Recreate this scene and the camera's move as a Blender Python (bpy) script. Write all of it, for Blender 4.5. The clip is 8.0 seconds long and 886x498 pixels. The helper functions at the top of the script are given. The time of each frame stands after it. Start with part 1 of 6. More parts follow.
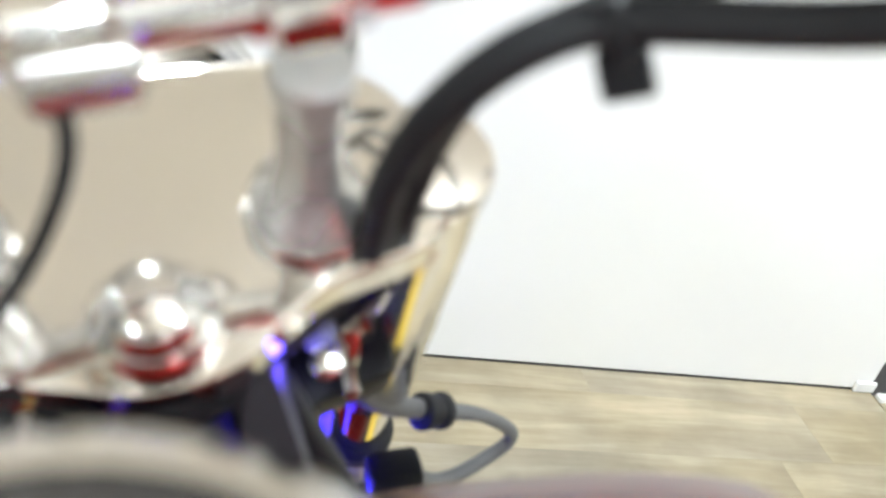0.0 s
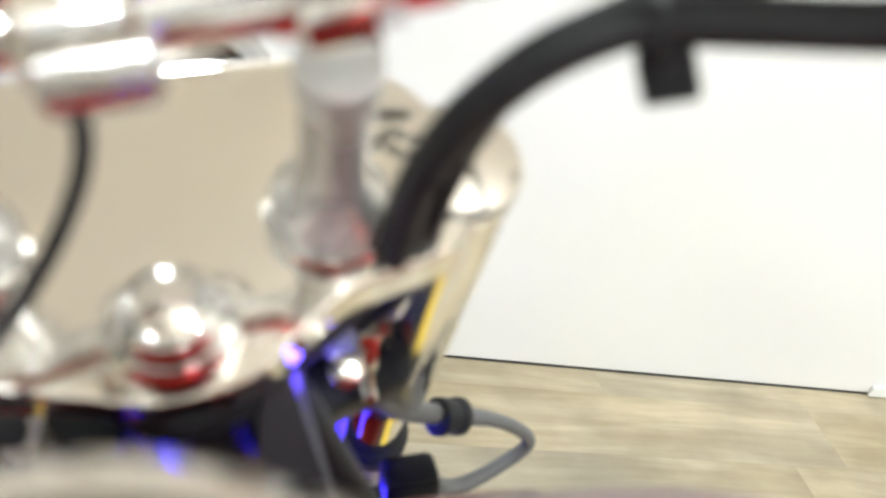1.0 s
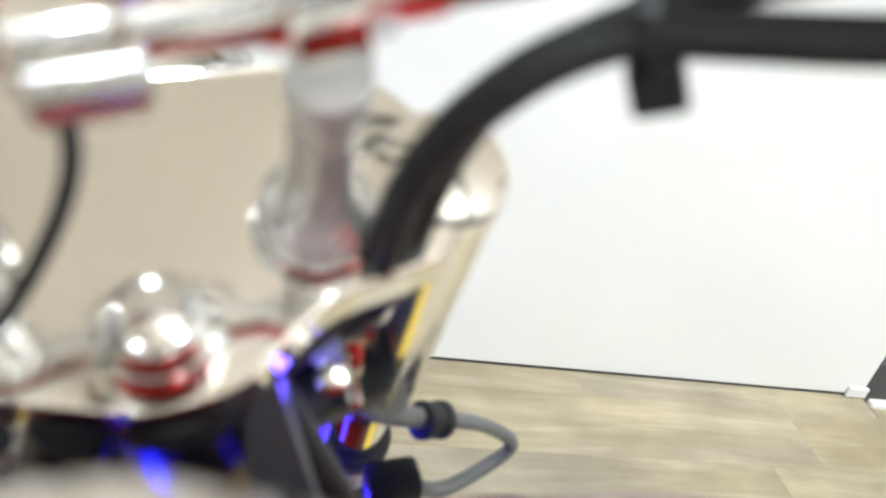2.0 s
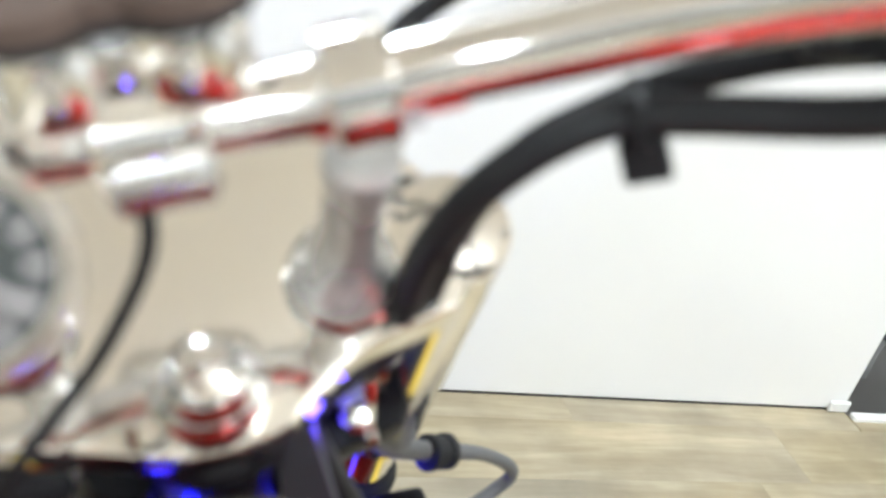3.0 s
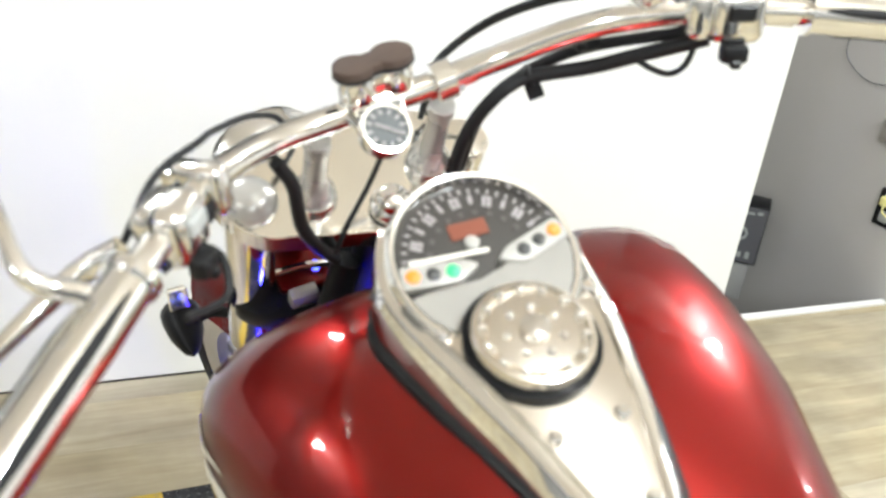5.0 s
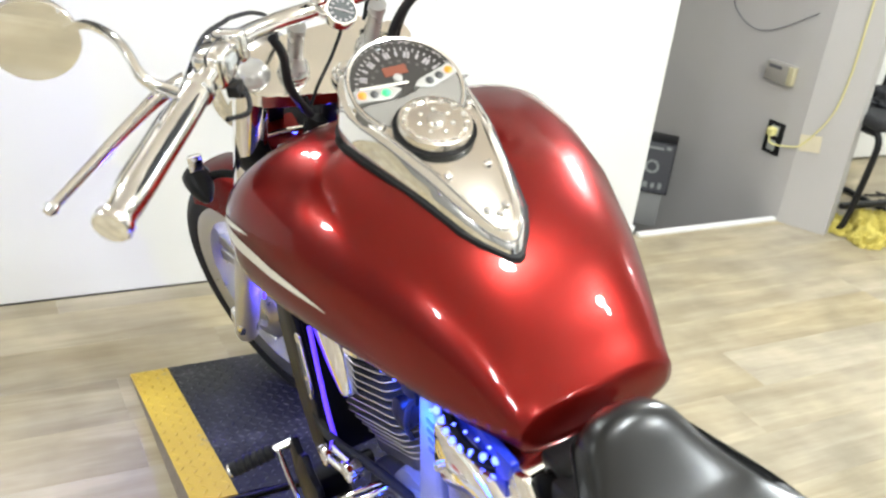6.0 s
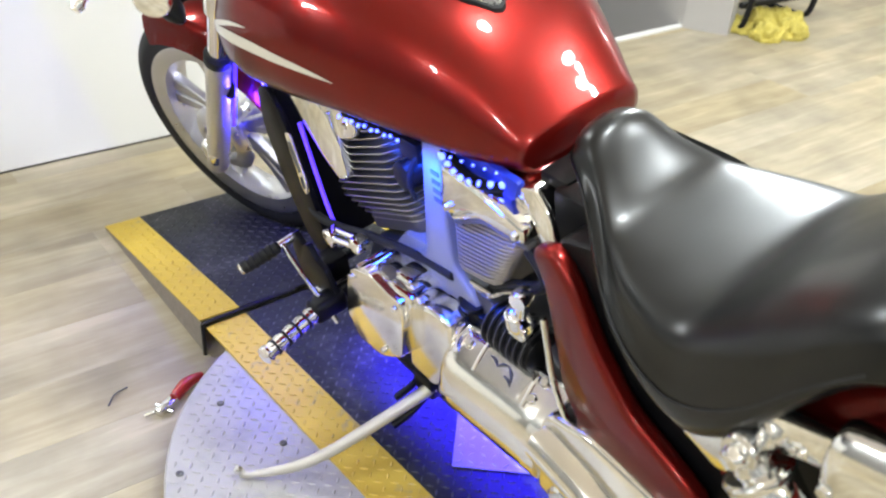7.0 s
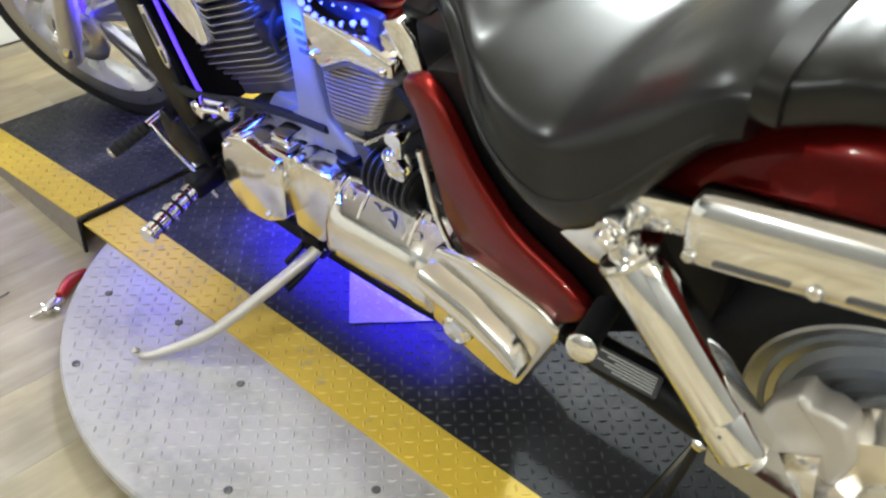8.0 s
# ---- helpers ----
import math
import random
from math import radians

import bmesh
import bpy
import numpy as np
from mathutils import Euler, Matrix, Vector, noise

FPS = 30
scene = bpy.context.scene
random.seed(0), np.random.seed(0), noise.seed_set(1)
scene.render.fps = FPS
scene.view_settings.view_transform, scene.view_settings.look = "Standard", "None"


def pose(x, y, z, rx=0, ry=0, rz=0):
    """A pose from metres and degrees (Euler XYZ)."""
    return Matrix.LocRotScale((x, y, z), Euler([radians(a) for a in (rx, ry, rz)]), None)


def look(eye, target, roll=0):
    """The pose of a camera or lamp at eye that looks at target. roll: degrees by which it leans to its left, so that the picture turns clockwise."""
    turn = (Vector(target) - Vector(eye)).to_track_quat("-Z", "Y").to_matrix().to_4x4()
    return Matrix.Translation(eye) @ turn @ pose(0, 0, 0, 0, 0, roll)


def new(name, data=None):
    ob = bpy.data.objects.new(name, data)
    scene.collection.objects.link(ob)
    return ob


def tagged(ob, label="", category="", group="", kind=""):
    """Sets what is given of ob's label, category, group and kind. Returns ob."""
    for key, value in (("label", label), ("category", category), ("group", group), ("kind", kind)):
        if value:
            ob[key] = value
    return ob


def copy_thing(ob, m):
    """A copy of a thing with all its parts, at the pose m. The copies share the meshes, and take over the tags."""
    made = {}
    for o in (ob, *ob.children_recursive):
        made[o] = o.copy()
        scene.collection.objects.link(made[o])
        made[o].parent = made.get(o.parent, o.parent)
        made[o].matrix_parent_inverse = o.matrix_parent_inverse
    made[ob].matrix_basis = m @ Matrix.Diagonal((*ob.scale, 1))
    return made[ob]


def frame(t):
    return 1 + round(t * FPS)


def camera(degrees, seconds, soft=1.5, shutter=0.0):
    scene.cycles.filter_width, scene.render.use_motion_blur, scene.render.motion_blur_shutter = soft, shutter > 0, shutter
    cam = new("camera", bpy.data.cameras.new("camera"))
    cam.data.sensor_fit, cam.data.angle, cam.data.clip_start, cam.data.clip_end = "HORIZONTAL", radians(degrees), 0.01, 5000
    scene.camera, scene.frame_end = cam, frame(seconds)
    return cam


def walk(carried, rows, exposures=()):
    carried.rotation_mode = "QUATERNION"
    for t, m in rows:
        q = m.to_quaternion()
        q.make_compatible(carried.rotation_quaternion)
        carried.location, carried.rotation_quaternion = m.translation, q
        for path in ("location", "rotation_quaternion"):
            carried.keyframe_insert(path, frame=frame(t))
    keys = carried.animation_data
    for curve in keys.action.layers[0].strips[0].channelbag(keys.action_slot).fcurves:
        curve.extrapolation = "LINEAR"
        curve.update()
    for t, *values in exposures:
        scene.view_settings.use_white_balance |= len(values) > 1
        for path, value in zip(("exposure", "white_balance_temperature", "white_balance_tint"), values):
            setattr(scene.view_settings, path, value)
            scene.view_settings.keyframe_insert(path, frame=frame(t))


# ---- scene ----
cam = camera(50.0, 8.0, 2.2)
cam.data.dof.use_dof, cam.data.dof.focus_distance, cam.data.dof.aperture_fstop = True, 1.7, 5.6
PATH = [
    (0, (-0.591, 0.716, 1.196), (-0.015, 2.345, 0.189), 16.5),
    (0.5, (-0.593, 0.721, 1.194), (-0.028, 2.348, 0.177), 16.6),
    (1, (-0.593, 0.728, 1.191), (-0.038, 2.359, 0.176), 16.7),
    (2.5, (-0.603, 0.73, 1.197), (0.015, 2.349, 0.198), 17.5),
    (3, (-0.621, 0.705, 1.216), (0.009, 2.353, 0.273), 15.7),
    (3.2, (-0.627, 0.681, 1.22), (0.016, 2.324, 0.277), 14.4),
    (3.5, (-0.627, 0.616, 1.228), (0.122, 2.219, 0.295), 14.9),
    (3.7, (-0.631, 0.573, 1.246), (0.143, 2.183, 0.348), 14.8),
    (4, (-0.654, 0.494, 1.257), (0.096, 2.122, 0.369), 13.8),
    (4.2, (-0.681, 0.449, 1.283), (0.023, 2.126, 0.452), 12.5),
    (4.5, (-0.756, 0.377, 1.304), (-0.017, 2.061, 0.518), 9.4),
    (4.7, (-0.829, 0.312, 1.32), (-0.052, 1.951, 0.478), 8.6),
    (5.8, (-1.067, -0.17, 1.375), (-0.173, 1.428, 0.569), 8.6),
    (6, (-1.103, -0.264, 1.364), (-0.207, 1.309, 0.513), 7.1),
    (6.2, (-1.136, -0.323, 1.358), (-0.208, 1.224, 0.495), 6.3),
    (6.5, (-1.201, -0.347, 1.343), (-0.217, 1.131, 0.421), 3.0),
    (6.7, (-1.25, -0.37, 1.333), (-0.25, 1.058, 0.353), 2.2),
    (7, (-1.308, -0.39, 1.292), (-0.297, 0.969, 0.228), 3.1),
    (7.5, (-1.349, -0.419, 1.263), (-0.285, 0.847, 0.138), 3.2),
    (8, (-1.343, -0.45, 1.231), (-0.216, 0.666, 0.014), 1.7),
]
walk(cam, [(t, look(eye, target, roll)) for t, eye, target, roll in PATH],
     [(0.0, -0.14, 6050, 8), (0.5, -0.18, 6100, 8), (1.0, -0.16, 6350, 8), (2.4, -0.19, 6050, 8), (3.2, -0.20, 6080, 8), (4.0, -0.24, 6200, 8),
      (4.7, -0.10, 6300, 8), (5.9, -0.10, 6330, 8), (6.5, -0.06, 6300, 8), (7.5, -0.21, 6420, 7), (8.0, -0.33, 6500, 5)])

# ---------------------------------------------------------------- world and light
world = bpy.data.worlds.new("world")
scene.world = world
world.use_nodes = True
world.node_tree.nodes["Background"].inputs[0].default_value = (0.9, 0.95, 1.0, 1)
world.node_tree.nodes["Background"].inputs[1].default_value = 0.02

CEIL = 2.75
# place of each ceiling lamp, the watts of its disc and of its globe
# the last two are added fill for the left side, not known lamps
LAMPS = [(-1.24, 2.95, 30, 40), (-0.24, 0.02, 30, 40), (0.95, -0.72, 30, 40), (-0.90, -2.9, 30, 40), (0.85, -2.9, 30, 40),
         (-3.05, -2.40, 30, 40), (3.95, 0.60, 6, 24), (1.84, 1.80, 12, 80), (-3.8, 1.9, 30, 36), (-3.8, -1.0, 30, 36)]
for lx, ly, disc_watts, globe_watts in LAMPS:
    lamp = bpy.data.lights.new("downlight_lamp", "AREA")
    lamp.shape, lamp.size, lamp.energy, lamp.color = "DISK", 0.20, disc_watts, (0.935, 0.985, 1.0)
    new("downlight_lamp", lamp).matrix_world = pose(lx, ly, CEIL - 0.035)
    bulb = bpy.data.lights.new("globe_lamp", "POINT")
    bulb.energy, bulb.shadow_soft_size, bulb.color = globe_watts, 0.05, (0.935, 0.985, 1.0)
    new("globe_lamp", bulb).matrix_world = pose(lx, ly, CEIL - 0.22)
# added fill spot that brightens the seat and tank, no such spotlight known
spot = bpy.data.lights.new("seat_fill_spot", "SPOT")
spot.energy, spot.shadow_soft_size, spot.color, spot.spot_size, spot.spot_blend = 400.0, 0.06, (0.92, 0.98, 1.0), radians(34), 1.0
new("seat_fill_spot", spot).matrix_world = look((1.84, 1.80, CEIL - 0.24), (-0.52, 0.12, 0.75))

YAW, LEAN = 3.8, -11.5
BIKE = pose(-0.344, -0.023, 0.08, 0, 0, YAW) @ pose(0, 0, 0, 0, LEAN, 0)
DECK = pose(-0.344, -0.023, 0.0, 0, 0, YAW)


def glow(name, at, energy, size=0.03, color=(0.06, 0.05, 1.0)):
    lamp = bpy.data.lights.new(name, "POINT")
    lamp.energy, lamp.shadow_soft_size, lamp.color = energy, size, color
    new(name, lamp).matrix_world = BIKE @ pose(*at)


# lamps of the blue light strips on the motorcycle
for at, energy in (((-0.150, 0.70, 0.645), 2.0), ((-0.150, 0.61, 0.650), 6.5), ((-0.150, 0.48, 0.650), 1.0)):
    lamp = bpy.data.lights.new("strip_lamp", "SPOT")
    lamp.energy, lamp.shadow_soft_size, lamp.color, lamp.spot_size, lamp.spot_blend = energy, 0.02, (0.006, 0.06, 1.0), radians(130), 0.8
    new("strip_lamp", lamp).matrix_world = BIKE @ look(at, (at[0] + 0.10, at[1], at[2] - 0.12))
glow("strip_lamp", (-0.04, 1.15, 0.61), 2.6, 0.02, (0.02, 0.02, 1.0))
glow("strip_lamp", (-0.045, 1.35, 0.41), 6.5, 0.02, (0.035, 0.022, 1.0))
lamp = bpy.data.lights.new("strip_lamp", "POINT")
lamp.energy, lamp.shadow_soft_size, lamp.color = 0.10, 0.012, (0.10, 0.05, 1.0)
new("strip_lamp", lamp).matrix_world = BIKE @ pose(0.066, 1.055, 0.872)
# strip under the engine, shining down
lamp = bpy.data.lights.new("strip_lamp", "AREA")
lamp.shape, lamp.size, lamp.size_y, lamp.energy, lamp.color = "RECTANGLE", 0.05, 0.48, 8.5, (0.03, 0.012, 1.0)
lamp.spread = radians(140)
new("strip_lamp", lamp).matrix_world = BIKE @ pose(-0.06, 0.70, 0.128) @ pose(0, 0, 0, 0, -LEAN - 14, 0)



# ---------------------------------------------------------------- mesh helpers
def finish(bm, angle=35.0):
    bmesh.ops.recalc_face_normals(bm, faces=bm.faces)
    for f in bm.faces:
        f.smooth = True
    limit = radians(angle)
    for e in bm.edges:
        e.smooth = not (len(e.link_faces) == 2 and e.calc_face_angle(0) > limit)


def mesh_of(name, bm, material, angle=35.0):
    finish(bm, angle)
    me = bpy.data.meshes.new(name)
    bm.to_mesh(me)
    bm.free()
    for m in material if isinstance(material, (list, tuple)) else [material]:
        me.materials.append(m)
    return me


def part(name, bm, material, parent=None, label="", angle=35.0):
    ob = new(name, mesh_of(name, bm, material, angle))
    ob.parent = parent
    if label:
        ob["label"] = label
    return ob


def empty(name, m, label, category, group="", kind=""):
    ob = new(name)
    ob.empty_display_size = 0.05
    ob.matrix_world = m
    return tagged(ob, label, category, group, kind)


def join(*bms):
    out = bms[0]
    for b in bms[1:]:
        me = bpy.data.meshes.new("tmp")
        b.to_mesh(me)
        b.free()
        out.from_mesh(me)
        bpy.data.meshes.remove(me)
    return out


def moved(bm, m):
    bmesh.ops.transform(bm, matrix=m, verts=bm.verts)
    return bm


def box(x0, x1, y0, y1, z0, z1, bevel=0.0, segs=2):
    bm = bmesh.new()
    bmesh.ops.create_cube(bm, size=1.0)
    moved(bm, Matrix.Translation(((x0 + x1) / 2, (y0 + y1) / 2, (z0 + z1) / 2)) @ Matrix.Diagonal((x1 - x0, y1 - y0, z1 - z0, 1)))
    if bevel:
        bmesh.ops.bevel(bm, geom=bm.edges[:], offset=bevel, segments=segs, profile=0.5, affect="EDGES")
    return bm


def rings(loops, closed=True, caps=True):
    """Skin over loops of points of equal count."""
    bm = bmesh.new()
    vs = [[bm.verts.new(p) for p in loop] for loop in loops]
    n = len(vs[0])
    for a, b in zip(vs, vs[1:]):
        for i in range(n if closed else n - 1):
            j = (i + 1) % n
            bm.faces.new((a[i], a[j], b[j], b[i]))
    if caps and closed:
        bm.faces.new(list(reversed(vs[0])))
        bm.faces.new(vs[-1])
    return bm


def smooth_path(points, steps=6):
    """Catmull-Rom through the points."""
    p = [Vector(q) for q in points]
    p = [2 * p[0] - p[1]] + p + [2 * p[-1] - p[-2]]
    out = []
    for i in range(1, len(p) - 2):
        for k in range(steps):
            t = k / steps
            out.append(0.5 * ((2 * p[i]) + (p[i + 1] - p[i - 1]) * t + (2 * p[i - 1] - 5 * p[i] + 4 * p[i + 1] - p[i + 2]) * t * t
                              + (3 * p[i] - p[i - 1] - 3 * p[i + 1] + p[i + 2]) * t ** 3))
    return out + [p[-2]]


def tube(points, radius, n=14, steps=6, smooth=True):
    """A round bar along the points; radius is a number or one for each point."""
    pts = smooth_path(points, steps) if smooth and len(points) > 2 else [Vector(q) for q in points]
    if isinstance(radius, (int, float)):
        rad = [radius] * len(pts)
    else:
        rad = np.interp(np.linspace(0, 1, len(pts)), np.linspace(0, 1, len(radius)), radius).tolist()
    loops, up = [], None
    for i, p in enumerate(pts):
        d = (pts[min(i + 1, len(pts) - 1)] - pts[max(i - 1, 0)]).normalized()
        if up is None:
            up = Vector((0, 0, 1)) if abs(d.z) < 0.9 else Vector((1, 0, 0))
        a = d.cross(up).normalized()
        up = a.cross(d).normalized()
        loops.append([p + rad[i] * (math.cos(t) * a + math.sin(t) * up) for t in np.linspace(0, 2 * math.pi, n, endpoint=False)])
    return rings(loops)


def lathe(profile, at=(0, 0, 0), axis=(0, 0, 1), n=32, hollow=False):
    """A turned shape: profile of (radius, along), about axis through at."""
    q = Vector(axis).normalized().to_track_quat("Z", "Y").to_matrix().to_4x4()
    m = Matrix.Translation(at) @ q
    loops = [[m @ Vector((max(r, 1e-4) * math.cos(t), max(r, 1e-4) * math.sin(t), h)) for t in np.linspace(0, 2 * math.pi, n, endpoint=False)] for r, h in profile]
    return rings(loops, caps=not hollow)


def rod(a, b, r, n=16, bevel=0.0):
    a, b = Vector(a), Vector(b)
    d = (b - a).length
    k = min(bevel or r * 0.15, d / 3)
    return lathe([(r - k, 0), (r, k), (r, d - k), (r - k, d)], a, b - a, n)


def plate(outline, thick, m=Matrix(), bevel=0.0, segs=2):
    """A flat outline in x, y, extruded by thick in z, set by m."""
    bm = bmesh.new()
    f = bm.faces.new([bm.verts.new((x, y, 0)) for x, y in outline])
    r = bmesh.ops.extrude_face_region(bm, geom=[f])
    bmesh.ops.translate(bm, vec=(0, 0, thick), verts=[v for v in r["geom"] if isinstance(v, bmesh.types.BMVert)])
    if bevel:
        edges = [e for e in bm.edges if e.calc_face_angle(0) > 0.5 and abs(e.verts[0].co.z - e.verts[1].co.z) < 1e-5]
        bmesh.ops.recalc_face_normals(bm, faces=bm.faces)
        bmesh.ops.bevel(bm, geom=edges, offset=bevel, segments=segs, profile=0.5, affect="EDGES")
    return moved(bm, m)


def rounded(points, r, n=5):
    """Corners of an outline rounded off."""
    out, k = [], len(points)
    for i in range(k):
        p, a, b = Vector(points[i]), Vector(points[i - 1]), Vector(points[(i + 1) % k])
        u, v = a - p, b - p
        c = min(r, u.length * 0.45, v.length * 0.45)
        s, e = p + u.normalized() * c, p + v.normalized() * c
        for t in np.linspace(0, 1, n):
            out.append(tuple((1 - t) ** 2 * s + 2 * t * (1 - t) * p + t * t * e))
    return out


# a plate drawn as seen from the machine's left: outline in (y, z), outer face at x, growing inwards
def side_plate(outline, x, thick, bevel=0.0, segs=2):
    m = Matrix(((0, 0, 1, x), (1, 0, 0, 0), (0, 1, 0, 0), (0, 0, 0, 1)))
    return plate(outline, thick, m, bevel, segs)


def ring_profile(cx, cz, w, top, bottom, e_top, e_bot, y, n=40):
    """A rounded section: half-width w about cx, from bottom to top, widest at cz."""
    out = []
    for t in np.linspace(0, 2 * math.pi, n, endpoint=False):
        c, s = math.cos(t), math.sin(t)
        e, h = (e_top, top - cz) if s >= 0 else (e_bot, cz - bottom)
        out.append((cx + w * math.copysign(abs(c) ** (2 / e), c), y, cz + h * math.copysign(abs(s) ** (2 / e), s)))
    return out


def fade(y, ys, vs):
    """Smooth interpolation of a table."""
    p = np.interp(y, ys, vs)
    q = np.mean([np.interp(min(max(y + d, ys[0]), ys[-1]), ys, vs) for d in (-0.02, -0.01, 0.01, 0.02)])
    return float(0.5 * p + 0.5 * q)

# ---------------------------------------------------------------- materials
def material(name, color, rough=0.5, metal=0.0, coat=0.0, vary=0.0, scale=8.0, bump=0.0, bump_scale=60.0, rough_vary=0.0, stretch=(1, 1, 1), flake=0.0, emit=None, strength=0.0, spec=0.5):
    """A principled surface with variation of colour, gloss and relief at two scales."""
    m = bpy.data.materials.new(name)
    m.use_nodes = True
    nt = m.node_tree
    b = nt.nodes["Principled BSDF"]
    b.inputs["Base Color"].default_value = (*color, 1)
    b.inputs["Roughness"].default_value = rough
    b.inputs["Metallic"].default_value = metal
    b.inputs["Coat Weight"].default_value = coat
    b.inputs["Coat Roughness"].default_value = 0.03
    b.inputs["Specular IOR Level"].default_value = spec
    if emit:
        b.inputs["Emission Color"].default_value = (*emit, 1)
        b.inputs["Emission Strength"].default_value = strength
    if vary or bump or rough_vary:
        tc = nt.nodes.new("ShaderNodeTexCoord")
        mp = nt.nodes.new("ShaderNodeMapping")
        mp.inputs["Scale"].default_value = stretch
        nt.links.new(tc.outputs["Object"], mp.inputs[0])
        big = nt.nodes.new("ShaderNodeTexNoise")
        big.inputs["Scale"].default_value, big.inputs["Detail"].default_value = scale, 6
        nt.links.new(mp.outputs[0], big.inputs["Vector"])
        if vary:
            ramp = nt.nodes.new("ShaderNodeMix")
            ramp.data_type = "RGBA"
            ramp.inputs[6].default_value = (*[c * (1 - vary) for c in color], 1)
            ramp.inputs[7].default_value = (*[min(1, c * (1 + vary)) for c in color], 1)
            nt.links.new(big.outputs["Fac"], ramp.inputs[0])
            nt.links.new(ramp.outputs[2], b.inputs["Base Color"])
        if rough_vary:
            rr = nt.nodes.new("ShaderNodeMapRange")
            rr.inputs["To Min"].default_value, rr.inputs["To Max"].default_value = max(0.0, rough - rough_vary), min(1.0, rough + rough_vary)
            rr.inputs["From Min"].default_value, rr.inputs["From Max"].default_value = 0.3, 0.7
            nt.links.new(big.outputs["Fac"], rr.inputs[0])
            nt.links.new(rr.outputs[0], b.inputs["Roughness"])
        if bump:
            fine = nt.nodes.new("ShaderNodeTexNoise")
            fine.inputs["Scale"].default_value, fine.inputs["Detail"].default_value = bump_scale, 4
            nt.links.new(mp.outputs[0], fine.inputs["Vector"])
            bp = nt.nodes.new("ShaderNodeBump")
            bp.inputs["Strength"].default_value, bp.inputs["Distance"].default_value = bump, 0.002
            nt.links.new(fine.outputs["Fac"], bp.inputs["Height"])
            nt.links.new(bp.outputs[0], b.inputs["Normal"])
    return m


CHROME = material("chrome", (0.93, 0.92, 0.90), 0.05, 1.0, rough_vary=0.03, scale=14)
SATIN = material("satin_chrome", (0.95, 0.925, 0.87), 0.11, 1.0, vary=0.03, scale=20, rough_vary=0.03)
POLISHED = material("polished_alloy", (0.90, 0.865, 0.81), 0.15, 1.0, vary=0.03, scale=12, rough_vary=0.04)
CHROME_WORN = material("worn_chrome", (0.78, 0.77, 0.75), 0.16, 1.0, vary=0.06, scale=30, rough_vary=0.08, bump=0.08, bump_scale=160)
ALU = material("cast_aluminium", (0.62, 0.62, 0.63), 0.36, 1.0, vary=0.12, scale=24, rough_vary=0.1, bump=0.25, bump_scale=220)
ALU_DARK = material("engine_grey", (0.13, 0.13, 0.135), 0.42, 0.8, vary=0.2, scale=20, bump=0.2, bump_scale=200)
RED = material("candy_red_paint", (0.185, 0.009, 0.007), 0.31, 0.75, coat=0.75, vary=0.08, scale=3)
RED.node_tree.nodes["Principled BSDF"].inputs["Specular Tint"].default_value = (0.15, 0.01, 0.01, 1)
RED.node_tree.nodes["Principled BSDF"].inputs["Coat IOR"].default_value = 1.42
CONSOLE_TOP = material("satin_console_top", (0.80, 0.755, 0.69), 0.16, 1.0, vary=0.03, scale=16, rough_vary=0.03)
DULL = material("dull_grey_metal", (0.20, 0.186, 0.166), 0.45, 0.2, vary=0.05, scale=20, spec=0.3)
RISER = material("polished_riser", (0.54, 0.53, 0.51), 0.27, 0.6, vary=0.06, scale=18, rough_vary=0.06)
VEE = material("grey_cast_cover", (0.27, 0.285, 0.31), 0.4, 0.3, vary=0.1, scale=18)
CAST = material("pale_cast_metal", (0.55, 0.52, 0.47), 0.38, 0.45, vary=0.08, scale=18)
BLACK = material("black_paint", (0.005, 0.005, 0.006), 0.42, 0.0, coat=0.03, vary=0.3, scale=20, spec=0.15)
RUBBER = material("black_rubber", (0.014, 0.014, 0.015), 0.62, spec=0.25, vary=0.35, scale=18, bump=0.3, bump_scale=150)
HOSE_GREY = material("grey_braided_hose", (0.10, 0.10, 0.10), 0.5, vary=0.2, scale=40, bump=0.3, bump_scale=400)
HOSE = material("grey_black_hose", (0.016, 0.016, 0.017), 0.5, spec=0.2, vary=0.25, scale=30, bump=0.2, bump_scale=300)
PLASTIC = material("black_plastic", (0.010, 0.010, 0.011), 0.4, spec=0.25, vary=0.25, scale=25)
VINYL = material("seat_vinyl", (0.005, 0.005, 0.005), 0.33, coat=0.2, vary=0.25, scale=12, rough_vary=0.04, spec=0.34, bump=0.06, bump_scale=260)
VINYL.node_tree.nodes["Principled BSDF"].inputs["Coat Roughness"].default_value = 0.2
BROWN = material("brown_rubber", (0.078, 0.054, 0.043), 0.65, spec=0.2, vary=0.15, scale=30, bump=0.2, bump_scale=250)
TYRE = material("tyre_rubber", (0.014, 0.014, 0.015), 0.6, vary=0.3, scale=10, bump=0.3, bump_scale=120, spec=0.25)
DIAL = material("dial_face", (0.028, 0.0245, 0.0215), 0.5, spec=0.15, coat=1.0, vary=0.1, scale=20)
CLOCK_FACE = material("clock_face", (0.035, 0.04, 0.038), 0.4, spec=0.3, vary=0.2, scale=60)
DIAL.node_tree.nodes["Principled BSDF"].inputs["Coat IOR"].default_value = 1.5
DIAL_MARK = material("dial_marking", (0.34, 0.31, 0.31), 0.6, spec=0.1)
DIAL_DIM = material("dim_dial_marking", (0.085, 0.075, 0.072), 0.6, spec=0.1)
LCD = material("orange_display", (0.20, 0.065, 0.04), 0.5, spec=0.1, vary=0.1, scale=60)
WHITE_PLASTIC = material("off_white_panel", (0.36, 0.345, 0.315), 0.4, vary=0.04, scale=20)
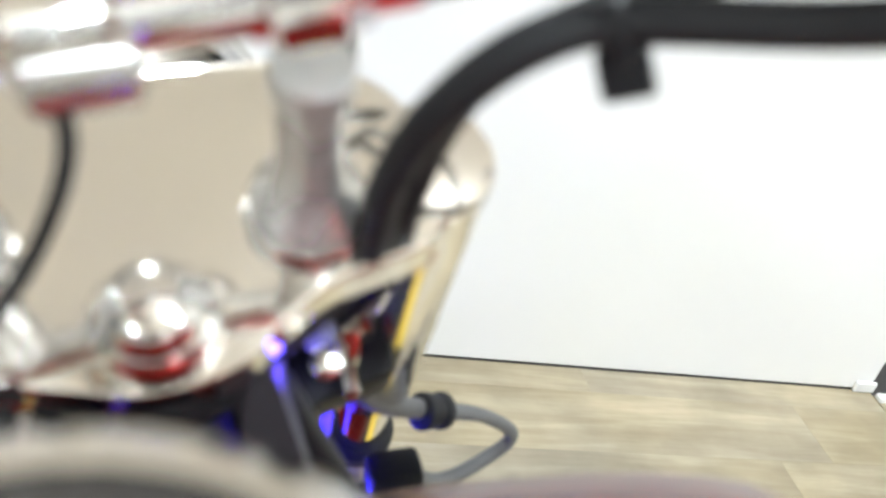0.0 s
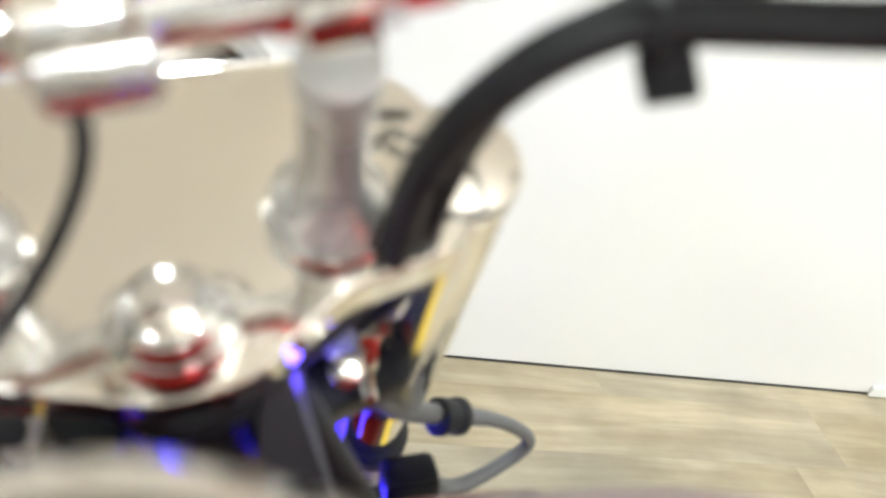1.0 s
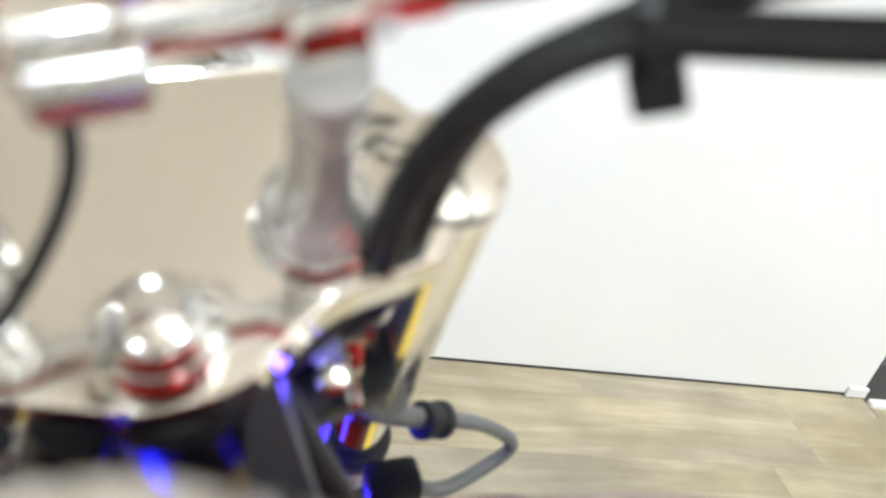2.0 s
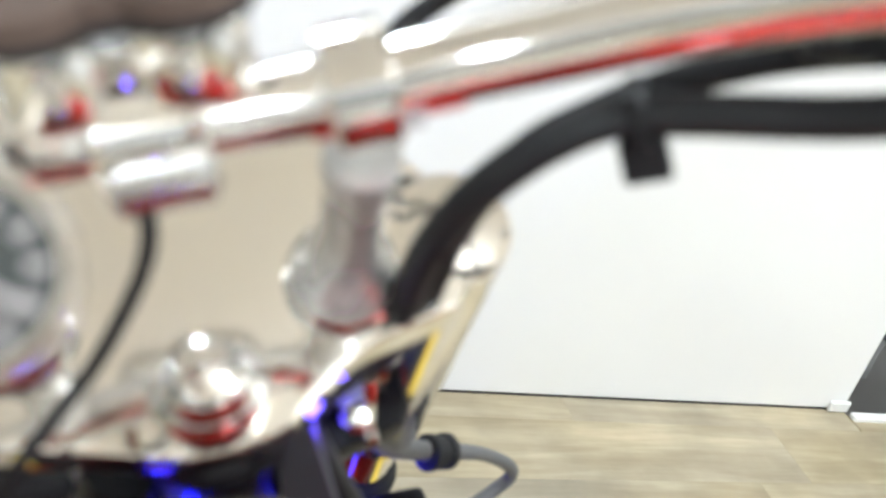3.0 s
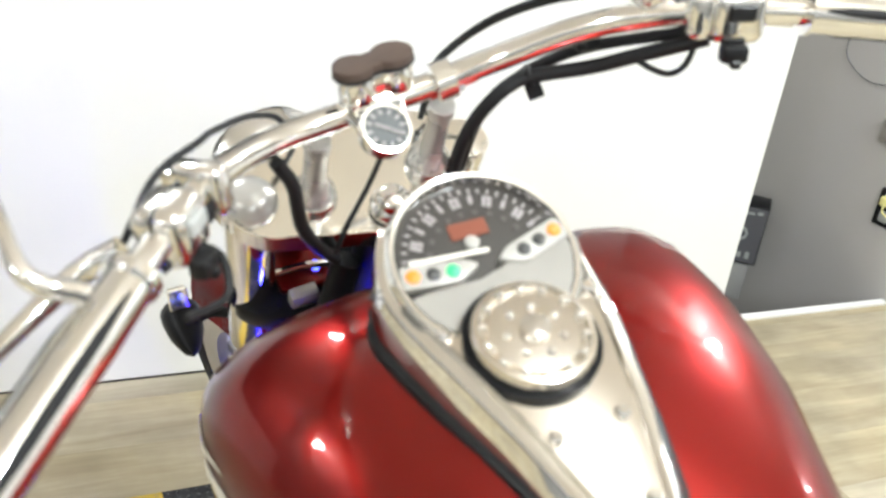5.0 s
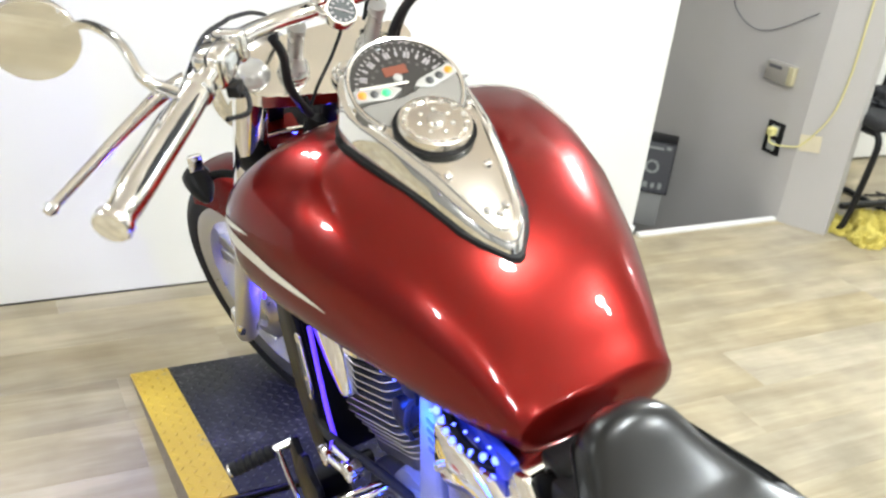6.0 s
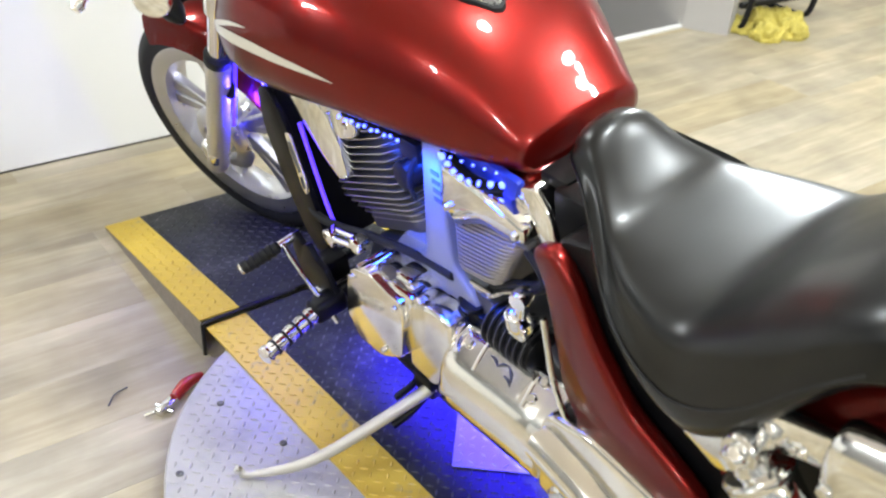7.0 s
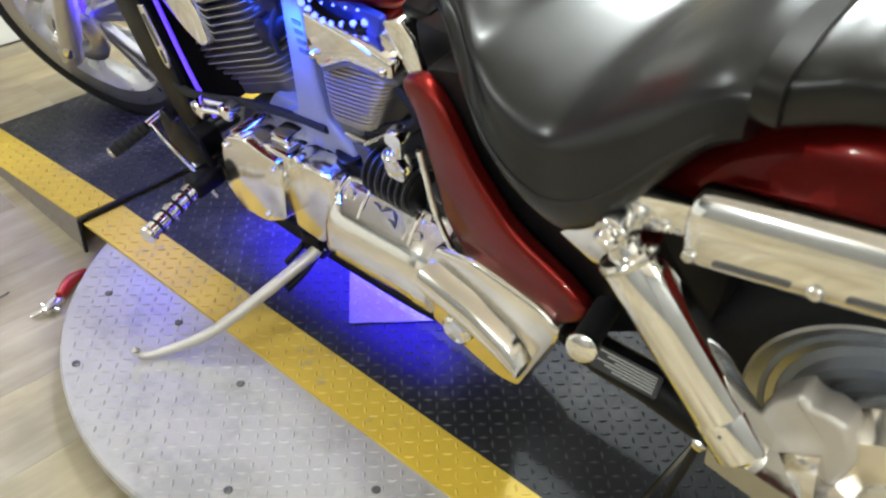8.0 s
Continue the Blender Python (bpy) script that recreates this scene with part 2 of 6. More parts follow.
LED_AMBER = material("amber_indicator", (0.6, 0.15, 0.01), 0.3, emit=(1.0, 0.20, 0.01), strength=0.9)
LED_GREEN = material("green_indicator", (0.02, 0.4, 0.12), 0.3, emit=(0.06, 1.0, 0.18), strength=1.1)
LED_OFF = material("dark_indicator", (0.05, 0.05, 0.05), 0.3)
LED_BLUE = material("blue_led", (0.1, 0.2, 1.0), 0.3, emit=(0.06, 0.085, 1.0), strength=9.0)
BLUE_PANEL = material("blue_lens_plastic", (0.012, 0.035, 0.55), 0.3, vary=0.1, scale=30)
LED_VIOLET = material("violet_led", (0.2, 0.1, 1.0), 0.3, emit=(0.06, 0.02, 1.0), strength=2.2)
FIN_BROWN = material("bronze_grey_fins", (0.33, 0.30, 0.26), 0.40, 0.85, vary=0.12, scale=24)
FIN_GREY = material("cylinder_fins", (0.50, 0.48, 0.45), 0.32, 0.95, vary=0.12, scale=24)
RAMP_SIDE = material("scuffed_ramp_side", (0.24, 0.205, 0.175), 0.7, 0.0, vary=0.35, scale=60, bump=0.3, bump_scale=160)
RED_TAG = material("red_plastic", (0.36, 0.018, 0.014), 0.35, vary=0.1, scale=40)
CREAM = material("cream_paint", (0.76, 0.71, 0.63), 0.3, coat=0.3, vary=0.05, scale=15)
PRINT = material("grey_print", (0.38, 0.39, 0.38), 0.5)
GREY_PLASTIC = material("dark_grey_plastic", (0.035, 0.035, 0.039), 0.35, vary=0.2, scale=25)
GUN = material("dark_print", (0.09, 0.09, 0.1), 0.5)

WALL = material("white_wall_paint", (0.82, 0.82, 0.81), 0.7, vary=0.025, scale=1.4, bump=0.12, bump_scale=90)
# stair walls: part of this grey is shade put into the colour
GREY_WALL = material("shaded_grey_wall", (0.48, 0.465, 0.45), 0.75, vary=0.04, scale=1.2, bump=0.12, bump_scale=80)
SHOP_WALL = material("mid_grey_wall_paint", (0.24, 0.235, 0.23), 0.75, vary=0.08, scale=1.2, bump=0.12, bump_scale=80)
# the darkness of the unlit room is put into this wall colour
DIM_WALL = material("unlit_room_wall", (0.10, 0.095, 0.09), 0.8, vary=0.1, scale=1.2)
CEILING = material("tan_ceiling_paint", (0.88, 0.815, 0.735), 0.8, vary=0.04, scale=1.5)
TRIM = material("white_trim_paint", (0.8, 0.8, 0.78), 0.45, vary=0.03, scale=5)
SOIL = material("dark_gap", (0.05, 0.045, 0.04), 0.8, vary=0.3, scale=20)
CONCRETE = material("concrete", (0.3, 0.29, 0.28), 0.8, vary=0.2, scale=4, bump=0.2)
RAG = material("yellow_cloth", (0.56, 0.47, 0.11), 0.9, vary=0.25, scale=14, bump=0.5, bump_scale=120)
FABRIC = material("black_fabric", (0.02, 0.02, 0.022), 0.85, vary=0.3, scale=40, bump=0.4, bump_scale=300)
TAPE = material("pale_tape", (0.66, 0.60, 0.44), 0.5, vary=0.06, scale=30)
YELLOW_WIRE = material("yellow_cable", (0.72, 0.66, 0.28), 0.5, vary=0.1, scale=20)


def wood_material():
    """Grey-beige printed oak; each plank has its own tone and grain."""
    m = bpy.data.materials.new("oak_plank")
    m.use_nodes = True
    nt, L = m.node_tree, m.node_tree.links
    b = nt.nodes["Principled BSDF"]
    tc, info = nt.nodes.new("ShaderNodeTexCoord"), nt.nodes.new("ShaderNodeObjectInfo")
    add = nt.nodes.new("ShaderNodeVectorMath")
    add.operation = "MULTIPLY_ADD"
    comb = nt.nodes.new("ShaderNodeCombineXYZ")
    for i in range(3):
        L.new(info.outputs["Random"], comb.inputs[i])
    L.new(comb.outputs[0], add.inputs[0])
    add.inputs[1].default_value = (37.0, 19.0, 11.0)
    L.new(tc.outputs["Object"], add.inputs[2])
    mp = nt.nodes.new("ShaderNodeMapping")
    mp.inputs["Scale"].default_value = (1.6, 14.0, 1.0)
    L.new(add.outputs[0], mp.inputs[0])
    n1, n2, n3 = (nt.nodes.new("ShaderNodeTexNoise") for _ in range(3))
    n1.inputs["Scale"].default_value, n1.inputs["Detail"].default_value, n1.inputs["Distortion"].default_value = 1.3, 8, 0.6
    n2.inputs["Scale"].default_value, n2.inputs["Detail"].default_value = 6.0, 8
    n3.inputs["Scale"].default_value, n3.inputs["Detail"].default_value = 1.1, 3
    L.new(mp.outputs[0], n1.inputs["Vector"])
    L.new(mp.outputs[0], n2.inputs["Vector"])
    L.new(add.outputs[0], n3.inputs["Vector"])
    ramp = nt.nodes.new("ShaderNodeValToRGB")
    ramp.color_ramp.elements[0].position, ramp.color_ramp.elements[0].color = 0.22, (0.32, 0.255, 0.160, 1)
    ramp.color_ramp.elements[1].position, ramp.color_ramp.elements[1].color = 0.68, (0.565, 0.485, 0.335, 1)
    mid = ramp.color_ramp.elements.new(0.5)
    mid.color = (0.445, 0.378, 0.25, 1)
    mix = nt.nodes.new("ShaderNodeMath")
    mix.operation = "MULTIPLY_ADD"
    mix.inputs[1].default_value = 0.25
    sub = nt.nodes.new("ShaderNodeMath")
    sub.operation = "MULTIPLY_ADD"
    sub.inputs[1].default_value, sub.inputs[2].default_value = 0.75, 0.0
    L.new(n1.outputs["Fac"], sub.inputs[0])
    L.new(n2.outputs["Fac"], mix.inputs[0])
    L.new(sub.outputs[0], mix.inputs[2])
    L.new(mix.outputs[0], ramp.inputs[0])
    hsv = nt.nodes.new("ShaderNodeHueSaturation")
    tone = nt.nodes.new("ShaderNodeMapRange")
    tone.inputs["To Min"].default_value, tone.inputs["To Max"].default_value = 0.77, 0.86
    L.new(info.outputs["Random"], tone.inputs[0])
    L.new(tone.outputs[0], hsv.inputs["Value"])
    grey = nt.nodes.new("ShaderNodeMapRange")
    grey.inputs["From Min"].default_value, grey.inputs["From Max"].default_value = 0.35, 0.65
    grey.inputs["To Min"].default_value, grey.inputs["To Max"].default_value = 0.8, 1.15
    L.new(n3.outputs["Fac"], grey.inputs[0])
    L.new(grey.outputs[0], hsv.inputs["Saturation"])
    L.new(ramp.outputs[0], hsv.inputs["Color"])
    blot = nt.nodes.new("ShaderNodeTexNoise")
    blot.inputs["Scale"].default_value, blot.inputs["Detail"].default_value = 5.5, 7
    L.new(add.outputs[0], blot.inputs["Vector"])
    stain = nt.nodes.new("ShaderNodeMapRange")
    stain.inputs["From Min"].default_value, stain.inputs["From Max"].default_value = 0.3, 0.7
    stain.inputs["To Min"].default_value, stain.inputs["To Max"].default_value = 0.74, 1.14
    L.new(blot.outputs["Fac"], stain.inputs[0])
    tint = nt.nodes.new("ShaderNodeMix")
    tint.data_type, tint.blend_type = "RGBA", "MULTIPLY"
    tint.inputs[0].default_value = 1.0
    L.new(hsv.outputs[0], tint.inputs[6])
    L.new(stain.outputs[0], tint.inputs[7])
    L.new(tint.outputs[2], b.inputs["Base Color"])
    b.inputs["Roughness"].default_value = 0.42
    bp = nt.nodes.new("ShaderNodeBump")
    bp.inputs["Strength"].default_value, bp.inputs["Distance"].default_value = 0.12, 0.002
    L.new(n2.outputs["Fac"], bp.inputs["Height"])
    L.new(bp.outputs[0], b.inputs["Normal"])
    return m


def painted_steel(name, color, under, wear, rough, spec=0.5):
    """Paint on tread plate, scuffed through to the steel in patches."""
    m = bpy.data.materials.new(name)
    m.use_nodes = True
    nt, L = m.node_tree, m.node_tree.links
    b = nt.nodes["Principled BSDF"]
    tc = nt.nodes.new("ShaderNodeTexCoord")
    n1, n2 = nt.nodes.new("ShaderNodeTexNoise"), nt.nodes.new("ShaderNodeTexNoise")
    n1.inputs["Scale"].default_value, n1.inputs["Detail"].default_value = 7.0, 8
    n2.inputs["Scale"].default_value, n2.inputs["Detail"].default_value = 60.0, 6
    for n in (n1, n2):
        L.new(tc.outputs["Object"], n.inputs["Vector"])
    mul = nt.nodes.new("ShaderNodeMath")
    mul.operation = "MULTIPLY_ADD"
    mul.inputs[1].default_value = 0.45
    L.new(n2.outputs["Fac"], mul.inputs[0])
    L.new(n1.outputs["Fac"], mul.inputs[2])
    rng = nt.nodes.new("ShaderNodeMapRange")
    rng.inputs["From Min"].default_value, rng.inputs["From Max"].default_value = wear, wear + 0.16
    L.new(mul.outputs[0], rng.inputs[0])
    mix = nt.nodes.new("ShaderNodeMix")
    mix.data_type = "RGBA"
    mix.inputs[6].default_value, mix.inputs[7].default_value = (*color, 1), (*under, 1)
    L.new(rng.outputs[0], mix.inputs[0])
    L.new(mix.outputs[2], b.inputs["Base Color"])
    b.inputs["Roughness"].default_value = rough
    b.inputs["Metallic"].default_value = 0.1
    b.inputs["Specular IOR Level"].default_value = spec
    bp = nt.nodes.new("ShaderNodeBump")
    bp.inputs["Strength"].default_value, bp.inputs["Distance"].default_value = 0.2, 0.001
    L.new(n2.outputs["Fac"], bp.inputs["Height"])
    L.new(bp.outputs[0], b.inputs["Normal"])
    return m


PLATE = material("dull_steel", (0.26, 0.26, 0.27), 0.45, 0.2, vary=0.2, scale=30)
WOOD = wood_material()
DECK_BLACK = painted_steel("black_tread_plate", (0.020, 0.021, 0.025), (0.055, 0.055, 0.06), 0.80, 0.5, 0.22)
DECK_YELLOW = painted_steel("yellow_tread_plate", (0.62, 0.43, 0.04), (0.30, 0.26, 0.16), 0.82, 0.5)
DECK_GREY = painted_steel("grey_tread_plate", (0.42, 0.405, 0.40), (0.33, 0.32, 0.315), 0.72, 0.38)
# lug tops: worn paint, paled further to hold the highlights on their edges
LUG_GREY = painted_steel("highlit_grey_lug", (0.44, 0.425, 0.42), (0.36, 0.35, 0.345), 0.74, 0.32)
LUG = {"black_tread_plate": painted_steel("highlit_black_lug", (0.042, 0.043, 0.05), (0.13, 0.127, 0.125), 0.78, 0.36, 0.35),
       "yellow_tread_plate": painted_steel("highlit_yellow_lug", (0.66, 0.46, 0.055), (0.36, 0.31, 0.19), 0.78, 0.42)}

GLASS = bpy.data.materials.new("clear_lens")
GLASS.use_nodes = True
_g = GLASS.node_tree.nodes["Principled BSDF"]
_g.inputs["Transmission Weight"].default_value, _g.inputs["Roughness"].default_value, _g.inputs["IOR"].default_value = 1.0, 0.02, 1.2
MIRROR = material("mirror_glass", (0.9, 0.9, 0.9), 0.02, 1.0)


# ---------------------------------------------------------------- the room
WX, WY = 1.1, 2.22          # end and face of the white wall


def structure(name, bm, mat, label, category, angle=35):
    return tagged(part(name, bm, mat, None, "", angle), label, category, "", "structure")


# subfloor with the stair opening left out
structure("floor", join(box(-4.2, 4.4, -3.6, 2.2, -0.12, -0.008), box(-4.2, 1.1, 2.2, 2.5, -0.12, -0.008), box(1.84, 4.4, 2.2, 3.6, -0.12, -0.008)), SOIL,
          "grey-beige wood plank floor of the showroom", "floor")
structure("wall_north", box(-4.2, WX, WY, WY + 0.12, 0.003, 1.12, 0.003, 1), WALL, "white painted partition wall behind the motorcycle", "wall")
# unseen, added so that the tank reflects dark above the partition
structure("wall_back", box(-4.2, 4.4, 4.9, 5.02, 0, CEIL), DIM_WALL, "unseen wall beyond the partition, dark like an unlit room", "wall")
structure("floor_back", join(box(-4.2, 0.3, 2.5, 4.9, -0.12, -0.008), box(0.3, 2.0, 3.4, 4.9, -0.12, -0.008), box(2.0, 4.4, 3.6, 4.9, -0.12, -0.008)), CONCRETE, "grey floor beyond the partition", "floor")
structure("wall_west", box(-4.32, -4.2, -3.6, 5.02, 0, CEIL), SHOP_WALL, "grey painted wall of the showroom", "wall")
structure("wall_south", box(-4.2, 4.4, -3.72, -3.6, 0, CEIL), SHOP_WALL, "grey painted wall of the showroom", "wall")
structure("wall_east", box(4.4, 4.52, -3.6, 5.02, 0, CEIL), WALL, "white painted wall of the showroom", "wall")
structure("wall_far", box(1.835, 4.4, 2.72, 2.84, 0, CEIL), WALL, "white painted wall behind the chair", "wall")
structure("ceiling", box(-4.32, 4.52, -3.72, 5.02, CEIL, CEIL + 0.1), CEILING, "tan painted showroom ceiling", "ceiling")

# wall along the stair opening, with a bend in it
p0, p1, p2 = Vector((1.885, 2.015, 0)), Vector((1.79, 2.175, 0)), Vector((1.66, 3.30, 0))
slant = (p2 - p1).normalized()
o_dir = Vector((-slant.y, slant.x, 0))
bm = rings([[(p.x, p.y, z) for p in (p0, p1, p2, p2 + Vector((0.09, 0, 0)), p1 + Vector((0.10, 0.02, 0)), p0 + Vector((0.075, 0.035, 0)))] for z in (-1.4, CEIL)])
structure("wall_stair", bm, GREY_WALL, "grey wall beside the stair opening, shade in its colour", "wall", 20)
structure("wall_stair_back", box(0.4, 1.9, 3.3, 3.4, -1.4, CEIL), GREY_WALL, "grey wall at the back of the stairwell", "wall")
structure("wall_stair_side", box(0.3, 0.4, WY + 0.12, 3.4, -1.4, CEIL), GREY_WALL, "grey side wall of the stairwell", "wall")
structure("stairwell_floor", box(0.3, 2.0, 2.2, 3.4, -1.5, -1.4), CONCRETE, "grey concrete floor of the stairwell", "floor")
structure("stairwell_riser", box(0.4, 1.9, 2.1, 2.196, -1.4, -0.125), GREY_WALL, "grey wall below the floor edge", "wall")
structure("trim", box(WX + 0.002, 1.79, 2.175, 2.2, -0.02, 0.012, 0.003, 1), TRIM, "white nosing along the floor edge", "trim")
structure("wall_foot", box(1.045, WX + 0.004, WY - 0.012, WY - 0.001, 0.0, 0.03, 0.003, 1), TRIM, "small white corner piece at the wall's foot", "trim")
structure("floor_gap", box(-4.2, 1.045, WY - 0.002, WY + 0.01, -0.012, 0.0008), SOIL, "dark gap under the white wall", "gap")


def downlight():
    e = empty("ceiling_lamp", pose(LAMPS[0][0], LAMPS[0][1], CEIL), "round white ceiling lamp on a short stem, switched on", "ceiling lamp", "lamps on the ceiling")
    part("rim", lathe([(0.105, -0.001), (0.13, -0.001), (0.132, -0.008), (0.125, -0.016), (0.108, -0.016), (0.105, -0.008), (0.105, -0.001)], n=28, hollow=True), TRIM, e)
    part("reflector", lathe([(0.105, -0.002), (0.105, -0.004), (0.03, -0.003), (0.028, -0.001)], n=28), WHITE_PLASTIC, e)
    part("stem", rod((0, 0, -0.16), (0, 0, -0.004), 0.006, 10), TRIM, e)
    return e


_d = downlight()
# the two added fill lamps get a fixture as well
for place in LAMPS[1:]:
    copy_thing(_d, pose(place[0], place[1], CEIL))


# ---------------------------------------------------------------- the turntable and its ramps
ZT = 0.084                                      # top of the deck
DISC_X, DISC_Y, DISC_R = -0.06, 0.60, 0.59
YL0, YL1, YR0, YR1 = -0.335, -0.245, 0.21, 0.305
F0, F1, B0, B1 = 1.215, 1.807, 0.0, -0.58


def treads(x0, x1, y0, y1, height, inside=None, pitch=0.0195):
    """Raised lugs of tread plate, turned by quarter turns, as points and faces."""
    pts, faces = [], []
    nx, ny = int((x1 - x0) / pitch), int((y1 - y0) / pitch)
    for i in range(nx):
        for j in range(ny):
            x, y = x0 + (i + 0.5) * (x1 - x0) / nx, y0 + (j + 0.5) * (y1 - y0) / ny
            if inside and not inside(x, y):
                continue
            a = radians(45 if (i + j) % 2 else 135) + math.pi / 2
            c, s, k = math.cos(a), math.sin(a), len(pts)
            for u, v, h in ((-0.0088, 0, 0.0002), (0, -0.003, 0.0002), (0.0088, 0, 0.0002), (0, 0.003, 0.0002), (-0.0048, 0, 0.0019), (0.0048, 0, 0.0019)):
                px, py = x + u * c - v * s, y + u * s + v * c
                pts.append((px, py, height(px, py) + h))
            faces += [(k, k + 1, k + 5, k + 4), (k + 1, k + 2, k + 5), (k + 2, k + 3, k + 4, k + 5), (k + 3, k, k + 4)]
    return pts, faces


def plate_bm(quads, lugs):
    bm = bmesh.new()
    for q in quads:
        bm.faces.new([bm.verts.new(p) for p in q])
    for pts, faces in lugs:
        vs = [bm.verts.new(p) for p in pts]
        for f in faces:
            bm.faces.new([vs[i] for i in f]).material_index = 1
    return bm


def slab(x0, x1, ya, za, yb, zb, drop):
    """A sloping board from (ya, za) to (yb, zb), open down to za - drop."""
    return rings([[(x0, ya, za), (x1, ya, za), (x1, ya, max(0.0005, za - drop)), (x0, ya, max(0.0005, za - drop))],
                  [(x0, yb, zb), (x1, yb, zb), (x1, yb, max(0.0003, zb - drop)), (x0, yb, max(0.0003, zb - drop))]])


turntable = empty("turntable", DECK, "low round tread-plate turntable with yellow-edged black lane", "turntable")
disc = lathe([(DISC_R - 0.05, 0.001), (DISC_R - 0.05, ZT - 0.03), (DISC_R - 0.006, ZT - 0.03), (DISC_R, ZT - 0.026), (DISC_R, ZT - 0.009), (DISC_R - 0.004, ZT - 0.005), (0.01, ZT - 0.005)], (DISC_X, DISC_Y, 0), n=96)
flat = lambda x, y: ZT - 0.005
lp, lf = treads(DISC_X - DISC_R, YL0 - 0.005, DISC_Y - DISC_R, DISC_Y + DISC_R, flat, lambda x, y: math.hypot(x - DISC_X, y - DISC_Y) < DISC_R - 0.015)
rp, rf = treads(YR1 + 0.005, DISC_X + DISC_R, DISC_Y - DISC_R, DISC_Y + DISC_R, flat, lambda x, y: math.hypot(x - DISC_X, y - DISC_Y) < DISC_R - 0.015)
part("disc", join(disc, plate_bm([], [(lp, lf), (rp, rf)])), (DECK_GREY, LUG_GREY), turntable, "scuffed grey tread-plate disc")
level = lambda x, y: ZT
for nm, x0, x1, mat, lab in (("edge_stripe", YL0, YL1, DECK_YELLOW, "worn yellow edge stripe"), ("lane", YL1, YR0, DECK_BLACK, "black tread-plate lane"), ("edge_stripe", YR0, YR1, DECK_YELLOW, "worn yellow edge stripe")):
    part(nm, join(slab(x0, x1, B0, ZT, F0 - 0.012, ZT, 0.0045), plate_bm([], [treads(x0, x1, B0, F0 - 0.012, level)])), (mat, LUG[mat.name]), turntable, lab)
for bx, by in ((-0.56, 0.86), (-0.42, 0.98), (-0.40, 0.62), (-0.55, 0.46), (-0.40, 0.30), (-0.47, 0.24), (0.40, 0.6), (0.36, 0.9), (-0.38, 0.82)):
    part("bolt", lathe([(0.007, 0), (0.007, 0.002), (0.004, 0.004), (0.002, 0.003)], (bx, by, ZT - 0.0045), n=10), ALU_DARK, turntable)


def ramp(name, ya, yb, label, turn=0.0):
    e = empty(name, DECK @ Matrix.Translation((0, ya + 0.004, 0)) @ pose(0, 0, 0, 0, 0, turn) @ Matrix.Translation((0, -ya, 0)), label, "ramp", "ramps of the turntable")
    high = lambda x, y: ZT + (0.012 - ZT) * (y - ya) / (yb - ya)
    for nm, x0, x1, mat, lab in (("edge_stripe", YL0, YL1, DECK_YELLOW, "worn yellow edge stripe"), ("lane", YL1, YR0, DECK_BLACK, "black tread-plate lane"), ("edge_stripe", YR0, YR1, DECK_YELLOW, "worn yellow edge stripe")):
        part(nm, join(slab(x0, x1, ya, ZT, yb, 0.012, 0.004), plate_bm([], [treads(x0, x1, min(ya, yb), max(ya, yb), high)])), (mat, LUG[mat.name]), e, lab)
    for x in (YL0 + 0.001, YR1 - 0.005):
        part("side_plate", rings([[(x, ya, 0.0005), (x + 0.004, ya, 0.0005), (x + 0.004, ya, ZT - 0.006), (x, ya, ZT - 0.006)],
                                  [(x, yb, 0.0003), (x + 0.004, yb, 0.0003), (x + 0.004, yb, 0.0080), (x, yb, 0.0080)]]), RAMP_SIDE, e, "scuffed brown-grey side plate")
    return e


ramp("ramp", F0, F1, "tread-plate ramp at the front wheel, yellow edges", -2.6)
ramp("ramp", B0 - 0.012, B1, "tread-plate ramp at the rear wheel, yellow edges")

# ---------------------------------------------------------------- the motorcycle
# its own axes: x to its right, y ahead, z up from the deck
bike = empty("motorcycle", BIKE, "candy-red cruiser motorcycle with chrome, leaning on its side stand", "motorcycle")

# steering: the head's frame, z up along the steering axis
HEAD = Vector((0.008, 1.02, 0.925))
ax_x = (Vector((0.13, 1.06, 0.966)) - Vector((-0.12, 1.073, 0.934))).normalized()
ax_z = (Vector((-0.12, 1.073, 0.934)) - Vector((-0.09, 1.526, 0.197))).normalized()
ax_x = (ax_x - ax_z * ax_x.dot(ax_z)).normalized()
ax_y = ax_z.cross(ax_x)
STEER = Matrix(((ax_x.x, ax_y.x, ax_z.x, HEAD.x), (ax_x.y, ax_y.y, ax_z.y, HEAD.y), (ax_x.z, ax_y.z, ax_z.z, HEAD.z), (0, 0, 0, 1)))


def steer(bm):
    return moved(bm, STEER)


# ---- fuel tank
TX = 0.027
TY = [0.455, 0.50, 0.55, 0.60, 0.70, 0.80, 0.90, 0.98, 1.04, 1.07]
TW = [0.106, 0.129, 0.153, 0.176, 0.216, 0.243, 0.255, 0.243, 0.212, 0.165]
TT = [0.734, 0.786, 0.832, 0.866, 0.905, 0.923, 0.923, 0.871, 0.797, 0.752]
TB = [0.665, 0.655, 0.660, 0.668, 0.680, 0.672, 0.660, 0.652, 0.660, 0.690]
TE = [2.65, 2.65, 2.65, 2.65, 2.65, 2.75, 3.10, 3.15, 3.0, 2.8]
TM = [0.700, 0.712, 0.722, 0.735, 0.755, 0.765, 0.765, 0.760, 0.750, 0.740]


def tank_ring(y, grow=0.0, low=False):
    w, t, b, c, e = (fade(y, TY, v) for v in (TW, TT, TB, TM, TE))
    return ring_profile(TX, c, w + grow, t + grow, b - (0 if low else grow), e, 2.6, y, 56)


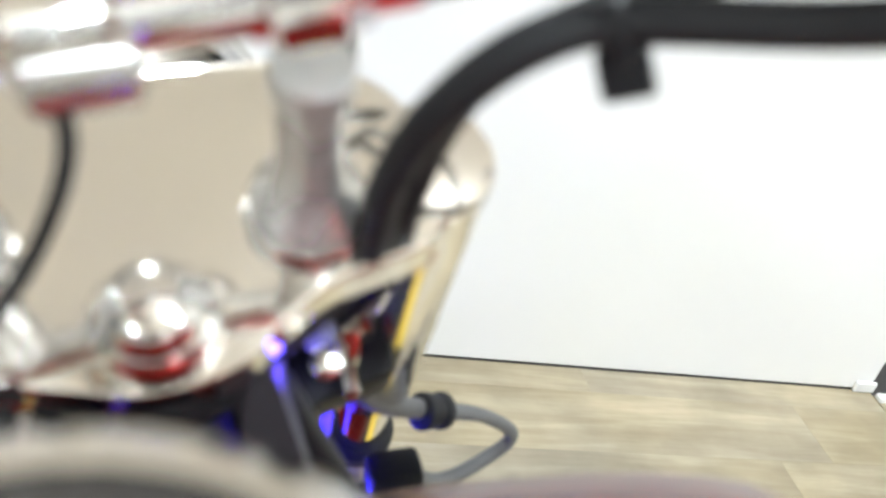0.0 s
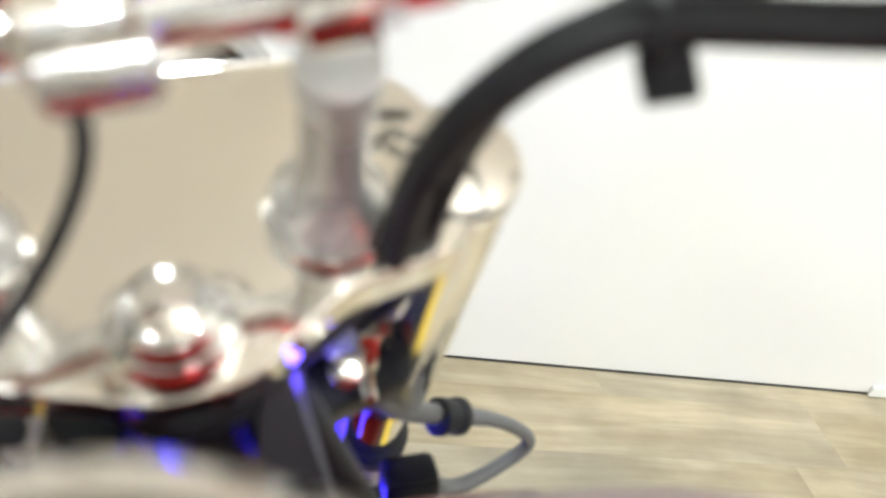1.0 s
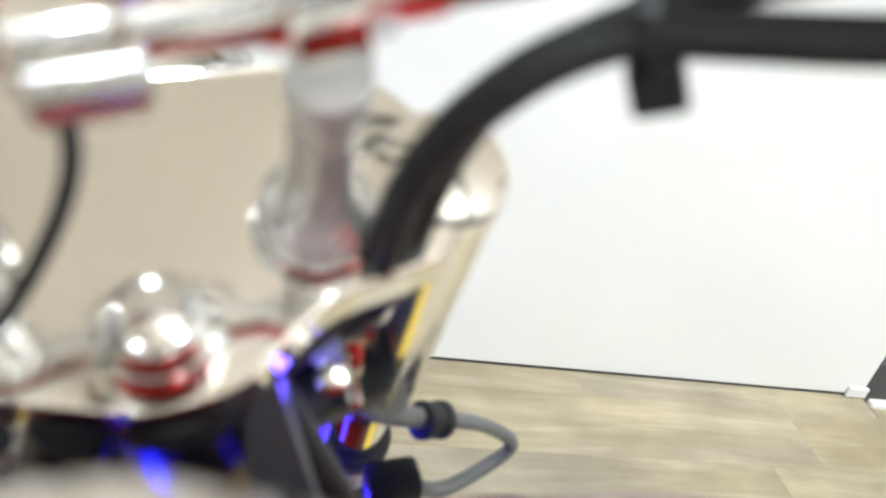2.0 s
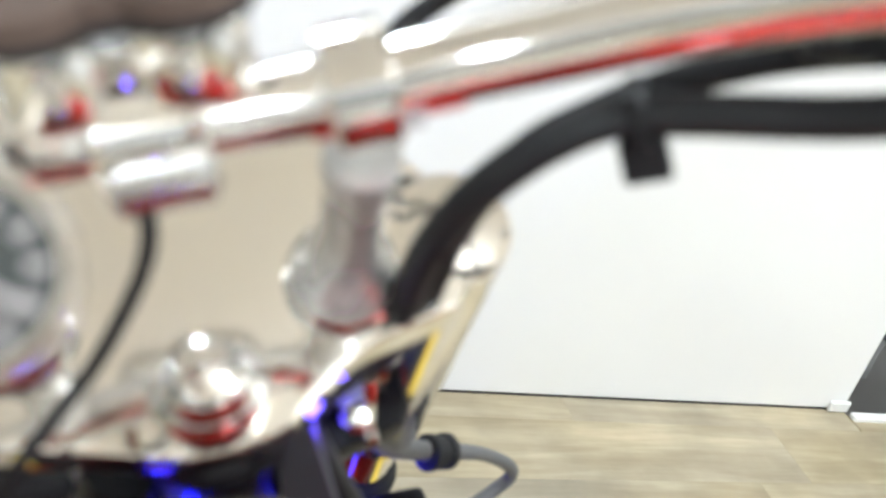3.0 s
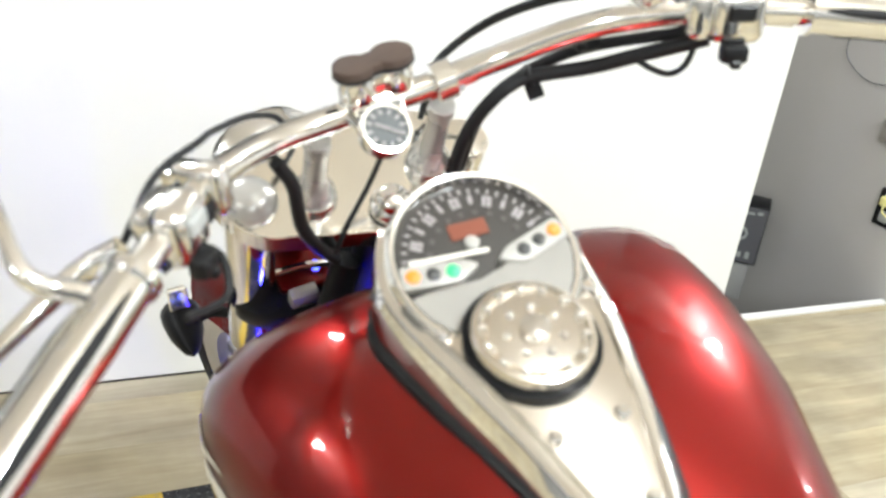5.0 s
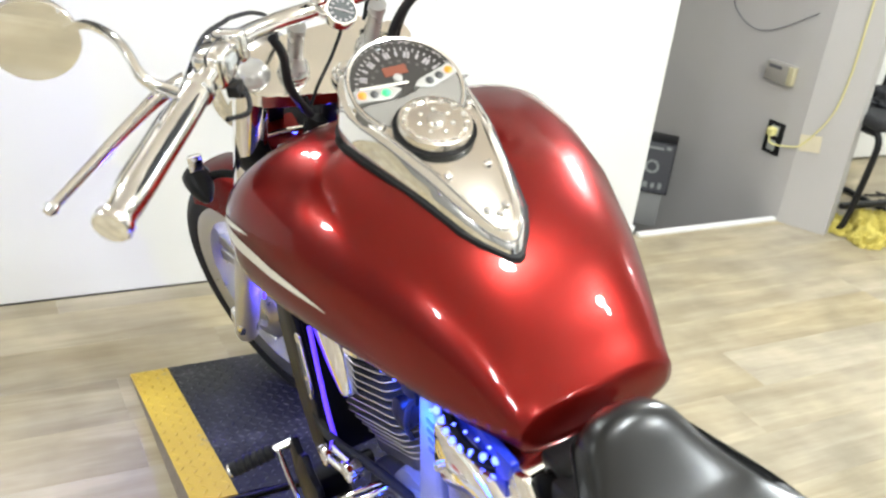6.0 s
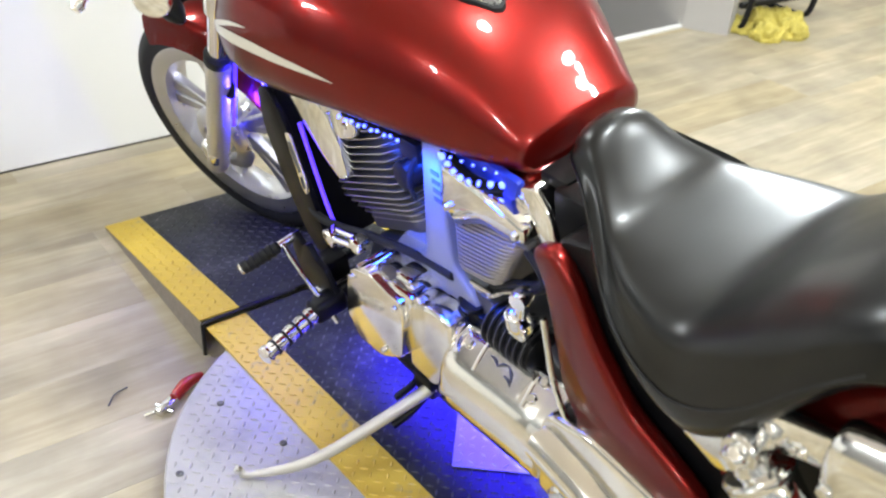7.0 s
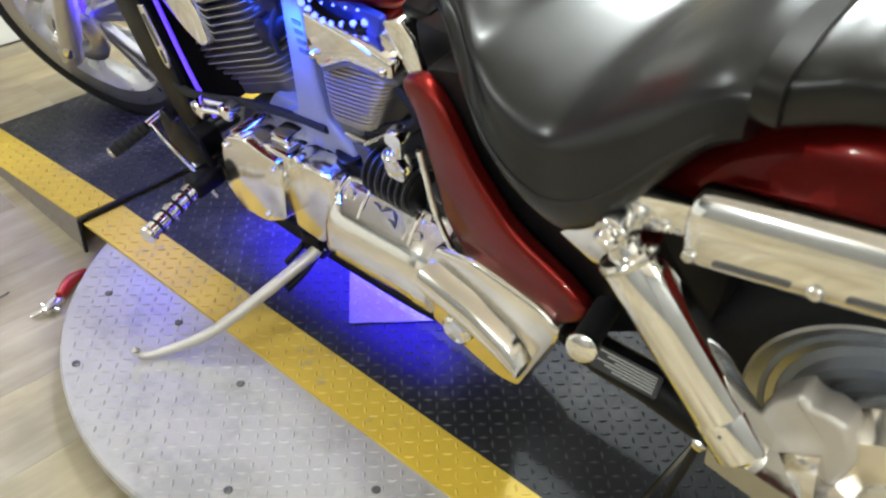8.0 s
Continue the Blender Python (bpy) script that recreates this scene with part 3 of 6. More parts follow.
ys = np.concatenate([np.linspace(0.455, 0.55, 7), np.linspace(0.58, 1.0, 15), np.linspace(1.02, 1.07, 5)])
loops = [tank_ring(y) for y in ys]
mid0 = Vector((TX, 0.449, 0.70))
mid1 = Vector((TX, 1.078, 0.74))
loops = [[mid0 + (Vector(p) - mid0) * k for p in loops[0]] for k in (0.15, 0.6, 0.88)] + loops + [[mid1 + (Vector(p) - mid1) * k for p in loops[-1]] for k in (0.9, 0.65, 0.2)]
for k, yy in enumerate((0.447, 0.448, 0.451)):
    loops[k] = [Vector((p[0], yy, p[2])) for p in loops[k]]
for k, yy in enumerate((1.079, 1.083, 1.085)):
    loops[-3 + k] = [Vector((p[0], yy, p[2])) for p in loops[-3 + k]]
tank = part("fuel_tank", rings(loops), RED, bike, "glossy candy-red teardrop tank", 60)
# pale flame stripe on the tank's shoulders


def tank_skin(y, ang, grow=0.0012):
    w, t, b, c, up = (fade(y, TY, v) for v in (TW, TT, TB, TM, TE))
    cs, sn_ = math.cos(ang), math.sin(ang)
    e, h = (up, t - c) if sn_ >= 0 else (2.6, c - b)
    return Vector((TX + (w + grow) * math.copysign(abs(cs) ** (2 / e), cs), y, c + (h + grow) * math.copysign(abs(sn_) ** (2 / e), sn_)))


for side in (math.pi, 0):
    for tip, off, wide, y_a in ((0.70, 0.02, 0.085, 1.066), (0.86, 0.16, 0.06, 1.045)):
        top, low = [], []
        for k in range(15):
            u = k / 14
            y = y_a + (tip - y_a) * u
            a0 = off * u * 0.9 + 0.04
            wd = wide * (1 - u) ** 0.8 * (0.35 + 1.3 * u) + 0.002
            sg = -1 if side else 1
            top.append(tank_skin(y, side + sg * (a0 + wd)))
            low.append(tank_skin(y, side + sg * (a0 - wd * 0.4)))
        bm = bmesh.new()
        va, vb = [bm.verts.new(p) for p in top], [bm.verts.new(p) for p in low]
        for k in range(14):
            bm.faces.new((va[k], va[k + 1], vb[k + 1], vb[k]))
        part("flame_stripe", bm, CREAM, tank, "cream painted flame stripe")

# ---- chrome console on the tank: speedometer and filler cap
CY, CZ = 0.811, 0.975
TILT_C = Matrix.Translation((-0.003, CY, CZ)) @ pose(0, 0, 0, 33.6, -2.3, 0)          # dial's plane


def console_outline(grow=0.0, n=44):
    """Teardrop seen from above: round about the dial, to a tip at the rear."""
    r = 0.080 + grow
    pts = [(r * math.cos(a), CY + 0.006 + r * 0.94 * math.sin(a)) for a in np.linspace(radians(-8), radians(188), n)]
    left = [(-0.0765 - grow, 0.785), (-0.066 - grow, 0.735), (-0.047 - grow, 0.67), (-0.030 - grow, 0.615), (-0.020 - grow * 0.8, 0.594), (-0.009, 0.584 - grow), (0, 0.581 - grow)]
    return pts + left + [(-x, y) for x, y in left[-2::-1]]


def console_z(y):
    return float(np.interp(y, [0.575, 0.60, 0.64, 0.70, 0.75, 0.80, 0.83, 0.865, 0.89, 0.91], [0.868, 0.885, 0.908, 0.936, 0.950, 0.960, 0.973, 0.992, 0.996, 0.988]))


def tank_top(x, y):
    w, t, c, e = (fade(y, TY, v) for v in (TW, TT, TM, TE))
    k = min(0.98, abs(x - TX) / w)
    return c + (t - c) * (1 - k ** e) ** (1 / e)


base_o, top_o, mid_o = console_outline(0.010), console_outline(-0.006), console_outline(0.004)
lps = [[(x, y, tank_top(x, min(y, 1.0)) - 0.012) for x, y in base_o],
       [(x, y, min(console_z(y) - 0.012, max(tank_top(x, min(y, 1.0)) + 0.014, console_z(y) - 0.035))) for x, y in base_o],
       [(x, y, console_z(y) - 0.004) for x, y in mid_o], [(x, y, console_z(y)) for x, y in top_o]]
bm = rings(lps, caps=False)
top = [v for v in bm.verts][-len(top_o):]
# flat top between the dial's circle and the tip
bm.faces.new(top).material_index = 1
bmesh.ops.triangulate(bm, faces=[f for f in bm.faces if len(f.verts) > 4])
console = part("instrument_console", bm, (CHROME, CONSOLE_TOP), bike, "polished chrome teardrop tank console", 30)
bead = [(x, y, console_z(y) + 0.0005) for x, y in console_outline(-0.006) if y < 0.80]
part("console_bead", tube(bead, 0.0022, 8, 2), CHROME, console, "raised chrome bead round the console")
seam = [(x, y, console_z(y) - 0.0045) for x, y in console_outline(0.0045) if y < 0.83]
part("console_seam", tube(seam, 0.0009, 6, 2), GUN, console)
gl = [[(x, y, tank_top(x, min(y, 1.0)) - 0.004) for x, y in console_outline(0.016)], [(x, y, tank_top(x, min(y, 1.0)) + 0.006) for x, y in console_outline(0.015)], [(x, y, tank_top(x, min(y, 1.0)) + 0.006) for x, y in console_outline(0.008)]]
part("gasket", rings(gl, caps=False), RUBBER, console)

speedo = part("speedometer", moved(lathe([(0.072, -0.02), (0.0765, -0.006), (0.077, 0.006), (0.074, 0.010), (0.070, 0.009), (0.068, 0.004), (0.068, -0.001)], n=64, hollow=True), TILT_C), CHROME, console, "chrome-ringed speedometer", 40)


part("bezel_lip", moved(lathe([(0.0706, 0.0085), (0.0704, 0.0096), (0.0697, 0.0092), (0.0690, 0.0035), (0.0690, 0.001)], n=64, hollow=True), TILT_C), PLASTIC, speedo, "dark inner bezel lip", 40)
part("dial", moved(lathe([(0.0685, -0.001), (0.0685, 0.0012), (0.001, 0.0012)], n=56), TILT_C), DIAL, speedo, "dark grey dial")
for k in range(13):
    a = radians(3 + 174 * k / 12)
    big = k % 2 == 0
    for off in ((-0.0022, 0.0022) if big else (0.0,)):
        part("numeral_bar", moved(box(off - 0.0017, off + 0.0017, 0.0475 if big else 0.0495, 0.0575, 0.0014, 0.002, 0.0006, 1), TILT_C @ pose(0, 0.0, 0, 0, 0, math.degrees(a) - 90)), DIAL_MARK, speedo)
for k in range(25):
    a = radians(3 + 174 * k / 24)
    part("tick", moved(box(-0.0009, 0.0009, 0.0590, 0.0635, 0.0014, 0.002), TILT_C @ pose(0, 0.0, 0, 0, 0, math.degrees(a) - 90)), DIAL_MARK, speedo)
for k in range(11):
    a = radians(8 + 164 * k / 10)
    part("small_numeral_bar", moved(box(-0.0022, 0.0022, 0.0395, 0.0435, 0.0014, 0.002), TILT_C @ pose(0, 0.0, 0, 0, 0, math.degrees(a) - 90)), DIAL_DIM, speedo)
part("display", moved(box(-0.018, 0.014, 0.021, 0.035, 0.0014, 0.0026, 0.0004, 1), TILT_C @ pose(0, 0, 0, 0, 0, -4)), LCD, speedo, "dim orange digital display")
part("pointer_hub", moved(lathe([(0.006, 0.0012), (0.006, 0.003), (0.004, 0.004), (0.0005, 0.004)], (-0.002, 0.0165, 0), n=16), TILT_C), WHITE_PLASTIC, speedo)
part("pointer", moved(box(-0.033, 0.032, -0.002, 0.002, 0.0022, 0.0034, 0.0008, 1), TILT_C @ pose(-0.024, 0.0105, 0, 0, 0, -8)), CREAM, speedo, "pale pointer lying at rest")
# off-white indicator panels below the dial's middle, three lamps each
for sx, ang, mats in ((-1, -11, (LED_AMBER, LED_OFF, LED_GREEN)), (1, 13, (LED_OFF, LED_OFF, LED_AMBER))):
    base = TILT_C @ pose(sx * 0.0435, -0.002 if sx < 0 else -0.003, 0.0075, 0, 0, ang)
    flat_o = [(-0.027, -0.0095), (0.018, -0.0095), (0.036, 0.004), (0.024, 0.0095), (-0.027, 0.0095)]
    flat_o = flat_o if sx < 0 else [(-x, y) for x, y in flat_o[::-1]]
    pan = part("indicator_panel", moved(plate(rounded(flat_o, 0.004), 0.0095, pose(0, 0, -0.0065), bevel=0.001), base), WHITE_PLASTIC, console, "off-white panel with three round lamps")
    for k, mt in enumerate(mats):
        part("indicator_lamp", moved(lathe([(0.0055, 0.0025), (0.0055, 0.0038), (0.0035, 0.005), (0.0006, 0.0056)], ((k - 1) * 0.0155 - sx * -0.002, 0, 0), n=18), base), mt, pan)
# chrome apron closing the lower part of the dial's ring
apron_o = [(0.0775 * math.cos(a), 0.0775 * math.sin(a)) for a in np.linspace(radians(191), radians(352), 30)] + [(0.036, 0.004), (0.010, -0.012), (-0.012, -0.0165), (-0.055, -0.0125)]
part("dial_apron", moved(plate(apron_o, 0.013, pose(0, 0, -0.0045), 0.001, 1), TILT_C), DULL, speedo, "satin plate closing the lower dial")
# filler cap
CAP = Matrix.Translation((-0.007, 0.733, 0.950)) @ pose(0, 0, 0, 20, 0, 0)
cap = part("filler_cap", moved(lathe([(0.046, -0.006), (0.046, 0.009), (0.0445, 0.012), (0.041, 0.013), (0.039, 0.009), (0.036, 0.0075), (0.0335, 0.011), (0.030, 0.0118), (0.001, 0.0124)], n=48), CAP), CONSOLE_TOP, console, "round chrome filler cap", 30)
part("cap_gap", moved(lathe([(0.0462, -0.004), (0.0505, -0.004), (0.0512, 0.0022), (0.0462, 0.0022), (0.0462, -0.004)], n=48, hollow=True), CAP), BLACK, cap, "black ring round the cap")
for k in range(21):
    a = 2 * math.pi * (k / 14 if k < 14 else k / 7 + 0.05)
    far = 0.0375 if k < 14 else 0.021
    part("knurl", moved(lathe([(0.0034, 0.006), (0.0036, 0.0118), (0.0027, 0.0140), (0.0014, 0.0150), (0.0003, 0.0152)], (far * math.cos(a), far * math.sin(a), 0), n=12), CAP), CHROME, cap, "", 60)
part("lock", moved(lathe([(0.011, 0.012), (0.011, 0.0175), (0.009, 0.0185), (0.0005, 0.0185)], (0, 0, 0), n=20), CAP), CHROME_WORN, cap)
for sx, sy in ((-0.030, 0.665), (0.024, 0.665), (-0.062, 0.765), (0.062, 0.765), (0.0, 0.605), (-0.012, 0.612), (0.012, 0.612)):
    part("screw", lathe([(0.0055, -0.003), (0.0055, 0.003), (0.004, 0.005), (0.0022, 0.0052), (0.002, 0.003)], (sx, sy, console_z(sy)), (0, -0.2, 1), 14), CHROME, console)

# ---- top clamp, risers, fork
clamp_o = rounded([(-0.15, 0.035), (-0.135, 0.085), (-0.07, 0.105), (0.07, 0.105), (0.100, 0.085), (0.110, 0.050), (0.104, 0.019), (0.090, 0.0145), (0.064, 0.009), (0.044, -0.003), (0.026, -0.020), (-0.005, -0.025), (-0.03, -0.018), (-0.06, -0.010), (-0.125, 0.008)], 0.016, 6)
clamp = part("top_clamp", steer(plate(clamp_o, 0.026, pose(0, 0, -0.028), 0.0016, 2)), SATIN, bike, "satin chrome top fork clamp", 12)
part("stem_nut", steer(lathe([(0.021, 0.001), (0.022, 0.004), (0.021, 0.009), (0.0165, 0.012), (0.0165, 0.017), (0.014, 0.021), (0.009, 0.0235), (0.0008, 0.0245)], n=32)), CHROME, clamp, "domed chrome stem nut", 50)
part("lower_clamp", steer(plate(clamp_o, 0.036, pose(0, 0, -0.205), 0.006, 2)), BLACK, bike, "black lower fork clamp")
# added red plate and pale block stand in for headlamp parts behind the gap
part("red_shell_plate", steer(plate(rounded([(-0.098, 0.028), (-0.040, 0.020), (-0.040, 0.082), (-0.098, 0.082)], 0.006, 4), 0.010, pose(0, 0, -0.170, 0, 0, 0), 0.002, 2)), RED, bike, "red plate standing in for the headlamp's red shell", 40)
part("cover_band", steer(tube([(-0.100, 0.050, -0.157), (-0.070, 0.047, -0.154), (-0.040, 0.040, -0.152)], 0.0045, 10, 4)), CHROME, bike, "chrome band over the lower clamp")
part("pale_block", steer(box(-0.094, -0.062, 0.006, 0.022, -0.170, -0.146, 0.004, 2)), CAST, bike, "pale block standing in for the white reflector", 40)
part("clamp_led", steer(lathe([(0.005, -0.160), (0.005, -0.153), (0.003, -0.151), (0.0004, -0.151)], (-0.052, 0.044, 0), n=14)), LED_BLUE, bike, "lit blue lamp")
part("steering_head", steer(rod((0, 0, -0.19), (0, 0, -0.028), 0.03, 24)), BLACK, bike)
for sx in (-1, 1):
    x = -0.124 if sx < 0 else 0.106
    leg = part("fork_leg", steer(lathe([(0.019, -0.868), (0.024, -0.862), (0.0255, -0.845), (0.025, -0.495), (0.026, -0.48), (0.026, -0.465), (0.024, -0.457)], (x, 0.052, 0), n=28)), CAST, bike, "satin alloy fork lower leg")
    part("dust_seal", steer(lathe([(0.0245, -0.459), (0.028, -0.453), (0.0275, -0.433), (0.022, -0.427)], (x, 0.052, 0), n=28)), RUBBER, leg, "black rubber dust seal")
    part("fork_tube", steer(lathe([(0.0195, -0.50), (0.0195, -0.03)], (x, 0.052, 0), n=24)), CHROME, leg)
    part("fork_cover", steer(lathe([(0.0245, -0.30), (0.0265, -0.295), (0.0265, -0.035), (0.0260, -0.028)] + ([(0.0265, -0.02), (0.0265, -0.003)] if sx > 0 else []), (x, 0.052, 0), n=28)), SATIN, leg, "pale satin upper fork cover")
    cap_o = [(0.0265, -0.004), (0.0275, 0.002), (0.025, 0.006), (0.021, 0.009), (0.019, 0.013), (0.012, 0.016), (0.0008, 0.017)] if sx < 0 else [(0.0262, -0.0045), (0.0255, -0.002), (0.021, -0.0005), (0.0008, 0.0)]
    part("fork_cap", steer(lathe(cap_o, (x, 0.052, 0), n=30)), RISER if sx < 0 else SATIN, leg, "domed chrome fork cap" if sx < 0 else "flat satin fork cap", 45)
    part("fork_light", steer(tube([(x - sx * 0.031, 0.040, -0.70), (x - sx * 0.031, 0.040, -0.22)], 0.004, 8, 1, False)), LED_VIOLET, leg, "violet light strip behind the fork leg")
    part("axle_clamp", steer(box(x - 0.025, x + 0.025, 0.03, 0.09, -0.835, -0.785, 0.012, 3)), CHROME_WORN, leg)
    rx = -0.066 if sx < 0 else 0.057
    part("riser", steer(lathe([(0.0205, 0.001), (0.0215, 0.006), (0.0205, 0.013), (0.0155, 0.019), (0.0125, 0.026), (0.0114, 0.042), (0.0112, 0.074), (0.0128, 0.082), (0.0125, 0.092)], (rx, 0.036, 0), n=28)), RISER, clamp, "polished alloy handlebar riser", 45)
    part("riser_washer", steer(lathe([(0.022, -0.002), (0.0235, 0.002), (0.0215, 0.005)], (rx, 0.036, 0), n=28)), CHROME_WORN, clamp)

# ---- handlebar with its grips, levers, switches
BAR = [(-0.400, 0.673, 0.977), (-0.33, 0.747, 1.004), (-0.249, 0.832, 1.034), (-0.18, 0.912, 1.046), (-0.11, 0.972, 1.040), (-0.04, 0.993, 1.040), (0.04, 0.997, 1.047), (0.10, 0.984, 1.063),
       (0.17, 0.945, 1.090), (0.22, 0.905, 1.104), (0.29, 0.870, 1.104), (0.37, 0.840, 1.094), (0.45, 0.806, 1.080)]
bar_pts = smooth_path(BAR, 8)


def on_bar(u):
    k = u * (len(bar_pts) - 1)
    i = min(int(k), len(bar_pts) - 2)
    p = bar_pts[i].lerp(bar_pts[i + 1], k - i)
    return p, (bar_pts[i + 1] - bar_pts[i]).normalized()


handlebar = part("handlebar", tube(BAR, 0.0118, 20, 8), CHROME, bike, "wide chrome handlebar", 60)


def along_bar(u0, u1, prof, n=26):
    """A sleeve about the bar from u0 to u1; prof of (part of the way, radius)."""
    (a, _), (b, _) = on_bar(u0), on_bar(u1)
    d = (b - a).length
    return lathe([(r, f * d) for f, r in prof], a, b - a, n)


for u0, u1 in ((0.0, 0.165), (1.0, 0.885)):
    grip = part("grip", along_bar(u0, u1, [(-0.02, 0.012), (-0.015, 0.019), (0.0, 0.021), (0.03, 0.021), (0.05, 0.0175), (0.25, 0.0185), (0.5, 0.0182), (0.75, 0.0185), (0.94, 0.0175), (0.955, 0.0205), (0.99, 0.0205), (1.0, 0.016)]), CHROME, handlebar, "chrome and rubber hand grip", 40)
    (ga, _), (gb, _) = on_bar(u0), on_bar(u1)
    axis = (gb - ga).normalized()
    up = Vector((0, 0, 1))
    sidev = axis.cross(up).normalized()
    for k in range(3):
        ang = 2.1 * k + 0.9
        o = (math.cos(ang) * up + math.sin(ang) * sidev)
        pts = [ga.lerp(gb, f) + o * (0.0165 + 0.0016 * math.sin(math.pi * g)) for f, g in ((0.12, 0), (0.3, 0.6), (0.5, 1), (0.7, 0.6), (0.88, 0))]
        part("rubber_insert", tube(pts, [0.0015, 0.0038, 0.0046, 0.0038, 0.0015], 8, 3), RUBBER, grip, "black rubber grip insert")
for u, sgn in ((0.205, -1), (0.825, 1)):
    p, d = on_bar(u)
    m = Matrix.Translation(p) @ d.to_track_quat("X", "Z").to_matrix().to_4x4()
    house = part("switch_housing", moved(box(-0.024, 0.024, -0.019, 0.021, -0.026, 0.021, 0.011, 4), m), CHROME, handlebar, "chrome switch housing", 40)
    part("housing_seam", moved(box(-0.0245, 0.0245, -0.0005, 0.0012, -0.0262, 0.0214), m), PLASTIC, house)
    part("switch_knob", moved(join(box(-0.014, 0.010, -0.026, -0.010, -0.040, -0.024, 0.004, 2), box(-0.006, 0.004, -0.028, -0.014, -0.044, -0.036, 0.002, 1)), m), PLASTIC, house, "black switch knob")
    part("switch_rocker", moved(box(-0.012, 0.012, -0.0235, -0.018, -0.004, 0.010, 0.002, 1), m), PLASTIC if sgn > 0 else PRINT, house, "black rocker switch" if sgn > 0 else "grey rocker switch")
    if sgn > 0:
        part("engine_switch", moved(box(-0.011, 0.011, -0.010, 0.012, 0.017, 0.028, 0.003, 2), m), RED_TAG, house, "red engine stop switch")
    q, e = on_bar(0.245 if sgn < 0 else 0.79)
    mq = Matrix.Translation(q) @ e.to_track_quat("X", "Z").to_matrix().to_4x4()
    part("perch_clamp", moved(join(box(-0.011, 0.011, -0.021, 0.022, -0.020, 0.020, 0.007, 3), box(-0.006, 0.006, 0.018, 0.032, -0.034, 0.012, 0.003, 2)), mq), CHROME, handlebar, "chrome lever clamp", 40)
# levers
lever = part("clutch_lever", tube([(-0.252, 0.872, 1.030), (-0.285, 0.880, 1.016), (-0.335, 0.866, 0.992), (-0.39, 0.842, 0.966), (-0.434, 0.822, 0.946)], [0.011, 0.0095, 0.0075, 0.0065, 0.006], 12, 6), CHROME, handlebar, "chrome clutch lever", 60)
part("lever_ball", lathe([(0.0005, -0.009), (0.006, -0.007), (0.009, 0), (0.006, 0.007), (0.0005, 0.009)], (-0.438, 0.82, 0.944), (-0.8, -0.4, -0.4), 16), CHROME, lever)
part("brake_lever", tube([(0.262, 0.915, 1.098), (0.295, 0.918, 1.094), (0.34, 0.898, 1.082), (0.42, 0.868, 1.07), (0.47, 0.85, 1.062)], [0.011, 0.0095, 0.0075, 0.0065, 0.006], 12, 6), CHROME, handlebar, "chrome brake lever", 60)
reservoir = part("brake_reservoir", box(0.205, 0.272, 0.895, 0.945, 1.112, 1.140, 0.008, 3), CHROME, handlebar, "chrome brake fluid reservoir", 40)
part("sight_glass", lathe([(0.010, 0), (0.010, 0.004), (0.007, 0.005), (0.0005, 0.005)], (0.245, 0.896, 1.124), (0, -1, 0), 16), LED_OFF, reservoir)
# mirror on its stalk
part("mirror_stalk", tube([(-0.285, 0.800, 1.045), (-0.314, 0.800, 1.068), (-0.321, 0.846, 1.096), (-0.334, 0.93, 1.098), (-0.352, 0.985, 1.085)], [0.008, 0.0065, 0.0055, 0.0055, 0.006], 12, 6), CHROME, handlebar, "bent chrome mirror stalk", 60)
mirror = part("mirror", lathe([(0.0005, 0.030), (0.02, 0.029), (0.040, 0.022), (0.053, 0.010), (0.056, 0.0), (0.054, -0.004), (0.050, -0.004)], (-0.388, 1.024, 1.068), (0.25, 0.9, 0.2), 36), CHROME, handlebar, "round chrome mirror shell", 60)
part("mirror_glass", lathe([(0.0505, -0.0035), (0.0505, -0.002), (0.0005, -0.002)], (-0.388, 1.024, 1.068), (0.25, 0.9, 0.2), 36), MIRROR, mirror)
part("mirror_stalk", tube([(0.262, 0.905, 1.115), (0.27, 0.92, 1.15), (0.30, 0.95, 1.19), (0.34, 0.985, 1.21)], [0.008, 0.0065, 0.0055, 0.006], 12, 6), CHROME, handlebar, "bent chrome mirror stalk", 60)
mirror = part("mirror", lathe([(0.0005, 0.030), (0.02, 0.029), (0.040, 0.022), (0.053, 0.010), (0.056, 0.0), (0.054, -0.004), (0.050, -0.004)], (0.375, 1.01, 1.225), (-0.2, 0.95, 0.2), 36), CHROME, handlebar, "round chrome mirror shell", 60)
part("mirror_glass", lathe([(0.0505, -0.0035), (0.0505, -0.002), (0.0005, -0.002)], (0.375, 1.01, 1.225), (-0.2, 0.95, 0.2), 36), MIRROR, mirror)
# bar clamp, clock, cup holder pad
for u in (0.455, 0.525):
    p, d = on_bar(u)
    part("bar_clamp", along_bar(u - 0.014, u + 0.014, [(0, 0.016), (0.08, 0.0185), (0.92, 0.0185), (1, 0.016)]), CHROME, handlebar, "chrome handlebar clamp", 40)
part("bracket_clamp", moved(along_bar(0.444, 0.474, [(0, 0.010), (0.08, 0.0135), (0.92, 0.0135), (1, 0.010)]), Matrix.Translation((0, -0.006, -0.009))), CHROME_WORN, handlebar, "chrome clamp of the clock bracket", 40)
clock_c, clock_n = Vector((-0.036, 0.905, 1.058)), Vector((0.02, -0.72, 0.70))
clock = part("clock", lathe([(0.012, -0.018), (0.0205, -0.012), (0.0215, 0.0), (0.0205, 0.0035), (0.0185, 0.0035), (0.0178, 0.001)], clock_c, clock_n, 40), CHROME, handlebar, "small chrome handlebar clock", 40)
part("clock_bracket", tube([(-0.036, 0.915, 1.046), (-0.036, 0.95, 1.040), (-0.036, 0.985, 1.042)], 0.006, 10, 4), CHROME, clock)
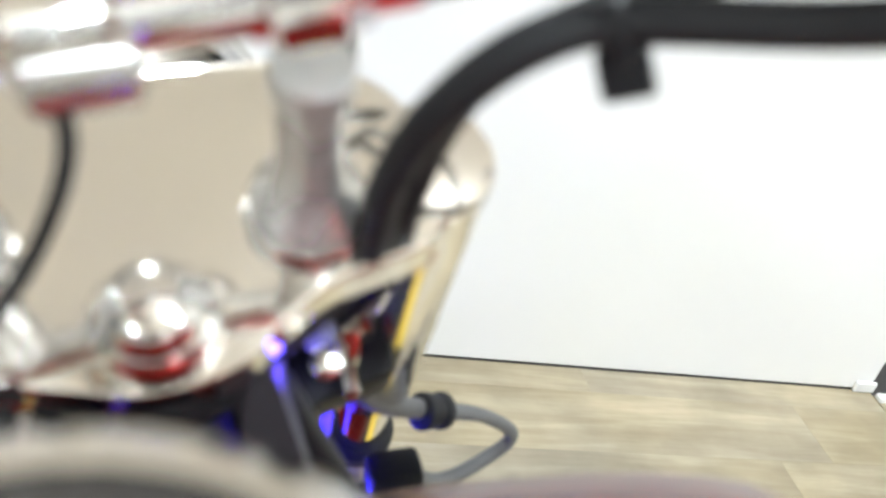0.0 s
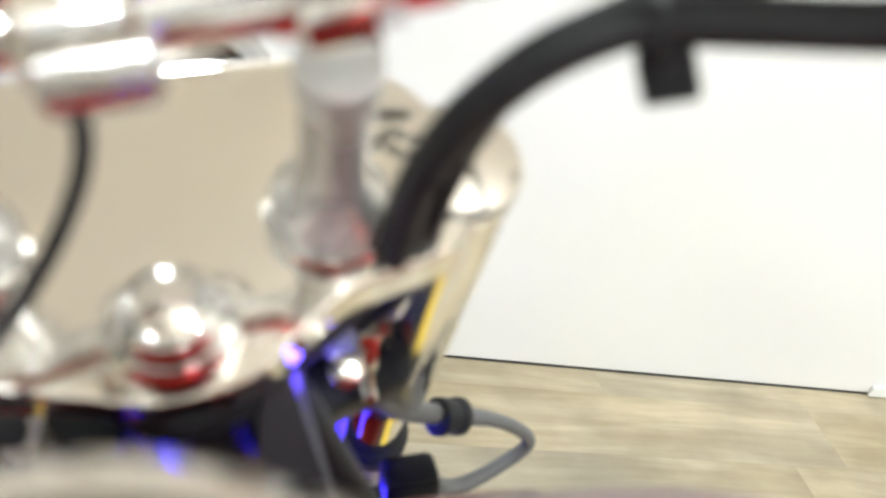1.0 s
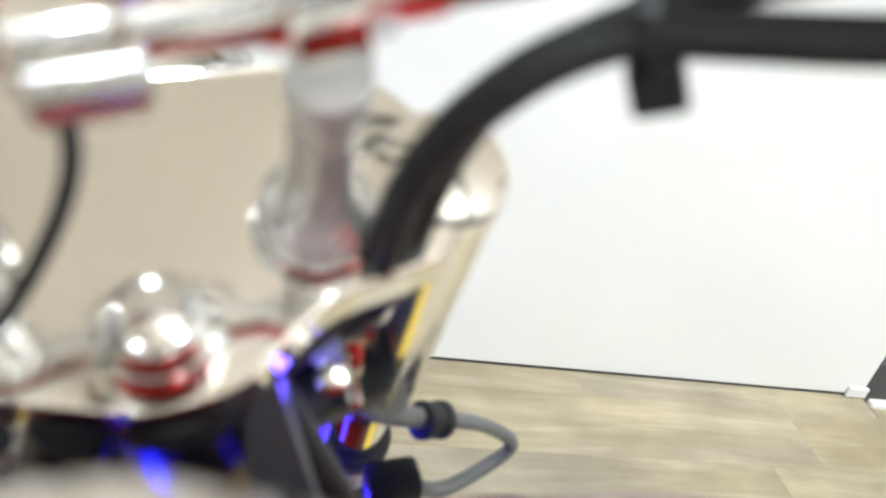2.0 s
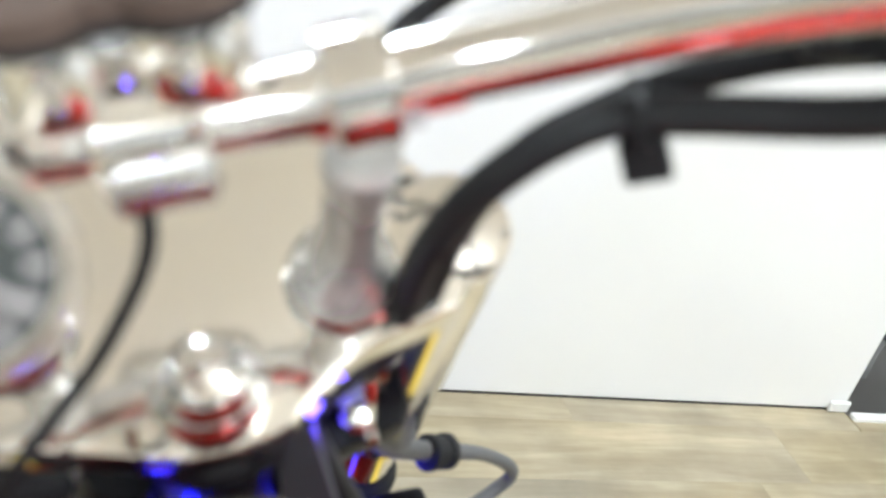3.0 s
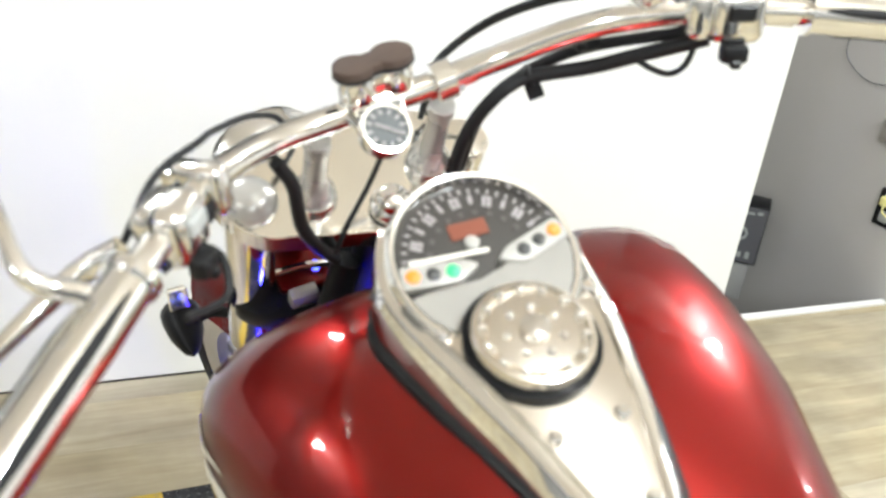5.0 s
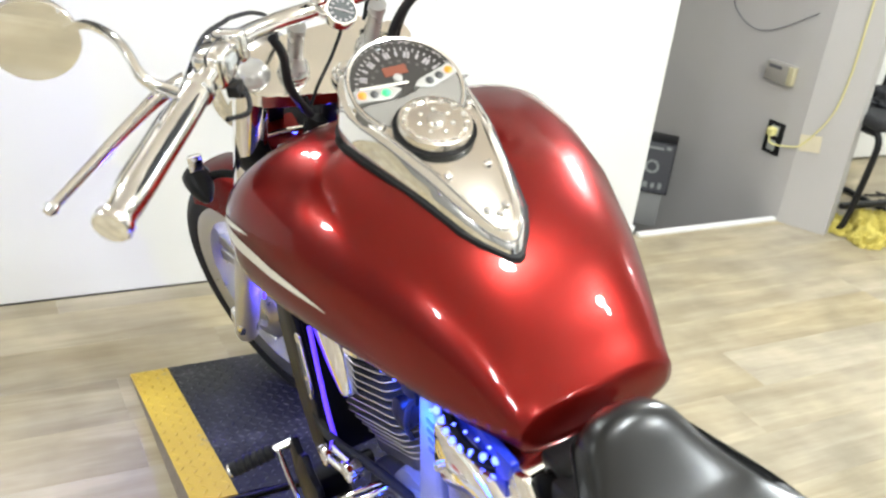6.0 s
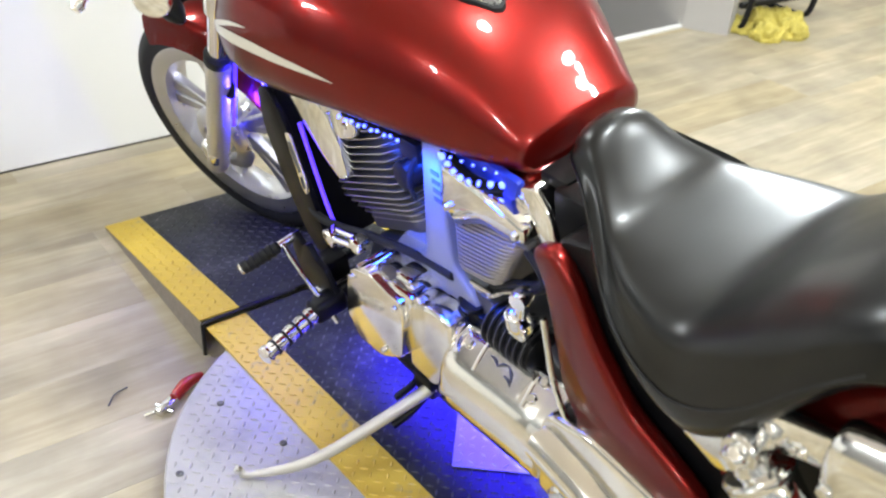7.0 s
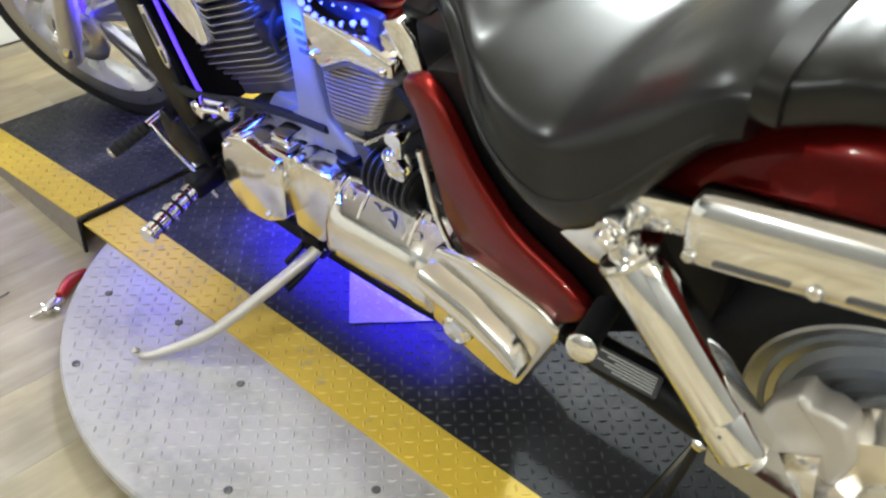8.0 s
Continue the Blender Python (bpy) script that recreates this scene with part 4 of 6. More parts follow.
MC = Matrix.Translation(clock_c) @ clock_n.normalized().to_track_quat("Z", "Y").to_matrix().to_4x4()
part("clock_face", moved(lathe([(0.0178, 0.0005), (0.0178, 0.0012), (0.0003, 0.0012)], n=36), MC), CLOCK_FACE, clock, "grey clock face")
for k in range(12):
    part("hour_mark", moved(box(-0.0012, 0.0012, 0.0120, 0.0162, 0.0013, 0.0019), MC @ pose(0, 0, 0, 0, 0, 30 * k)), DIAL_MARK, clock)
part("hour_hand", moved(box(-0.0012, 0.0012, -0.002, 0.010, 0.002, 0.0025), MC @ pose(0, 0, 0, 0, 0, 55)), DIAL_MARK, clock)
part("minute_hand", moved(box(-0.0011, 0.0011, -0.003, 0.0145, 0.0026, 0.0031), MC @ pose(0, 0, 0, 0, 0, -125)), DIAL_MARK, clock)
pad_m = Matrix.Translation((-0.008, 0.993, 1.080)) @ pose(0, 0, 0, 8, -6, 4)
eight = [(0.0175 * math.cos(a) - 0.019, 0.019 * math.sin(a)) for a in np.linspace(radians(40), radians(320), 20)] + [(0.0195 * math.cos(a) + 0.019, 0.019 * math.sin(a)) for a in np.linspace(radians(-140), radians(140), 20)]
holder = part("accessory_mount", moved(plate(eight, 0.011, pose(0, 0, -0.004), 0.0025, 2), pad_m), BROWN, handlebar, "brown rubber topped figure-eight mount", 30)
part("mount_shell", moved(plate([(x * 0.94, y * 0.94) for x, y in eight], 0.022, pose(0, 0, -0.0265), 0.002, 2), pad_m), CHROME, holder, "chrome mount shell")
part("mount_rim", moved(plate([(x * 1.02, y * 1.02) for x, y in eight], 0.004, pose(0, 0, -0.004), 0.001, 1), pad_m), RUBBER, holder)
# red warning label with white bars under the bar
p0b = on_bar(0.505)[0]
p1b = on_bar(0.565)[0]
lab = part("warning_label", tube([p0b + Vector((0, -0.0055, -0.0072)), p0b.lerp(p1b, 0.5) + Vector((0, -0.0055, -0.0068)), p1b + Vector((0, -0.0055, -0.0068))], 0.0042, 10, 4), RED_TAG, handlebar, "red warning label with white bars")
for f in (0.40, 0.62, 0.68):
    q = p0b.lerp(p1b, f) + Vector((0, -0.0092, -0.0092))
    part("print_bar", box(q.x - 0.0012, q.x + 0.0012, q.y - 0.0012, q.y + 0.0012, q.z - 0.003, q.z + 0.003), DIAL_MARK, lab)

# ---- cables and hoses at the bars
on_steer = lambda pts: [tuple(STEER @ Vector(p)) for p in pts]
cable = part("wiring_sleeve", tube([(0.262, 0.880, 1.082), (0.22, 0.918, 1.065), (0.187, 0.944, 1.053), (0.152, 0.966, 1.047)] + on_steer([(0.130, 0.021, 0.121), (0.112, 0.0205, 0.114), (0.098, 0.020, 0.099), (0.087, 0.020, 0.076), (0.080, 0.020, 0.044), (0.077, 0.0190, 0.0), (0.073, 0.0185, -0.024), (0.058, 0.010, -0.034), (0.036, -0.002, -0.038), (0.012, -0.012, -0.048)]), 0.0068, 14, 6), HOSE, handlebar, "thick black wiring sleeve")
part("throttle_sleeve", tube([(0.265, 0.886, 1.088), (0.20, 0.955, 1.068), (0.160, 0.982, 1.052)] + on_steer([(0.122, 0.030, 0.106), (0.108, 0.030, 0.090), (0.098, 0.029, 0.064), (0.0925, 0.027, 0.032), (0.0900, 0.0245, 0.0), (0.089, 0.026, -0.05), (0.07, 0.03, -0.11)]), 0.0056, 12, 6), HOSE, handlebar, "black throttle cable sleeve")
for sz in (0.060, 0.010):
    part("sleeve_seam", tube(on_steer([(0.0835 if sz > 0.03 else 0.0775, 0.0135, sz + 0.008), (0.0835 if sz > 0.03 else 0.0775, 0.0132, sz - 0.004)]), 0.0012, 6, 1, False), RUBBER, cable)
tie_m = Matrix.Translation((0.134, 0.975, 1.043))
part("cable_tie", moved(join(box(-0.0035, 0.0035, -0.009, 0.011, -0.0095, 0.010, 0.003, 2), box(-0.0075, 0.0075, -0.005, 0.001, -0.021, -0.006, 0.0012, 1)), tie_m @ pose(0.004, 0, 0.001, 0, -20, -30)), PLASTIC, cable, "black cable clip")
part("wire_loop", tube([(0.254, 0.886, 1.078), (0.247, 0.89, 1.058), (0.236, 0.897, 1.050), (0.224, 0.907, 1.054), (0.214, 0.918, 1.062)], 0.0028, 8, 6), PLASTIC, cable)
part("connector", join(box(0.180, 0.200, 0.950, 0.962, 1.064, 1.080, 0.003, 1), box(0.172, 0.182, 0.946, 0.956, 1.068, 1.076, 0.002, 1)), PLASTIC, cable)
part("throttle_cable", tube([(0.192, 0.945, 1.124), (0.172, 1.01, 1.102), (0.143, 1.06, 1.075), (0.105, 1.075, 1.049), (0.085, 1.07, 1.033), (0.075, 1.085, 0.98)], 0.0032, 10, 8), HOSE, handlebar, "black throttle cable")
part("throttle_cable", tube([(0.196, 0.940, 1.120), (0.176, 1.01, 1.098), (0.147, 1.063, 1.071), (0.110, 1.083, 1.044), (0.092, 1.085, 1.025), (0.085, 1.09, 0.98)], 0.0028, 8, 8), HOSE, handlebar, "black throttle cable")
part("clutch_cable", tube([(-0.25, 0.872, 1.036), (-0.215, 0.91, 1.062), (-0.174, 0.95, 1.063), (-0.151, 0.99, 1.054), (-0.102, 1.05, 1.035), (-0.065, 1.09, 1.002), (-0.05, 1.12, 0.92)], 0.0030, 10, 8), HOSE, handlebar, "black clutch cable")
part("left_hose", tube([(-0.112, 0.965, 1.025), (-0.098, 0.972, 0.995), (-0.092, 0.985, 0.95), (-0.075, 1.0, 0.915), (-0.05, 1.03, 0.88)], 0.0065, 12, 6), HOSE, handlebar, "black wiring sleeve")
part("left_wiring", tube([(-0.23, 0.85, 1.020), (-0.20, 0.885, 1.030), (-0.165, 0.918, 1.028)], [0.004, 0.010, 0.006], 10, 5), PLASTIC, handlebar)
part("left_wire_loop", tube([(-0.205, 0.878, 1.02), (-0.185, 0.88, 1.0), (-0.19, 0.86, 0.978), (-0.225, 0.835, 0.985)], 0.0032, 8, 6), HOSE, handlebar)
part("clock_cable", tube([(-0.006, 0.985, 1.030), (-0.004, 0.984, 1.018), (-0.007, 0.985, 1.004), (-0.015, 0.988, 0.986), (-0.026, 0.988, 0.968), (-0.039, 0.984, 0.954), (-0.053, 0.980, 0.938), (-0.064, 0.985, 0.912)], 0.0026, 8, 6), HOSE, handlebar, "thin black clock cable")
brake_hose = part("brake_hose", tube([(0.068, 1.062, 0.878), (0.077, 1.105, 0.840), (0.093, 1.15, 0.774), (0.123, 1.192, 0.708), (0.163, 1.22, 0.668), (0.208, 1.235, 0.640), (0.239, 1.245, 0.605), (0.224, 1.245, 0.585), (0.180, 1.23, 0.582), (0.139, 1.21, 0.621)], [0.0075, 0.0075, 0.0075, 0.0075, 0.0072, 0.0055, 0.0052, 0.0055, 0.0062, 0.0065], 12, 6), HOSE_GREY, bike, "grey braided brake hose")
part("hose_grommet", lathe([(0.008, -0.014), (0.0135, -0.011), (0.0135, -0.006), (0.0115, -0.004), (0.0115, 0.004), (0.0135, 0.006), (0.0135, 0.011), (0.008, 0.014)], (0.166, 1.22, 0.666), (0.85, 0.35, -0.45), 20), RUBBER, brake_hose, "black rubber hose grommet")
part("hose_union", box(0.118, 0.158, 1.195, 1.225, 0.605, 0.632, 0.006, 2), BLACK, brake_hose)
part("neck_cover", rings([[(0.034, 1.035, 0.890), (0.047, 1.03, 0.888), (0.049, 1.06, 0.888), (0.034, 1.065, 0.890)], [(0.033, 1.03, 0.85), (0.055, 1.03, 0.848), (0.057, 1.06, 0.848), (0.033, 1.065, 0.85)], [(0.038, 1.03, 0.808), (0.064, 1.03, 0.808), (0.066, 1.06, 0.80), (0.038, 1.065, 0.80)], [(0.040, 1.03, 0.775), (0.075, 1.03, 0.775), (0.077, 1.06, 0.77), (0.040, 1.065, 0.77)]]), GREY_PLASTIC, bike, "dark grey plastic neck cover")
part("neck_fitting", join(box(0.079, 0.099, 1.125, 1.150, 0.795, 0.825, 0.006, 2), rod((0.089, 1.12, 0.81), (0.089, 1.10, 0.805), 0.004, 10)), SATIN, bike, "pale metal hose fitting", 40)
part("fitting_bolt", lathe([(0.007, 0), (0.007, 0.005), (0.004, 0.007), (0.0005, 0.007)], (0.070, 1.050, 0.872), (-0.1, -0.7, 0.7), 14), CHROME, bike)
part("spring_pin", tube([(0.108, 1.200, 0.775), (0.116, 1.212, 0.755), (0.13, 1.228, 0.728)], 0.0035, 8, 4), RUBBER, bike)
for sx in (-1, 1):
    part("headlamp_bracket", steer(box(sx * 0.0725 - 0.0175, sx * 0.0725 + 0.0175, 0.075, 0.09, -0.18, -0.03, 0.003, 1)), BLACK, bike)

# ---- headlamp
hm = Matrix.Translation((-0.004, 1.335, 0.815)) @ pose(0, 0, 0, 0, 0, 8)
head = part("headlamp", moved(lathe([(0.004, -0.105), (0.03, -0.10), (0.058, -0.082), (0.078, -0.05), (0.088, -0.01), (0.09, 0.03), (0.094, 0.034), (0.094, 0.05), (0.086, 0.054)], (0, 0, 0), (0, 1, 0), 44), hm), CHROME, bike, "chrome bullet headlamp shell", 60)
part("lens", moved(lathe([(0.086, 0.05), (0.07, 0.062), (0.04, 0.07), (0.001, 0.073)], (0, 0, 0), (0, 1, 0), 36), hm), GLASS, head)
# turn signals
for sx, c in ((-1, Vector((-0.178, 1.255, 0.715))), (1, Vector((0.15, 1.33, 0.70)))):
    sig = part("turn_signal", lathe([(0.001, -0.055), (0.010, -0.045), (0.020, -0.02), (0.024, 0.005), (0.024, 0.018), (0.02, 0.022), (0.001, 0.023)], c, (0.05, 0.92, 0.25), 24), BLACK, bike, "black bullet turn signal", 45)
    part("signal_lens", lathe([(0.0205, 0.021), (0.019, 0.026), (0.012, 0.030), (0.0005, 0.031)], c, (0.05, 0.92, 0.25), 24), LED_OFF, sig)
    part("signal_stalk", tube([c, c + Vector((-sx * 0.035, -0.01, 0.01)), c + Vector((-sx * 0.075, -0.03, 0.0))], [0.010, 0.007, 0.007], 10, 4), BLACK, sig)
    part("signal_bracket", moved(box(-0.012, 0.012, -0.004, 0.004, 0.02, 0.05, 0.002, 1), Matrix.Translation(c)), CHROME, sig)

# ---- front wheel
FW = Matrix.Translation((0.02, 1.588, 0.238)) @ pose(0, 0, 0, 32, 0, 0) @ pose(0, 0, 0, 0, 0, 16.5) @ pose(0, 0, 0, -32, 0, 0)


def wheel(name, m, R, tyre_w, rim_r, label, spokes):
    w = part(name, moved(lathe([(rim_r - 0.03, -tyre_w * 0.34), (rim_r - 0.012, -tyre_w * 0.36), (rim_r + 0.004, -tyre_w * 0.42), (rim_r + 0.010, -tyre_w * 0.40), (rim_r - 0.004, -tyre_w * 0.30), (rim_r - 0.022, 0), (rim_r - 0.004, tyre_w * 0.30), (rim_r + 0.010, tyre_w * 0.40), (rim_r + 0.004, tyre_w * 0.42), (rim_r - 0.012, tyre_w * 0.36), (rim_r - 0.03, tyre_w * 0.34), (rim_r - 0.036, 0), (rim_r - 0.03, -tyre_w * 0.34)], (0, 0, 0), (1, 0, 0), 64, True), m), ALU, bike, label, 40)
    prof = [(rim_r + 0.006, -tyre_w * 0.40)] + [(rim_r + 0.006 + (R - rim_r - 0.006) * math.sin(t) ** 0.75, -tyre_w * 0.5 * math.cos(t)) for t in np.linspace(0.25, math.pi - 0.25, 17)] + [(rim_r + 0.006, tyre_w * 0.40)]
    part("tyre", moved(lathe(prof, (0, 0, 0), (1, 0, 0), 72, True), m), TYRE, w, "black road tyre", 60)
    part("hub", moved(lathe([(0.02, -0.07), (0.034, -0.066), (0.04, -0.05), (0.034, -0.03), (0.034, 0.03), (0.04, 0.05), (0.034, 0.066), (0.02, 0.07)], (0, 0, 0), (1, 0, 0), 36), m), ALU, w, "cast wheel hub", 40)
    part("axle", moved(rod((-0.105, 0, 0), (0.105, 0, 0), 0.011, 16), m), CHROME, w)
    for k in range(spokes):
        a = 360 * k / spokes
        for off in (-9, 9):
            s = rings([[(-0.012, -0.012, 0.030), (0.012, -0.012, 0.030), (0.012, 0.012, 0.030), (-0.012, 0.012, 0.030)],
                       [(-0.010, -0.013, rim_r * 0.55), (0.010, -0.013, rim_r * 0.55), (0.010, 0.011, rim_r * 0.55), (-0.010, 0.011, rim_r * 0.55)],
                       [(-0.014, -0.020, rim_r - 0.02), (0.014, -0.020, rim_r - 0.02), (0.014, 0.020, rim_r - 0.02), (-0.014, 0.020, rim_r - 0.02)]])
            bmesh.ops.bevel(s, geom=s.edges[:], offset=0.003, segments=1, affect="EDGES")
            part("spoke", moved(s, m @ pose(0, 0, 0, a + off * 0.8, 0, 0)), ALU, w)
    return w


front = wheel("front_wheel", FW, 0.303, 0.10, 0.234, "cast alloy front wheel", 5)
part("brake_disc", moved(lathe([(0.10, 0.062), (0.148, 0.062), (0.148, 0.067), (0.10, 0.067), (0.10, 0.062)], (0, 0, 0), (1, 0, 0), 48, True), FW), CHROME_WORN, front)
part("hub_cover", moved(lathe([(0.085, -0.048), (0.088, -0.056), (0.075, -0.066), (0.05, -0.070), (0.048, -0.048)], (0, 0, 0), (1, 0, 0), 40, True), FW), ALU, front, "round hub cover")
# front mudguard
bm = bmesh.new()
sec = []
for a in np.linspace(radians(72), radians(176), 20):
    row = []
    for t in np.linspace(-1, 1, 13):
        r = 0.322 + 0.016 * (1 - t * t) - 0.05 * max(0, abs(t) - 0.75) * 4
        row.append(FW @ Vector((0.074 * t, -r * math.cos(a) * -1, r * math.sin(a))))
    sec.append([bm.verts.new(p) for p in row])
for a, b in zip(sec, sec[1:]):
    for i in range(12):
        bm.faces.new((a[i], a[i + 1], b[i + 1], b[i]))
bmesh.ops.solidify(bm, geom=bm.faces[:], thickness=0.003)
part("front_mudguard", bm, RED, bike, "candy-red front mudguard", 60)
for sx in (-1, 1):
    part("mudguard_bracket", steer(rod((sx * 0.115, 0.02, -0.55), (sx * 0.07, 0.09, -0.53), 0.009)), BLACK, bike)
part("brake_caliper", moved(box(0.045, 0.10, -0.15, -0.09, 0.03, 0.13, 0.015, 3), FW), BLACK, bike, "black brake caliper")

# ---- frame and radiator
part("frame", join(tube([(-0.03, 1.055, 0.86), (-0.075, 1.075, 0.72), (-0.105, 1.06, 0.56), (-0.112, 1.02, 0.38), (-0.112, 0.965, 0.22), (-0.11, 0.90, 0.15), (-0.11, 0.70, 0.13), (-0.11, 0.40, 0.14), (-0.11, 0.22, 0.22), (-0.105, 0.16, 0.34)], 0.016, 14, 5),
                              tube([(0.04, 1.055, 0.86), (0.085, 1.075, 0.72), (0.115, 1.06, 0.56), (0.122, 1.02, 0.38), (0.122, 0.965, 0.22), (0.12, 0.90, 0.15), (0.12, 0.70, 0.13), (0.12, 0.40, 0.14), (0.12, 0.22, 0.22), (0.115, 0.16, 0.34)], 0.016, 14, 5),
                              tube([(0.0, 1.03, 0.83), (0.0, 0.9, 0.69), (0.0, 0.7, 0.66), (0.0, 0.45, 0.63), (0.0, 0.2, 0.62), (0.0, 0.0, 0.60)], 0.024, 14, 4),
                              tube([(-0.02, 0.40, 0.62), (-0.09, 0.33, 0.55), (-0.105, 0.22, 0.42), (-0.105, 0.16, 0.32)], 0.016, 12, 4),
                              tube([(0.02, 0.40, 0.62), (0.09, 0.33, 0.55), (0.105, 0.22, 0.42), (0.105, 0.16, 0.32)], 0.016, 12, 4)), BLACK, bike, "glossy black tube frame", 60)
rad = part("radiator", moved(box(-0.125, 0.125, -0.022, 0.022, -0.16, 0.16, 0.008, 2), Matrix.Translation((0.004, 1.03, 0.44)) @ pose(0, 0, 0, -14, 0, 0)), BLACK, bike, "black radiator between the down tubes")
part("radiator_shroud", side_plate(rounded([(1.075, 0.60), (1.045, 0.62), (1.0, 0.56), (0.965, 0.42), (0.935, 0.30), (0.955, 0.27), (1.01, 0.30), (1.055, 0.40), (1.085, 0.52)], 0.02), -0.137, 0.012, 0.003), BLACK, rad, "black radiator side shroud")
part("chrome_emblem", join(side_plate(rounded([(1.0, 0.545), (0.982, 0.55), (0.962, 0.455), (0.968, 0.425), (0.985, 0.43)], 0.008), -0.1412, 0.005, 0.0015)), CHROME, rad, "slim chrome trim emblem")
part("emblem_inset", join(side_plate(rounded([(0.993, 0.53), (0.983, 0.533), (0.971, 0.475), (0.979, 0.47)], 0.004), -0.1425, 0.0015), side_plate(rounded([(0.979, 0.463), (0.971, 0.466), (0.968, 0.44), (0.976, 0.437)], 0.003), -0.1425, 0.0015)), GUN, rad)
part("light_strip", tube([(-0.128, 0.958, 0.575), (-0.132, 0.935, 0.50), (-0.134, 0.912, 0.42), (-0.13, 0.892, 0.35)], 0.0038, 8, 5), LED_VIOLET, rad, "glowing violet light strip")

# ---- V-twin engine
CRANK = Vector((0.0, 0.63, 0.30))
engine = part("crankcase", join(side_plate(rounded([(0.86, 0.20), (0.88, 0.30), (0.84, 0.385), (0.70, 0.42), (0.56, 0.43), (0.42, 0.42), (0.34, 0.36), (0.33, 0.22), (0.40, 0.15), (0.80, 0.14)], 0.03), -0.10, 0.20, 0.012, 2)), ALU_DARK, bike, "grey cast crankcase", 30)
part("crankcase_deck", side_plate(rounded([(0.80, 0.37), (0.74, 0.445), (0.64, 0.452), (0.54, 0.425), (0.47, 0.38)], 0.02), -0.098, 0.19, 0.01), VEE, engine, "grey alloy crankcase top")


def square_ring(half_x, half_y, corner, n=6):
    return rounded([(-half_x, -half_y), (half_x, -half_y), (half_x, half_y), (-half_x, half_y)], corner, n)


def cylinder(name, tilt, s0, fins, pitch, hx, hy, mat_fin, label, ahead=0.0):
    m = Matrix.Translation(CRANK + Vector((0, ahead, 0))) @ pose(0, 0, 0, tilt, 0, 0)
    c = part(name, moved(plate(square_ring(hx - 0.022, hy - 0.022, 0.03), fins * pitch + 0.03, pose(0, 0, s0 - 0.02), 0.003, 1), m), ALU_DARK, bike, label)
    for k in range(fins):
        g = min(1.0, 0.80 + 0.05 * k) if k < fins * 0.7 else 1.0 - 0.012 * (k - fins * 0.7)
        part("fin", moved(plate(square_ring(hx * g, hy * g, 0.026), 0.0026, pose(0, 0, s0 + k * pitch), 0.0008, 1), m), mat_fin, c)
    return c, m, s0 + fins * pitch


cf, mf, sf = cylinder("front_cylinder", -24, 0.150, 16, 0.0128, 0.108, 0.112, FIN_GREY, "finned front cylinder", 0.095)
cr = part("rear_cylinder", side_plate(rounded([(0.588, 0.44), (0.585, 0.62), (0.44, 0.66), (0.425, 0.60), (0.51, 0.46)], 0.015), -0.085, 0.17, 0.01), ALU_DARK, bike, "finely finned rear cylinder")
for k in range(19):
    u = k / 18
    ya, yb, z = 0.600 - 0.006 * u, 0.505 - 0.085 * u, 0.446 + 0.150 * u
    g = min(1.0, 0.80 + 0.06 * k)
    part("fin", moved(plate(square_ring(0.109 * g, (ya - yb) / 2 * (0.75 + 0.25 * g), 0.032, 5), 0.0052, Matrix(), 0.0010, 1), Matrix.Translation((0, (ya + yb) / 2, z)) @ pose(0, 0, 0, -9, 0, 0)), FIN_BROWN, cr)
part("head_cover", side_plate(rounded([(0.582, 0.60), (0.578, 0.66), (0.43, 0.675), (0.415, 0.62)], 0.012), -0.095, 0.19, 0.012, 3), CHROME, cr, "chrome cylinder head cover")
rc = part("head_side_cover", side_plate(rounded([(0.574, 0.668), (0.584, 0.598), (0.56, 0.575), (0.50, 0.610), (0.412, 0.612), (0.412, 0.640), (0.47, 0.655)], 0.010), -0.124, 0.035, 0.008, 3), CHROME, cr, "wedge-shaped chrome head side cover")
part("cover_edge", side_plate(rounded([(0.586, 0.590), (0.562, 0.566), (0.50, 0.600), (0.410, 0.602), (0.410, 0.611), (0.50, 0.610), (0.561, 0.576)], 0.003, 2), -0.118, 0.02, 0.002, 1), GUN, rc)
for yy, zz in ((0.565, 0.60), (0.425, 0.625)):
    part("cover_bolt", lathe([(0.006, 0), (0.006, 0.004), (0.0045, 0.006), (0.0005, 0.006)], (-0.124, yy, zz), (-1, 0, 0), 12), CHROME_WORN, rc)
for c, m, s, nm in ((cf, mf, sf, "front"),):
    part("head_cover", moved(plate(square_ring(0.100, 0.078, 0.03), 0.06, pose(0, 0, s), 0.012, 3), m), CHROME, c, "chrome cylinder head cover")
    part("head_side_cover", moved(plate(rounded([(-0.062, -0.05), (0.058, -0.05), (0.07, 0.01), (0.04, 0.055), (-0.03, 0.06), (-0.068, 0.02)], 0.02), 0.016, Matrix(((0, 0, 1, -0.118), (1, 0, 0, 0), (0, 1, 0, s + 0.005), (0, 0, 0, 1))), 0.005, 2), m), CHROME, c, "chrome head side cover")
    part("cover_boss", moved(lathe([(0.024, 0.0), (0.024, 0.006), (0.019, 0.010), (0.012, 0.008), (0.0005, 0.008)], (-0.1175, 0.012, s + 0.02), (-1, 0, 0), 28), m), CHROME_WORN, c)
    for by in (-0.05, 0.055):
        part("cover_bolt", moved(lathe([(0.006, 0), (0.006, 0.004), (0.0045, 0.006), (0.0005, 0.006)], (-0.1175, by * 0.8, s - 0.022), (-1, 0, 0), 10), m), CHROME, c)
